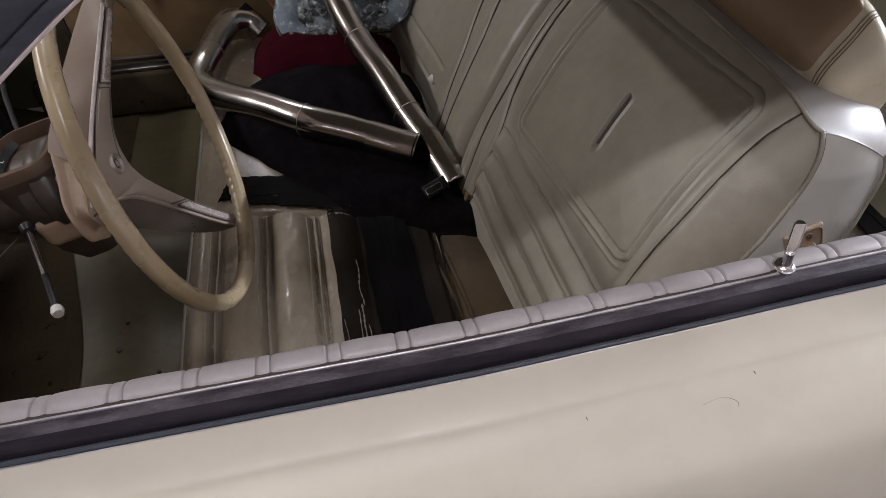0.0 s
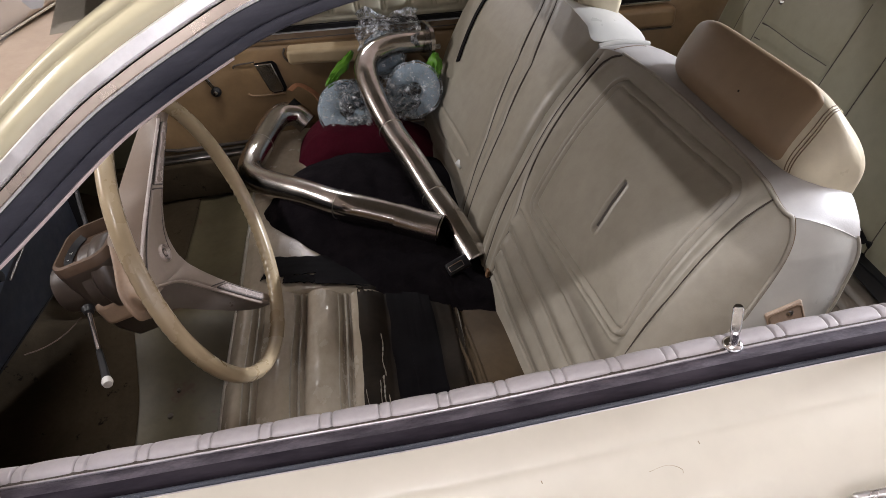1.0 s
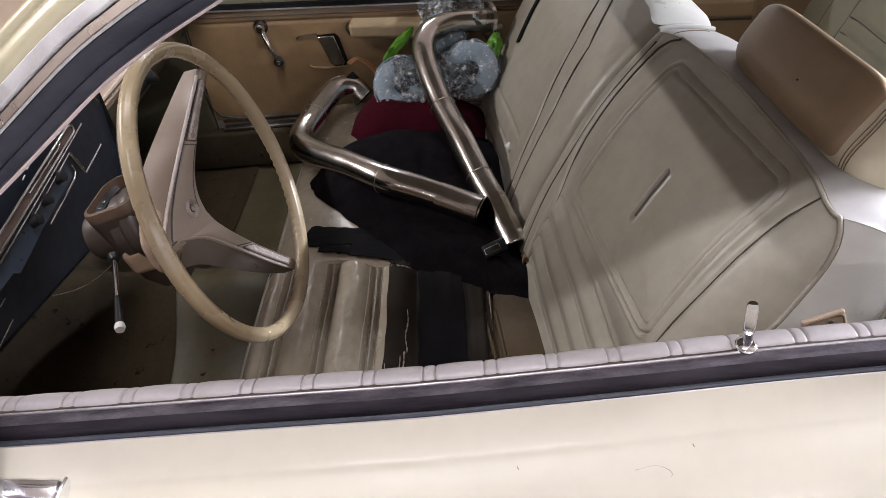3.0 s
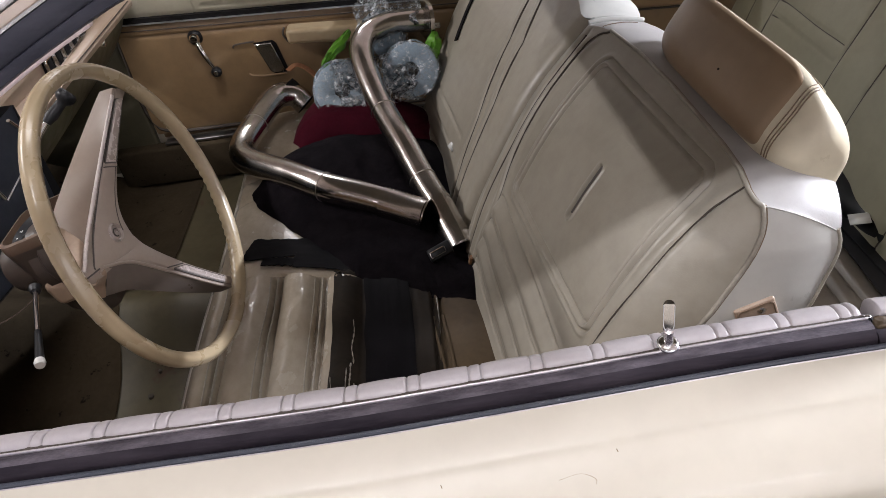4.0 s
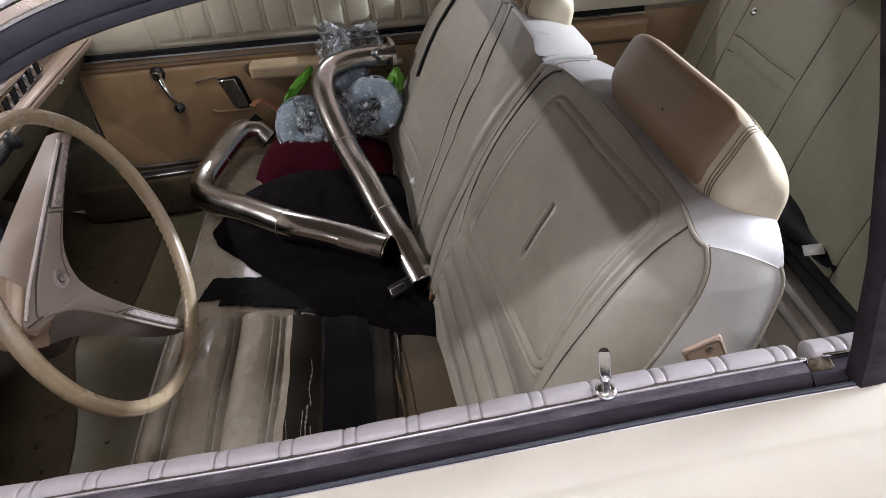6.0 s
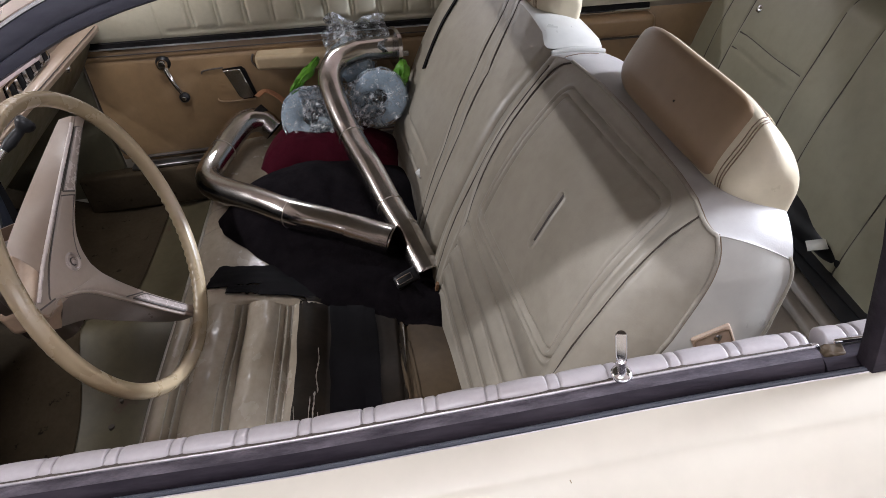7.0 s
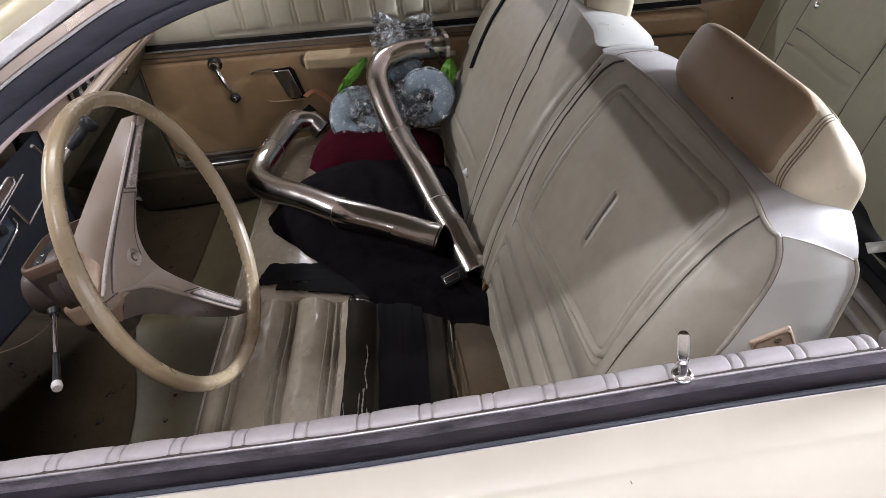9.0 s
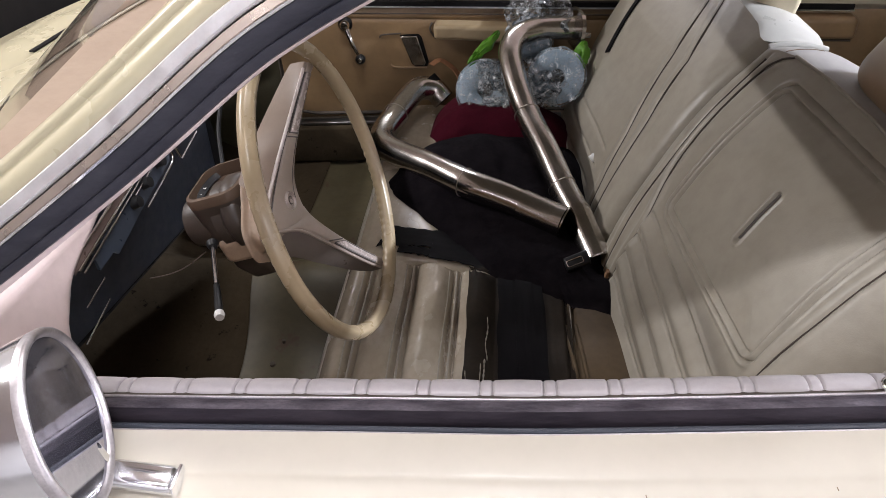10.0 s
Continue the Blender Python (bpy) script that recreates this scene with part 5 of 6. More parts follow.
SPOKE_FOOT = [(0.168, 0.132, -0.046), (0.148, 0.122, -0.058), (0.075, 0.092, -0.087), (0.020, 0.075, -0.099), (-0.022, 0.060, -0.107), (-0.050, 0.036, -0.110), (-0.085, 0.010, -0.110), (-0.090, -0.030, -0.110), (-0.070, -0.050, -0.109), (-0.045, -0.068, -0.106), (-0.018, -0.088, -0.098), (0.010, -0.125, -0.086), (0.044, -0.178, -0.056), (0.060, -0.201, -0.034)]
OUTER, INNER, FOOT = spline(SPOKE_OUTER, 12), spline(SPOKE_INNER, 12), spline(SPOKE_FOOT, 12)


def along_edge(edge, u):
    k = u * 12
    i = min(int(k), len(edge) - 2)
    return edge[i].lerp(edge[i + 1], k - i)


def spoke_face(u, v, lift=0.0):
    """u from 0 to 13 along the spokes, v from the outer to the inner edge."""
    p = along_edge(OUTER, u).lerp(along_edge(INNER, u), v)
    narrow = max(smooth01((3.6 - u) / 1.2), smooth01((u - 9.8) / 1.2))
    h = 0.0035 * math.sin(math.pi * v) ** 0.6 - 0.0022 * bell(v - 0.20, 0.05) * narrow - 0.0016 * bell(v - 0.17, 0.03) * (1 - narrow) * smooth01((6 - u) / 1.5)
    return on_wheel(p.x, p.y, p.z + h + lift)


face = part("spoke_face", sheet(spoke_face, steps(0, 13, 260), steps(0, 1, 44)), "spoke", wheel, "taupe plastic spokes moulded with the hub", sharp=1.3)


def flank(u, v):
    a, b = along_edge(OUTER, u), along_edge(FOOT, u)
    p = a.lerp(b, v)
    return on_wheel(p.x, p.y, p.z + 0.004 * math.sin(math.pi * v))


part("upper_flank", sheet(flank, steps(0, 4.2, 90), steps(0, 1, 10)), "flank", face, "broad taupe flank of the upper spoke")


def hub_sleeve(u, v):
    """The stepped sleeve between hub and column."""
    return flank(u, v) + WN * (0.0030 * math.sin(2.5 * math.pi * v)) - W1 * (0.0028 * math.sin(2.5 * math.pi * v))


part("hub_sleeve", sheet(hub_sleeve, steps(4.2, 8.6, 90), steps(0, 1, 26)), "lug", face, "worn tan stepped sleeve behind the hub")
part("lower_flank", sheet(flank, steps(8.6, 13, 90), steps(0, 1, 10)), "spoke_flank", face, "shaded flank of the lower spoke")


def inner_lip(u, v):
    p = along_edge(INNER, u)
    return on_wheel(p.x - 0.006 * v, p.y + 0.004 * v, p.z - 0.020 * v)


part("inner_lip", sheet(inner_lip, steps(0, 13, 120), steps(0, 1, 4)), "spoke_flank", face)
part("edge_ridge", tube([spoke_face(u, 0.03, 0.0006) for u in steps(0.5, 5.6, 60)], 0.0026, 8), "spoke_edge", face, "pale highlight along the edge of the upper spoke")
part("edge_ridge", tube([spoke_face(u, 0.02, 0.0004) for u in steps(7.7, 12.6, 60)], 0.0024, 8), "spoke", face)
part("groove", tube([spoke_face(u, 0.19, 0.0) for u in steps(0.9, 6.0, 70)], 0.0013, 6), "groove", face, "dark groove along the upper spoke")
part("foot_line", tube([spoke_face(6.15, v, 0.0004) for v in steps(0.02, 0.24, 10)], 0.0011, 6), "groove", face)
for u0, u1, v0, v1 in ((0.75, 2.1, 0.26, 0.86), (11.05, 12.55, 0.26, 0.80)):
    def inset_at(s, w, lift):
        return spoke_face(u0 + (u1 - u0) * s, v0 + (v1 - v0) * w, lift)
    inset = part("inset", sheet(lambda s, w: inset_at(s, w, 0.0022 - 0.0018 * smooth01((abs(w - 0.5) - 0.38) / 0.10)), steps(0, 1, 30), steps(0, 1, 14)), "inset", face, "smooth inset panel of the spoke")
    loop = [inset_at(s, 0, 0.0) for s in steps(0, 1, 20)] + [inset_at(1, w, 0.0) for w in steps(0, 1, 6)] + [inset_at(s, 1, 0.0) for s in steps(1, 0, 20)] + [inset_at(0, w, 0.0) for w in steps(1, 0, 6)]
    part("panel_gap", tube(loop, 0.0016, 6, closed=True), "groove", inset)
for u, v0, v1 in ((2.2, 0.24, 0.90), (10.9, 0.22, 0.86)):
    part("cross_line", tube([spoke_face(u, v, 0.0003) for v in steps(v0, v1, 10)], 0.0010, 6), "groove", face)
part("groove", tube([spoke_face(u, 0.86, 0.0) for u in steps(2.2, 4.6, 40)], 0.0010, 6), "groove", face)
hub_pose = aim(on_wheel(0.011, -0.009, -0.0735), WN)
part("hub_pad", lathe([(0.042, -0.012), (0.044, -0.030), (0.046, -0.055), (0.0, -0.06)], aim(on_wheel(0, 0, -0.08), WN), 40), "spoke_flank", wheel, "hub behind the spokes")
part("emblem", lathe([(0.0, 0.0015), (0.0090, 0.0015), (0.0098, 0.0010), (0.0108, 0.0042), (0.0125, 0.0044), (0.0136, 0.0018), (0.0138, -0.004)], hub_pose, 32), "inset", wheel, "round emblem ring on the hub")
part("emblem_mark", tube([hub_pose @ Vector((0.0055 * math.cos(a), 0.0055 * math.sin(a), 0.0018)) for a in steps(0.6, 4.6, 16)], 0.0010, 6), "groove", wheel)

# ---- steering column ----
column = thing("steering_column", "brown painted steering column with shift housing and stalks", "steering column")
CD = (-WN)


def on_column(s, a=0.0, b=0.0):
    return on_wheel(a, b, -0.10 - s)


part("collar", lathe([(0.0, 0.0), (0.048, 0.0), (0.055, 0.006), (0.056, 0.024), (0.050, 0.030), (0.0, 0.030)], aim(on_column(0.02), CD), 40), "shroud_dark", column, "dark brown collar behind the wheel")
part("collar_gap", lathe([(0.0, 0.0), (0.050, 0.0), (0.050, 0.016), (0.0, 0.016)], aim(on_column(0.050), CD), 40), "shroud_dark", column)
part("column_tube", lathe([(0.0, 0.0), (0.036, 0.0), (0.038, 0.02), (0.038, 0.045), (0.036, 0.055), (0.0, 0.055)], aim(on_column(0.066), CD), 40), "shroud_dark", column, "dark brown column tube")
part("lower_lug", rounded_block(0.016, 0.022, 0.036, 0.012, (8, 8, 8), lambda p: on_column(0.040 + p.z, -0.045 + p.x, -0.060 + p.y) + Vector((-0.0135, 0.0140, 0.0200))), "lug", column, "worn tan lug below the collar")
SM = Matrix.Translation(Vector((-0.7475, 0.446, 0.9145))) @ Matrix((CD, W1, CD.cross(W1))).transposed().to_4x4()
if (SM.to_3x3() @ Vector((0, 0, 1))).z < 0:
    SM = SM @ Matrix.Rotation(math.pi, 4, "X")


def shroud(levels):
    """A piece of the housing round the column, with an open top for the shift indicator: (outline, height, size) levels."""
    bm = bmesh.new()
    outer, inner = rounded_rect(0.086, 0.104, 0.025, 7), rounded_rect(0.075, 0.091, 0.019, 7)
    rings = []
    for o, h, k in levels:
        rings.append([bm.verts.new(SM @ Vector((x * k, y * k, h))) for x, y in ((outer, inner)[o])])
    n = len(outer)
    for a, b in zip(rings, rings[1:]):
        for k in range(n):
            bm.faces.new((a[k], a[(k + 1) % n], b[(k + 1) % n], b[k]))
    return bm


part("shroud", shroud(((0, -0.16, 0.60), (0, -0.13, 0.86), (0, -0.08, 0.98), (0, -0.05, 1.0), (0, -0.014, 1.03))), "shroud_dark", column, "dark brown shroud round the column")
part("shroud_rim", shroud(((0, -0.014, 1.031), (0, -0.004, 1.03), (0, 0.0, 1.0), (1, 0.001, 1.02), (1, -0.004, 1.0), (1, -0.05, 0.98))), "column_brown", column, "brown rim of the open shroud")
part("shroud_floor", plate([(x * 0.97, y * 0.97) for x, y in rounded_rect(0.075, 0.091, 0.019, 7)], 0.003, SM @ Matrix.Translation((0, 0, -0.020))), "column_brown", column, "brown floor inside the open shroud")
strip_path = [SM @ Vector((0.0325 - 0.010 * abs(t) ** 2.5, 0.036 * t, -0.010)) for t in steps(-1, 1, 10)]
strip = part("indicator_strip", tube(strip_path, 0.010, 6, section=[(-0.5, -0.12), (0.5, -0.12), (0.5, 0.12), (-0.5, 0.12)], up=(0.6, 0, 0.8)), "black_plastic", column, "black gear strip with white digits")
for ch, yy in (("1", 0.018), ("2", 0.002)):
    fc = bpy.data.curves.new("digit", "FONT")
    fc.body, fc.size, fc.extrude, fc.align_x, fc.align_y = ch, 0.011, 0.0002, "CENTER", "CENTER"
    fc.materials.append(M["tag"])
    dg = new("digit", fc)
    dg.parent = strip
    dg.matrix_basis = SM @ Matrix.Translation((0.031, yy, -0.0080)) @ (Matrix.Rotation(radians(-90 if (SM.to_3x3() @ Vector((0, 1, 0))).y < 0 else 90), 4, "Z"))
tip, root = Vector((-0.693, 0.235, 0.846)), Vector((-0.751, 0.375, 0.851))
chrome_end = root.lerp(tip, 0.61)
stalk = part("turn_stalk", tube([root, root.lerp(tip, 0.3) + Vector((0, 0, 0.001)), chrome_end], 0.0033, 12), "chrome", column, "chrome turn signal stalk")
part("stalk_grip", tube([chrome_end, tip], lambda t: 0.0040 + 0.0015 * t, 12), "black_plastic", stalk)
part("stalk_knob", lathe([(0, 0.007), (0.0055, 0.006), (0.0068, 0.001), (0.0058, -0.004), (0, -0.004)], aim(tip, tip - root), 20), "tag", stalk, "white stalk end")
part("stalk_root", lathe([(0, 0.010), (0.006, 0.009), (0.009, 0), (0, 0)], aim(root, tip - root), 16), "black_plastic", stalk)
kn = Vector((-0.757, 0.672, 0.984))
shift = part("shift_lever", tube(spline([(-0.783, 0.645, 0.964), (-0.791, 0.636, 0.956), (-0.800, 0.625, 0.946)], 5), 0.0048, 10), "chrome", column, "chrome column shift lever")
part("lever_root", tube(spline([(-0.800, 0.625, 0.946), (-0.800, 0.59, 0.915), (-0.785, 0.54, 0.880), (-0.765, 0.49, 0.862)], 5), 0.0036, 10), "black_plastic", shift)
part("shift_knob", lathe([(0, 0.016), (0.012, 0.015), (0.0155, 0.011), (0.0155, 0.004), (0.0125, -0.001), (0.0080, -0.005), (0.0085, -0.014), (0.0098, -0.030), (0.0070, -0.044), (0, -0.045)], aim(kn, (0.043, 0.044, 0.034)), 20), "black_plastic", shift, "black shift knob")

# ---- dashboard ----
dash = thing("dashboard", "pinkish padded dashboard with a black instrument panel and chrome trim", "dashboard")
PAD = [(-1.17, 0.925), (-1.06, 0.952), (-0.99, 0.956), (-0.962, 0.950), (-0.950, 0.938), (-0.950, 0.928), (-0.962, 0.924), (-0.966, 0.894), (-0.955, 0.889), (-0.938, 0.884), (-0.930, 0.874), (-0.933, 0.862), (-0.945, 0.855), (-0.965, 0.850)]


def dash_pad(u, v):
    """Top pad and padded face: u round the section from the glass to the lower lip, v across."""
    k = u * (len(PAD) - 1)
    i = min(int(k), len(PAD) - 2)
    x = PAD[i][0] + (PAD[i + 1][0] - PAD[i][0]) * (k - i)
    z = PAD[i][1] + (PAD[i + 1][1] - PAD[i][1]) * (k - i)
    y = 0.115 + 1.405 * v
    if u < 0.13:
        base = screen_point(0, (y - 0.075) / 1.45)
        k = smooth01((0.13 - u) / 0.13)
        x += k * min(0, base.x + 0.004 + 1.17)
        z = 0.956 + 0.016 * k
    if y < 0.80 and u > 0.35:
        x -= 0.05 * smooth01((0.80 - y) / 0.02)
    return Vector((x, y, z))


part("top_pad", sheet(dash_pad, steps(0, 1, 78), steps(0, 1, 110)), "dash_top", dash, "pinkish vinyl dashboard pad")


def pad_end(u, v):
    """The pad's end beside the driver's door: u downwards, v from the door inwards."""
    z = 0.945 - 0.27 * u
    yr = soft_table(-z, [(-0.945, 0.46), (-0.902, 0.405), (-0.884, 0.330), (-0.866, 0.288), (-0.823, 0.246), (-0.75, 0.215), (-0.68, 0.20)], 0.006)
    y = 0.055 + (yr - 0.055) * v
    return Vector((-0.898 - 0.018 * (1 - v) - 0.022 * (1 - math.sqrt(max(0, 1 - max(0, (v - 0.85) / 0.15) ** 2))) - 0.05 * (1 - smooth01(u / 0.12)), y, z))


part("pad_end", sheet(pad_end, steps(0, 1, 40), steps(0, 1, 24)), "pink_trim", dash, "pinkish rounded end of the dashboard pad")


def face_at(y, z, x=-0.902):
    return Vector((x, y, z))


part("panel_face", sheet(lambda u, v: face_at(0.20 + 0.60 * v, 0.935 - (0.17 + 0.09 * v) * u, -0.918 - 0.02 * u), steps(0, 1, 6), steps(0, 1, 12)), "panel_black", dash, "black instrument panel face")
part("panel_side", sheet(lambda u, v: Vector((-0.915 - 0.12 * u, 0.80, 0.935 - 0.26 * v)), steps(0, 1, 3), steps(0, 1, 4)), "black_plastic", dash)


def band(u, v):
    y = 0.285 + 0.365 * v
    return face_at(y, 0.867 + 0.125 * (y - 0.29) + 0.0165 * u, -0.9035)


part("panel_band", sheet(band, steps(0, 1, 3), steps(0, 1, 12)), "dash_face", dash, "brown band across the instrument panel")
for pts, r in (([(0.292, 0.868), (0.46, 0.889), (0.65, 0.912)], 0.0024), ([(0.32, 0.8875), (0.46, 0.9065), (0.64, 0.928), (0.655, 0.922), (0.652, 0.913)], 0.0022), ([(0.486, 0.839), (0.54, 0.846), (0.596, 0.854), (0.606, 0.862), (0.604, 0.876)], 0.0022), ([(0.275, 0.819), (0.331, 0.825)], 0.0012), ([(0.245, 0.780), (0.322, 0.793)], 0.0014), ([(0.630, 0.843), (0.709, 0.854)], 0.0022), ([(0.30, 0.859), (0.456, 0.880), (0.681, 0.911)], 0.0018), ([(0.479, 0.902), (0.591, 0.914), (0.602, 0.919), (0.598, 0.931), (0.583, 0.933)], 0.0018), ([(0.468, 0.8725), (0.613, 0.893)], 0.0016), ([(0.613, 0.893), (0.628, 0.849)], 0.0036), ([(0.742, 0.933), (0.756, 0.912)], 0.0034)):
    part("chrome_strip", tube([face_at(y, z, -0.9015) for y, z in pts], r, 8), "chrome", dash, "thin chrome trim strip")
part("gauge_panel", plate([(0.335, 0.836), (0.375, 0.836), (0.385, 0.826), (0.42, 0.832), (0.475, 0.842), (0.60, 0.858), (0.60, 0.903), (0.335, 0.870)], 0.004, Matrix(((0, 0, 1, -0.909), (1, 0, 0, 0), (0, 1, 0, 0), (0, 0, 0, 1)))), "blue", dash, "dull blue-grey switch panel")
for y, z in ((0.462, 0.864), (0.505, 0.872), (0.56, 0.878)):
    part("panel_knob", lathe([(0, 0.016), (0.0085, 0.014), (0.010, 0.0), (0.013, -0.002), (0, -0.002)], aim(face_at(y, z, -0.906), (1, 0, 0.2)), 18), "black_plastic", dash, "black dashboard knob")
for y, z in ((0.52, 0.924), (0.545, 0.928), (0.50, 0.918)):
    part("panel_mark", box(0.001, 0.010, 0.002, 0, m=pose(-0.912, y, z, 15, 0, 0)), "tag", dash)
# air vent on the far half
vent = part("air_vent", box(0.012, 0.215, 0.034, 0.003, m=pose(-0.962, 1.140, 0.9095, 3, 0, 0)), "dark", dash, "black louvred air vent in a chrome frame")
part("vent_frame", tube([Vector((-0.954, 1.140 + a, 0.9095 + b + 0.055 * a)) for a, b in rounded_rect(0.218, 0.033, 0.004, 3)], 0.0034, 6, closed=True), "chrome", vent, "chrome vent frame")
for k in range(9):
    part("louvre", box(0.010, 0.0025, 0.029, 0.0006, m=pose(-0.9535, 1.048 + 0.023 * k, 0.9045 + 0.055 * (0.023 * k - 0.09) + 0.005, 0, 0, 28)), "dull_chrome" if k in (1, 3, 5, 7) else "black_plastic", vent)
part("lip_line", tube([Vector((-0.9315, y, 0.881)) for y in steps(0.82, 1.50, 10)], 0.0014, 6), "seam", dash)


def under(u, v):
    y = 0.80 + 0.72 * v
    return Vector((-0.955 - 0.10 * u ** 1.5, y, 0.856 - 0.15 * u + 0.03 * (v - 0.5)))


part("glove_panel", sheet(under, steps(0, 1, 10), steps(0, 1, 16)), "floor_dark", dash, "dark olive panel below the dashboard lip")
part("trim_screw", lathe([(0, 0.008), (0.007, 0.006), (0.011, 0.0), (0, 0)], aim((-0.952, 1.305, 0.849), (0.8, -0.3, 0.4)), 16), "chrome", dash, "chrome screw")
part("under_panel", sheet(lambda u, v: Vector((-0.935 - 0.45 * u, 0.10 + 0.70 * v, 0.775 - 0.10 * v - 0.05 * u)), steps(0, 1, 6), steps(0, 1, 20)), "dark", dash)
part("hanging_wire", tube(spline([(-0.845, 0.345, 0.812), (-0.832, 0.372, 0.797), (-0.815, 0.40, 0.791), (-0.797, 0.428, 0.795)], 6), 0.0010, 6), "column", dash, "thin hanging wire")

# ---- passenger door ----
pdoor = thing("passenger_door", "tan and cream inner trim of the closed passenger door", "car door")
PY = 1.540


def dz(x):
    """The belt lines fall slightly to the rear."""
    return -0.050 * (x + 0.45)


def pface(x, z, out=0.0):
    return Vector((x, PY - out, z + dz(x)))


PX0, PX1 = -1.01, 0.275


def upper(x, j):
    z = 0.799 + 0.161 * j
    out = 0.012 * math.sin(math.pi * min(j * 1.1, 1)) ** 0.7 + 0.010 * smooth01((j - 0.75) / 0.25)
    if x > -0.775 and 0.12 < j:
        t = (x + 0.70) % 0.0715
        inside = smooth01((j - 0.15) / 0.02) * smooth01((x + 0.715) / 0.01)
        out -= 0.0045 * inside * max(bell(t, 0.003), bell(t - 0.0715, 0.003), 0.9 * bell(t - 0.012, 0.003))
        out += 0.004 * inside * math.sin(math.pi * min(max((t - 0.012) / 0.0595, 0), 1)) ** 0.6
    out -= 0.0035 * bell(x + 0.785, 0.0025)
    out -= 0.003 * bell(j - 0.115, 0.018) * smooth01((x + 0.77) / 0.01)
    return pface(x, z, out)


part("upper_panel", sheet(upper, steps(PX0, PX1, 420), steps(0, 1, 26)), "upper", pdoor, "pleated cream vinyl upper panel")
part("lower_panel", sheet(lambda x, j: pface(x, 0.470 - dz(x) * 0.8 + (0.312 + dz(x) * 0.8) * j, 0.004 + 0.012 * math.sin(math.pi * j) ** 0.5 + 0.004 * bell(j - 0.93, 0.02) - 0.003 * bell(j - 0.90, 0.012)), steps(PX0, PX1, 60), steps(0, 1, 50)), "tan", pdoor, "tan vinyl lower panel, grubby near the floor")
part("trim_gap", strip_along([(PY - 0.012, 0.786), (PY - 0.012, 0.7985), (PY + 0.01, 0.7985), (PY + 0.01, 0.786)], steps(PX0, PX1, 12), lambda x: (0, dz(x), 1)), "dark", pdoor)
part("trim_bead", strip_along([(PY - 0.018, 0.7835), (PY - 0.018, 0.7862), (PY - 0.01, 0.7862), (PY - 0.01, 0.7835)], steps(PX0, PX1, 12), lambda x: (0, dz(x), 1)), "bright_trim", pdoor, "thin bright bead between the panels")
part("ledge_groove", tube([pface(x, 0.7665, 0.0135) for x in steps(PX0 + 0.01, PX1, 20)], 0.0016, 6), "seam", pdoor)
part("door_core", box(1.27, 0.05, 0.50, 0.006, at=(-0.37, PY + 0.04, 0.70)), "tan", pdoor)
part("front_gap", tube(spline([(-1.012, PY - 0.006, 0.81), (-1.015, PY - 0.006, 0.70), (-1.02, PY - 0.006, 0.58), (-1.0, PY - 0.006, 0.50), (-0.94, PY - 0.006, 0.478)], 6), 0.006, 6), "seam", pdoor)
part("lower_gap", tube([(-0.94, PY - 0.006, 0.478), (-0.5, PY - 0.006, 0.474), (0.2, PY - 0.006, 0.47)], 0.006, 6), "seam", pdoor)


def arm_block(p):
    x = -0.385 + p.x
    return pface(x, 0.727 + p.y - 0.010 * smooth01((p.x + 0.13) / 0.2) * (1 if p.y < 0 else 0.3), 0.026 + p.z)


arm = part("armrest", rounded_block(0.165, 0.021, 0.030, 0.012, (20, 6, 6), arm_block), "arm_tan", pdoor, "tan padded armrest")
part("arm_groove", tube([pface(x, 0.704, 0.028) for x in steps(-0.55, -0.22, 14)], 0.003, 6), "seam", arm)
part("arm_end", tube(spline([pface(-0.556, 0.744, 0.020), pface(-0.561, 0.728, 0.030), pface(-0.552, 0.708, 0.028)], 5), 0.0032, 6), "seam", arm, "dark gap at the end of the armrest")
# window crank
cp, ck = pface(-0.803, 0.735, 0.018), pface(-0.770, 0.640, 0.030)
crank = part("window_crank", tube(spline([cp, cp.lerp(ck, 0.5) + Vector((0, -0.010, 0)), ck], 6), lambda t: 0.0088 - 0.0035 * t, 12), "chrome", pdoor, "chrome window crank")
part("crank_escutcheon", lathe([(0, 0.010), (0.013, 0.010), (0.016, 0.006), (0.0200, 0.003), (0.021, -0.003)], aim(cp + Vector((0, 0.006, 0)), (0, -1, 0)), 28), "black_plastic", crank)
part("crank_hub", lathe([(0, 0.016), (0.010, 0.015), (0.014, 0.008), (0.014, 0)], aim(cp, (0, -1, 0)), 24), "chrome", crank)
part("crank_knob", lathe([(0, 0.014), (0.008, 0.014), (0.010, 0.012), (0.014, 0.008), (0.0148, 0.0), (0.010, -0.006)], aim(ck, (0, -1, 0)), 24), "black_plastic", crank, "black crank knob")
part("knob_cap", lathe([(0, 0.0165), (0.0055, 0.016), (0.0068, 0.0135)], aim(ck, (0, -1, 0)), 20), "chrome", crank)
# inside handle in its recess
hm = Matrix.Translation(pface(-0.617, 0.662, 0.0165)) @ Matrix(((1, 0, 0), (0, 0, -1), (0, 1, 0))).to_4x4()
hr = part("handle_recess", plate([(-0.033, 0.047), (0.020, 0.048), (0.029, 0.038), (0.043, -0.034), (0.038, -0.048), (0.004, -0.048), (-0.007, -0.038)], 0.0025, hm), "dark", pdoor, "dark recess of the door handle")
part("recess_swoop", tube(spline([hm @ Vector(q) for q in ((-0.070, -0.040, 0.001), (-0.060, -0.047, 0.002), (-0.03, -0.050, 0.003), (0.0, -0.051, 0.003), (0.036, -0.051, 0.003))], 6), 0.0035, 8), "tan", hr, "moulded tan edge round the recess")
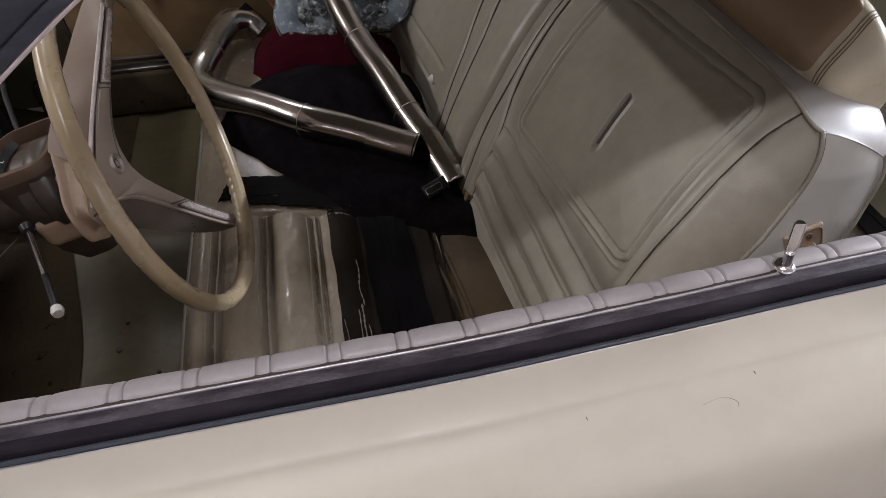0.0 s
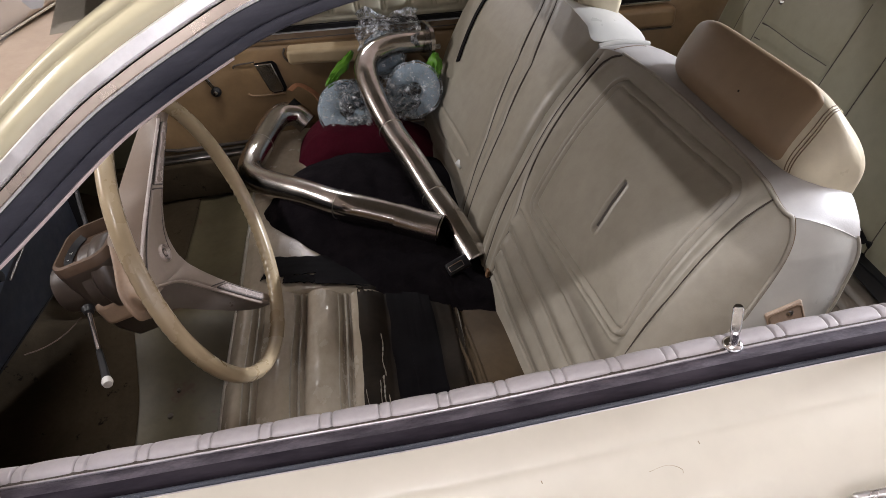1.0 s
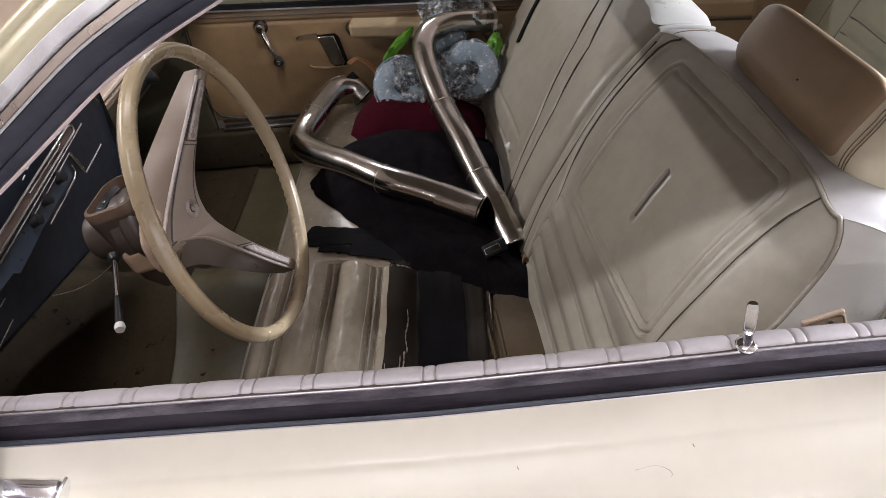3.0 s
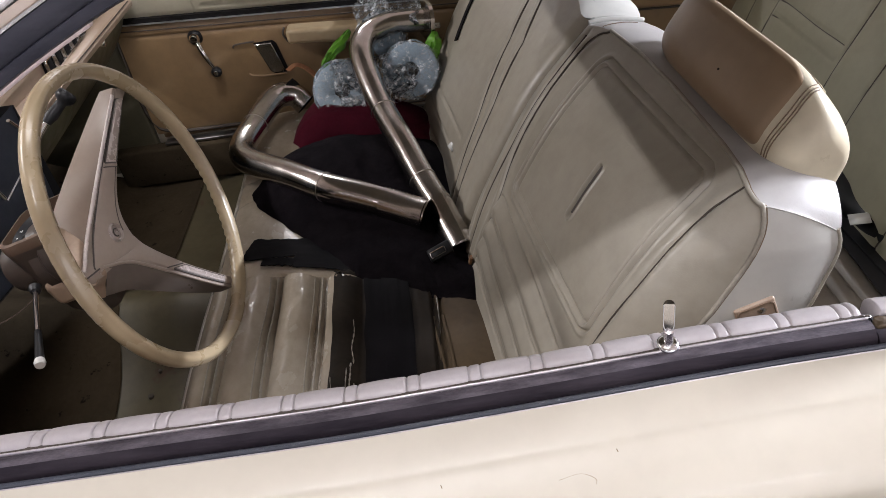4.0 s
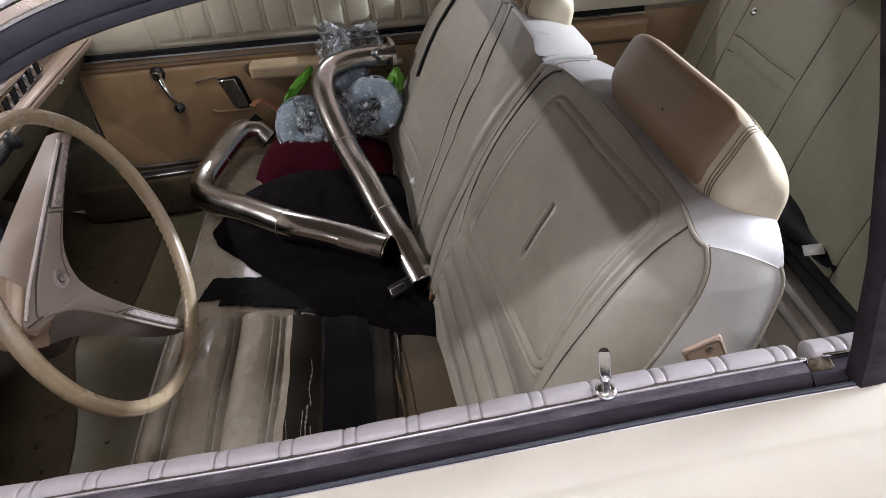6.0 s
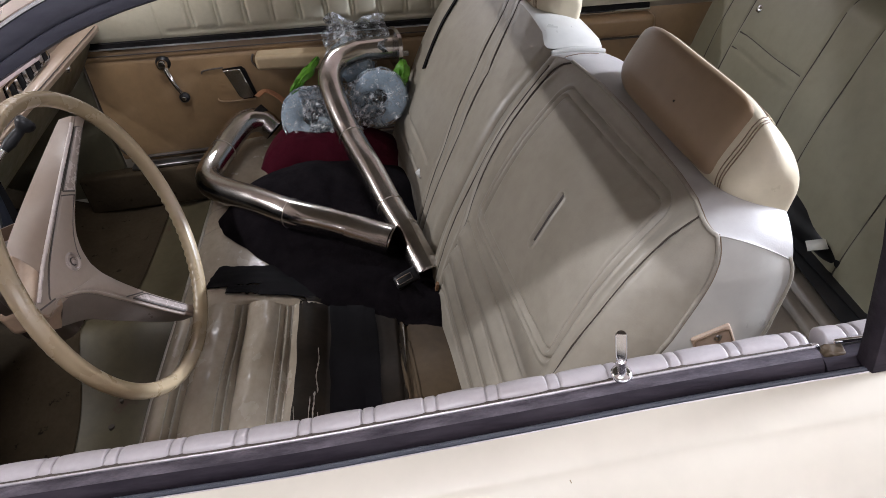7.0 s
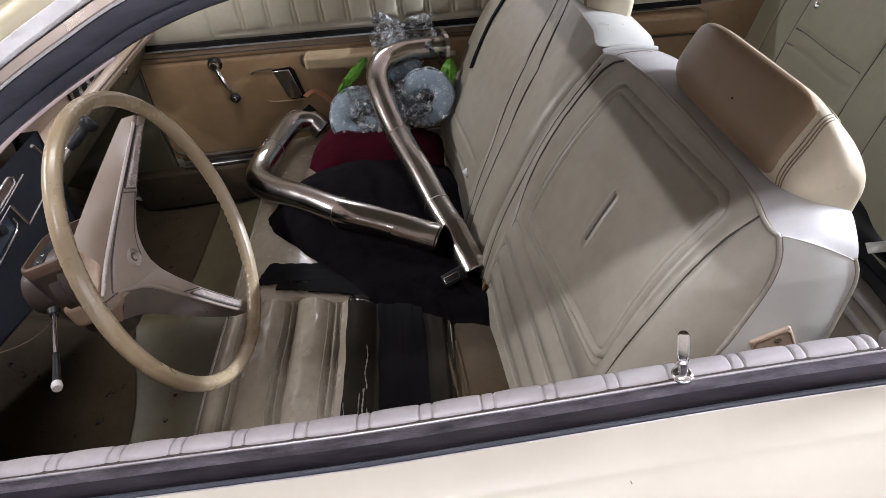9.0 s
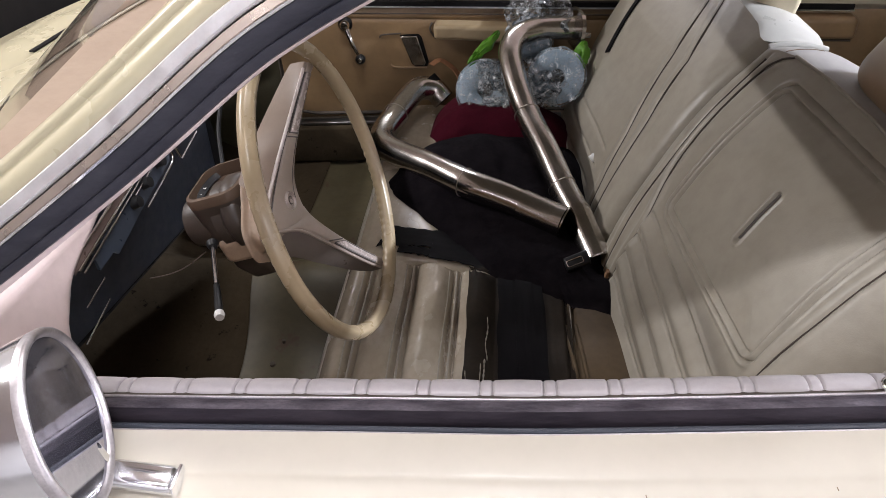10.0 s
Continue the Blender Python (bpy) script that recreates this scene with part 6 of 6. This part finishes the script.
part("swoop_shadow", tube(spline([hm @ Vector(q) for q in ((-0.092, 0.040, 0.0), (-0.088, 0.047, 0.001), (-0.07, 0.050, 0.002), (-0.03, 0.051, 0.002))], 6), 0.0022, 6), "seam", hr)
part("handle_paddle", plate([(-0.030, 0.043), (0.015, 0.043), (0.033, -0.034), (0.028, -0.042), (0.004, -0.042), (-0.004, -0.034)], 0.009, hm), "paddle", hr, "dark chrome paddle door handle")
part("paddle_edge", tube([hm @ Vector(q) for q in ((-0.030, 0.043, 0.009), (0.015, 0.043, 0.009), (0.033, -0.034, 0.009), (0.028, -0.042, 0.009))], 0.0022, 8), "chrome", hr, "bright edge of the paddle")

# ---- rear quarter trim and rear seat ----
qt = thing("quarter_trim", "tan and cream trim panel beside the rear seat", "trim panel")


def zq(x):
    return dz(x)


part("upper_panel", sheet(lambda x, j: Vector((x, PY - 0.01 - 0.012 * math.sin(math.pi * j), 0.80 + zq(x) + 0.16 * j)), steps(0.285, 1.0, 40), steps(0, 1, 12)), "upper", qt)
part("lower_panel", sheet(lambda x, j: Vector((x, PY - 0.004 - 0.014 * math.sin(math.pi * j) ** 0.5, 0.45 + (0.334 + zq(x)) * j)), steps(0.285, 1.0, 30), steps(0, 1, 14)), "tan", qt)
part("trim_gap", strip_along([(PY - 0.014, 0.785), (PY - 0.014, 0.799), (PY + 0.01, 0.799), (PY + 0.01, 0.785)], steps(0.285, 0.56, 8), lambda x: (0, zq(x), 1)), "dark", qt)
part("trim_bead", strip_along([(PY - 0.020, 0.783), (PY - 0.020, 0.787), (PY - 0.01, 0.787), (PY - 0.01, 0.783)], steps(0.285, 0.56, 8), lambda x: (0, zq(x), 1)), "chrome", qt)
part("rear_armrest", rounded_block(0.17, 0.030, 0.03, 0.016, (16, 6, 6), lambda p: Vector((0.40 + p.x, PY - 0.02 - p.z, 0.745 + p.y + zq(0.40 + p.x)))), "tan", qt, "tan rear armrest")
part("rear_crank", tube([(0.478, PY - 0.03, 0.87), (0.476, PY - 0.04, 0.80)], 0.006, 10), "chrome", qt, "chrome rear window crank")
part("arm_gap", tube([(x, PY - 0.02, 0.705 + zq(x)) for x in steps(0.29, 0.57, 8)], 0.003, 6), "seam", qt)

rear = thing("rear_seat", "olive-cream vinyl rear bench seat with stitched seams", "car seat")


def rear_back(u, v):
    """u up the backrest, v across."""
    y = 0.14 + 1.37 * v
    z = 0.43 + 0.52 * u
    x = 0.618 + 0.40 * (z - 0.50) + 0.06 * (y - 0.8) * 0 + 0.05 * smooth01((u - 0.86) / 0.14) - 0.018 * math.sin(math.pi * u)
    x += 0.05 * (1 - smooth01(min(v, 1 - v) / 0.05))
    for y0 in (1.36, 1.27, 0.96, 0.84, 0.60, 0.48):
        x += 0.004 * bell(y - y0 - 0.03 * (z - 0.7), 0.0035)
    for z0 in (0.74, 0.705):
        x += 0.003 * bell(z - z0, 0.003) * (1 if 0.97 < y < 1.26 or 0.49 < y < 0.59 else 0)
    return Vector((x + 0.004 * noise.noise((y * 7, z * 7, 21)), y, z))


rb = part("backrest", sheet(rear_back, steps(0, 1, 90), steps(0, 1, 260)), "rear", rear, "olive-cream rear backrest with seams")
for y0 in (1.36, 1.27, 0.96, 0.84, 0.60, 0.48):
    part("seam", tube([rear_back(u, (y0 + 0.03 * (0.43 + 0.52 * u - 0.7) - 0.14) / 1.37) for u in steps(0.02, 0.97, 24)], 0.0022, 6), "seam", rb)
for y0, y1 in ((0.975, 1.26),):
    part("seam", tube([rear_back((0.74 - 0.43) / 0.52, (y - 0.14) / 1.37) for y in steps(y0, y1, 10)], 0.0018, 6), "seam", rb)
    part("seam", tube([rear_back((0.705 - 0.43) / 0.52, (y - 0.14) / 1.37) for y in steps(y0, y1, 10)], 0.0014, 6), "seam", rb)
part("button", lathe([(0, 0.006), (0.008, 0.004), (0.010, 0)], aim(rear_back((0.80 - 0.43) / 0.52, (1.24 - 0.14) / 1.37), (-0.9, 0, 0.4)), 16), "chrome", rb)


def rear_cushion(u, v):
    x, y = 0.26 + 0.36 * u, 0.14 + 1.37 * v
    z = 0.475 + 0.015 * math.sin(math.pi * u) - 0.14 * (1 - smooth01(u / 0.12)) + 0.012 * bell(u - 0.3, 0.2)
    for x0 in (0.33, 0.36, 0.42, 0.50, 0.54):
        z -= 0.010 * bell(x - x0 - 0.02 * (y - 0.4), 0.006)
    return Vector((x, y, z))


part("cushion", sheet(rear_cushion, steps(0, 1, 80), steps(0, 1, 60)), "rear_cushion", rear, "dark brownish rear cushion with seams")
part("base", box(0.34, 1.34, 0.12, 0.01, at=(0.46, 0.825, 0.385)), "column", rear)
part("parcel_shelf", box(0.40, 1.36, 0.02, 0.005, at=(0.97, 0.82, 0.945)), "column", car)
belts = thing("seat_belt", "dark seat belts lying on the rear cushion", "seat belt")
part("strap", tube([Vector((x, y, 0.498 + 0.004 * math.sin(y * 30))) for x, y in ((0.600, 0.98), (0.592, 0.80), (0.588, 0.64), (0.580, 0.48), (0.570, 0.30))], 0.018, 6, section=[(-1, -0.06), (1, -0.06), (1, 0.06), (-1, 0.06)], up=(0, 0, 1)), "black_plastic", belts)
part("strap", tube([Vector((x, y, 0.505)) for x, y in ((0.608, 0.95), (0.615, 0.78), (0.622, 0.60), (0.625, 0.46), (0.62, 0.30))], 0.030, 6, section=[(-1, -0.06), (1, -0.06), (1, 0.06), (-1, 0.06)], up=(0, 0, 1)), "black_plastic", belts)
part("belt_buckle", box(0.03, 0.055, 0.016, 0.004, m=pose(0.555, 0.70, 0.512, 0, 0, 20)), "black_plastic", belts)
# thick dark roll also stands in for shade where backrest meets cushion
part("webbing", tube(spline([(0.612, 1.02, 0.512), (0.628, 0.86, 0.520), (0.640, 0.70, 0.518), (0.640, 0.56, 0.522), (0.636, 0.42, 0.515), (0.63, 0.26, 0.510)], 8), lambda s: 0.022 + 0.026 * smooth01((0.55 - s) / 0.3) + 0.008 * noise.noise((s * 9, 1, 4)), 14), "black_plastic", belts, "bunched black belt webbing")
part("care_label", box(0.036, 0.050, 0.0012, 0, m=pose(0.600, 0.640, 0.545, -14, -16, -22)), "seat_side", belts, "white care label")

# ---- exhaust pipes ----
def exhaust_pipe(path, r, label, slip, weld, flange=None, n=10):
    t = thing("exhaust_pipe", label, "exhaust pipe", "loose exhaust pipes")
    pts = spline(path, n)
    body = part("tube", tube(pts, r, 28, caps=False), "steel", t, "bent polished steel tube")
    sp = spline(slip, 4)
    part("slip_joint", tube(sp, r * 1.07, 28, caps=False), "steel", t, "widened slip-on end")
    d = (sp[0] - sp[-1]).normalized()
    part("bore", lathe([(r * 0.99, 0.0), (r * 0.95, -0.032), (0, -0.032)], aim(sp[0], d), 28), "dark", t)
    part("lip", tube([aim(sp[0], d) @ Vector((r * 1.04 * math.cos(a), r * 1.04 * math.sin(a), 0)) for a in steps(0, 2 * math.pi, 28)[:-1]], 0.0022, 6, closed=True), "steel", t)
    for w in weld:
        k = min(range(len(pts)), key=lambda i: (pts[i] - Vector(w)).length)
        dd = (pts[min(k + 1, len(pts) - 1)] - pts[k - 1]).normalized()
        part("weld", tube([aim(pts[k], dd) @ Vector((r * 1.01 * math.cos(a), r * 1.01 * math.sin(a), 0)) for a in steps(0, 2 * math.pi, 28)[:-1]], 0.0009, 6, closed=True), "steel_weld", t, "weld bead")
    e = pts[-1]
    de = (pts[-1] - pts[-3]).normalized()
    part("end_bore", lathe([(r * 0.93, -0.07), (r * 0.96, 0.001), (r * 1.0, 0.001)], aim(e, de), 28), "dark", t)
    if flange:
        fm = aim(e, de)
        part("flange", plate([(x * 1.0, y) for x, y in rounded_rect(0.125, 0.095, 0.04)], 0.010, fm), "steel", t, "steel flange")
        for bx in (-0.05, 0.05):
            part("flange_bolt", lathe([(0, 0.028), (0.007, 0.027), (0.007, 0.0), (0, 0)], fm @ Matrix.Translation((bx, 0.0, 0)), 6), "dull_chrome", t)
    return t


pa = exhaust_pipe([(-0.30, 0.846, 0.586), (-0.36, 0.864, 0.605), (-0.435, 0.890, 0.622), (-0.52, 0.962, 0.622), (-0.590, 1.026, 0.614), (-0.638, 1.080, 0.610), (-0.653, 1.142, 0.609), (-0.634, 1.235, 0.614), (-0.614, 1.310, 0.620), (-0.590, 1.362, 0.624), (-0.550, 1.382, 0.614), (-0.522, 1.372, 0.586)], 0.0318,
                  "bent stainless exhaust pipe lying on the black jacket", [(-0.226, 0.808, 0.571), (-0.26, 0.826, 0.576), (-0.315, 0.849, 0.591)], [(-0.435, 0.890, 0.622), (-0.634, 1.235, 0.614)])
exhaust_pipe([(-0.196, 0.842, 0.565), (-0.225, 0.915, 0.590), (-0.260, 1.02, 0.628), (-0.298, 1.125, 0.662), (-0.326, 1.215, 0.705), (-0.338, 1.290, 0.742), (-0.322, 1.348, 0.761), (-0.276, 1.392, 0.765), (-0.228, 1.412, 0.760), (-0.172, 1.426, 0.752)], 0.0305,
                  "bent stainless exhaust pipe leaning against the passenger backrest", [(-0.161, 0.742, 0.520), (-0.175, 0.782, 0.537), (-0.200, 0.852, 0.568)], [(-0.298, 1.125, 0.662), (-0.225, 0.915, 0.590)], True)
part("copper_strap", tube(spline([(-0.555, 1.42, 0.668), (-0.53, 1.44, 0.672), (-0.49, 1.42, 0.650), (-0.465, 1.385, 0.620)], 6), 0.010, 6, section=[(-1, -0.12), (1, -0.12), (1, 0.12), (-1, 0.12)]), "copper", pa, "copper-coloured strap at the pipe end")


# ---- clothes on the seat ----
def heap(name, outline, base, height, mat, label, category, seed, n=70, rag=0.02, fold=0.012):
    """A soft heap of cloth over an outline in plan, resting on the cushion."""
    t = thing(name, label, category)
    poly = [Vector((x, y, 0)) for x, y in outline]
    c = sum(poly, Vector()) / len(poly)
    ring = spline([*outline_3(outline), (*outline[0], 0)], 10)
    bm = bmesh.new()
    rows = []
    for i in range(13):
        k = 1 - i / 12
        row = []
        for j, p in enumerate(ring[:-1]):
            q = c + (p - c) * (k * (1 + rag * noise.noise((j * 0.22, seed, 0))))
            hh = height(q.x, q.y) * (1 - k ** 3.2) if k < 1 else 0
            bz = base(q.x, q.y)
            wr = fold * (noise.noise((q.x * 11, q.y * 11, seed)) + 0.5 * abs(noise.noise((q.x * 26, q.y * 22, seed + 3)))) * (1 - k ** 4)
            row.append(bm.verts.new((q.x, q.y, bz + 0.003 + hh + wr)))
        rows.append(row)
    m = len(rows[0])
    for a, b in zip(rows, rows[1:]):
        for j in range(m):
            bm.faces.new((a[j], a[(j + 1) % m], b[(j + 1) % m], b[j]))
    bm.faces.new(rows[-1])
    low = [bm.verts.new((v.co.x, v.co.y, base(v.co.x, v.co.y) + 0.0005)) for v in rows[0]]
    for j in range(m):
        bm.faces.new((rows[0][j], rows[0][(j + 1) % m], low[(j + 1) % m], low[j]))
    bm.faces.new(low)
    bmesh.ops.remove_doubles(bm, verts=bm.verts, dist=0.0003)
    part("cloth", bm, mat, t)
    return t


def outline_3(o):
    return [(x, y, 0) for x, y in o]


heap("black_jacket", [(-0.622, 0.985), (-0.60, 0.93), (-0.545, 0.865), (-0.485, 0.800), (-0.43, 0.735), (-0.37, 0.668), (-0.29, 0.640), (-0.215, 0.615), (-0.120, 0.600), (-0.075, 0.72), (-0.085, 0.95), (-0.110, 1.10), (-0.15, 1.22), (-0.30, 1.26), (-0.42, 1.24), (-0.52, 1.18), (-0.585, 1.09)],
     cushion_top, lambda x, y: 0.042 + 0.045 * bell(y - 1.08, 0.13) * smooth01((-0.1 - x) / 0.1), "jacket", "crumpled black jacket spread on the seat", "jacket", 4)
part("label_tag", box(0.014, 0.020, 0.002, 0, m=pose(-0.150, 1.02, 0.600, 20, -35, 15)), "tag", bpy.data.objects["black_jacket"])
zip_tab = thing("zip_pull", "shiny black zip pull with a thin chrome edge", "zip pull")
ZM = pose(-0.206, 0.704, 0.552, 25, -18, 12)
part("tab", box(0.050, 0.030, 0.012, 0.004, m=ZM), "black_plastic", zip_tab)
part("edge", tube([ZM @ Vector((a - 0.004, b - 0.002, 0.0066)) for a, b in rounded_rect(0.032, 0.013, 0.003)], 0.0010, 6, closed=True), "chrome", zip_tab, "thin chrome edge")
heap("red_cloth", [(-0.545, 1.20), (-0.50, 1.155), (-0.40, 1.13), (-0.32, 1.12), (-0.20, 1.13), (-0.13, 1.22), (-0.16, 1.34), (-0.33, 1.40), (-0.45, 1.42), (-0.53, 1.38)],
     cushion_top, lambda x, y: 0.088, "red", "folded dark red cloth", "cloth", 9, fold=0.014)
tagged(bpy.data.objects["red_cloth"], "folded dark red cloth behind the black jacket")


# ---- wrapped paper rolls ----
def paper_roll(at, axis, r, length, seed):
    t = thing("paper_roll", "bluish paper roll in crinkled clear plastic wrap", "paper roll", "wrapped paper rolls")
    m = aim(at, axis)
    part("roll", lathe([(0.019, -length), (r, -length), (r, -0.004), (r - 0.004, 0.0), (0.021, -0.001), (0.0185, -0.004), (0.018, -length)], m, 40), "paper", t)
    part("core", lathe([(0.0184, 0.0), (0.0184, -length * 0.9), (0, -length * 0.9)], m, 24), "seam", t, "dark cardboard core")

    def wrap(u, v):
        a = 2 * math.pi * v
        if u < 0.45:
            k = u / 0.45
            rr, h = 0.004 + (r + 0.001) * k, 0.006
        else:
            k = (u - 0.45) / 0.55
            rr, h = r + 0.005, 0.006 - (length + 0.006) * k
        w = noise.noise((math.cos(a) * 3 + seed, math.sin(a) * 3, u * 8))
        w2 = abs(noise.noise((math.cos(a) * 7, math.sin(a) * 7 + seed, u * 16)))
        return m @ Vector(((rr + 0.004 * w) * math.cos(a), (rr + 0.004 * w) * math.sin(a), h + (0.006 * w + 0.009 * w2) * (1 if u < 0.5 else 0.3)))

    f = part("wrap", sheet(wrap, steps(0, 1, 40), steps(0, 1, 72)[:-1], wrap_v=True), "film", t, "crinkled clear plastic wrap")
    f.visible_shadow = False
    return t


RA = Vector((-0.05, -0.88, 0.42)).normalized()
paper_roll((-0.402, 1.262, 0.662), RA, 0.071, 0.115, 1)
paper_roll((-0.222, 1.266, 0.690), Vector((-0.08, -0.90, 0.40)), 0.067, 0.115, 5)
paper_roll((-0.285, 1.395, 0.750), Vector((-0.1, -0.80, 0.58)), 0.050, 0.085, 8)


def film_scrap(name, center, size, seed, mat, label, category, tilt=(0.3, -0.5, 0.8)):
    """A crumpled scrap of plastic film."""
    t = thing(name, label, category)
    m = aim(center, tilt)

    def pt(u, v):
        x, y = (u - 0.5) * size[0], (v - 0.5) * size[1]
        w = noise.noise((u * 3 + seed, v * 3, seed)) + 0.35 * abs(noise.noise((u * 8, v * 8 + seed, 2)))
        return m @ Vector((x * (1 + 0.25 * noise.noise((v * 3, seed, 5))), y * (1 + 0.25 * noise.noise((u * 3, seed, 9))), size[2] * w))

    ob = part("film", sheet(pt, steps(0, 1, 30), steps(0, 1, 30)), mat, t)
    so = ob.modifiers.new("thickness", "SOLIDIFY")
    so.thickness = 0.0006
    return t


def film_ribbon(path, width, seed, mat, label):
    """A torn strip of thin film lying along a path, pointed at its ends."""
    t = thing("green_wrapper", label, "wrapper", "green wrappers")
    pts = spline(path, 10)
    bm = bmesh.new()
    rows = []
    for i, p in enumerate(pts):
        k = i / (len(pts) - 1)
        d = (pts[min(i + 1, len(pts) - 1)] - pts[max(i - 1, 0)]).normalized()
        side = d.cross(Vector((-0.1, -0.75, 0.65))).normalized()
        w = width * math.sin(math.pi * (0.08 + 0.84 * k)) ** 0.7
        rows.append([bm.verts.new(p + side * (w * (j / 8 - 0.5) * (1 + 0.3 * noise.noise((k * 6, j, seed)))) + Vector((0, -0.006, 0.006)) * (noise.noise((k * 5, j * 0.9, seed)) + math.sin(math.pi * j / 8))) for j in range(9)])
    for a, b in zip(rows, rows[1:]):
        for j in range(8):
            bm.faces.new((a[j], b[j], b[j + 1], a[j + 1]))
    ob = part("film", bm, mat, t)
    so = ob.modifiers.new("thickness", "SOLIDIFY")
    so.thickness = 0.0006
    return t


film_ribbon([(-0.445, 1.318, 0.706), (-0.420, 1.335, 0.728), (-0.392, 1.365, 0.745), (-0.368, 1.395, 0.762)], 0.030, 3, "green", "bright green plastic wrapper leaf on the rolls")
film_ribbon([(-0.168, 1.305, 0.690), (-0.160, 1.335, 0.712), (-0.150, 1.365, 0.738)], 0.045, 7, "green", "bright green plastic wrapper leaf beside the backrest")
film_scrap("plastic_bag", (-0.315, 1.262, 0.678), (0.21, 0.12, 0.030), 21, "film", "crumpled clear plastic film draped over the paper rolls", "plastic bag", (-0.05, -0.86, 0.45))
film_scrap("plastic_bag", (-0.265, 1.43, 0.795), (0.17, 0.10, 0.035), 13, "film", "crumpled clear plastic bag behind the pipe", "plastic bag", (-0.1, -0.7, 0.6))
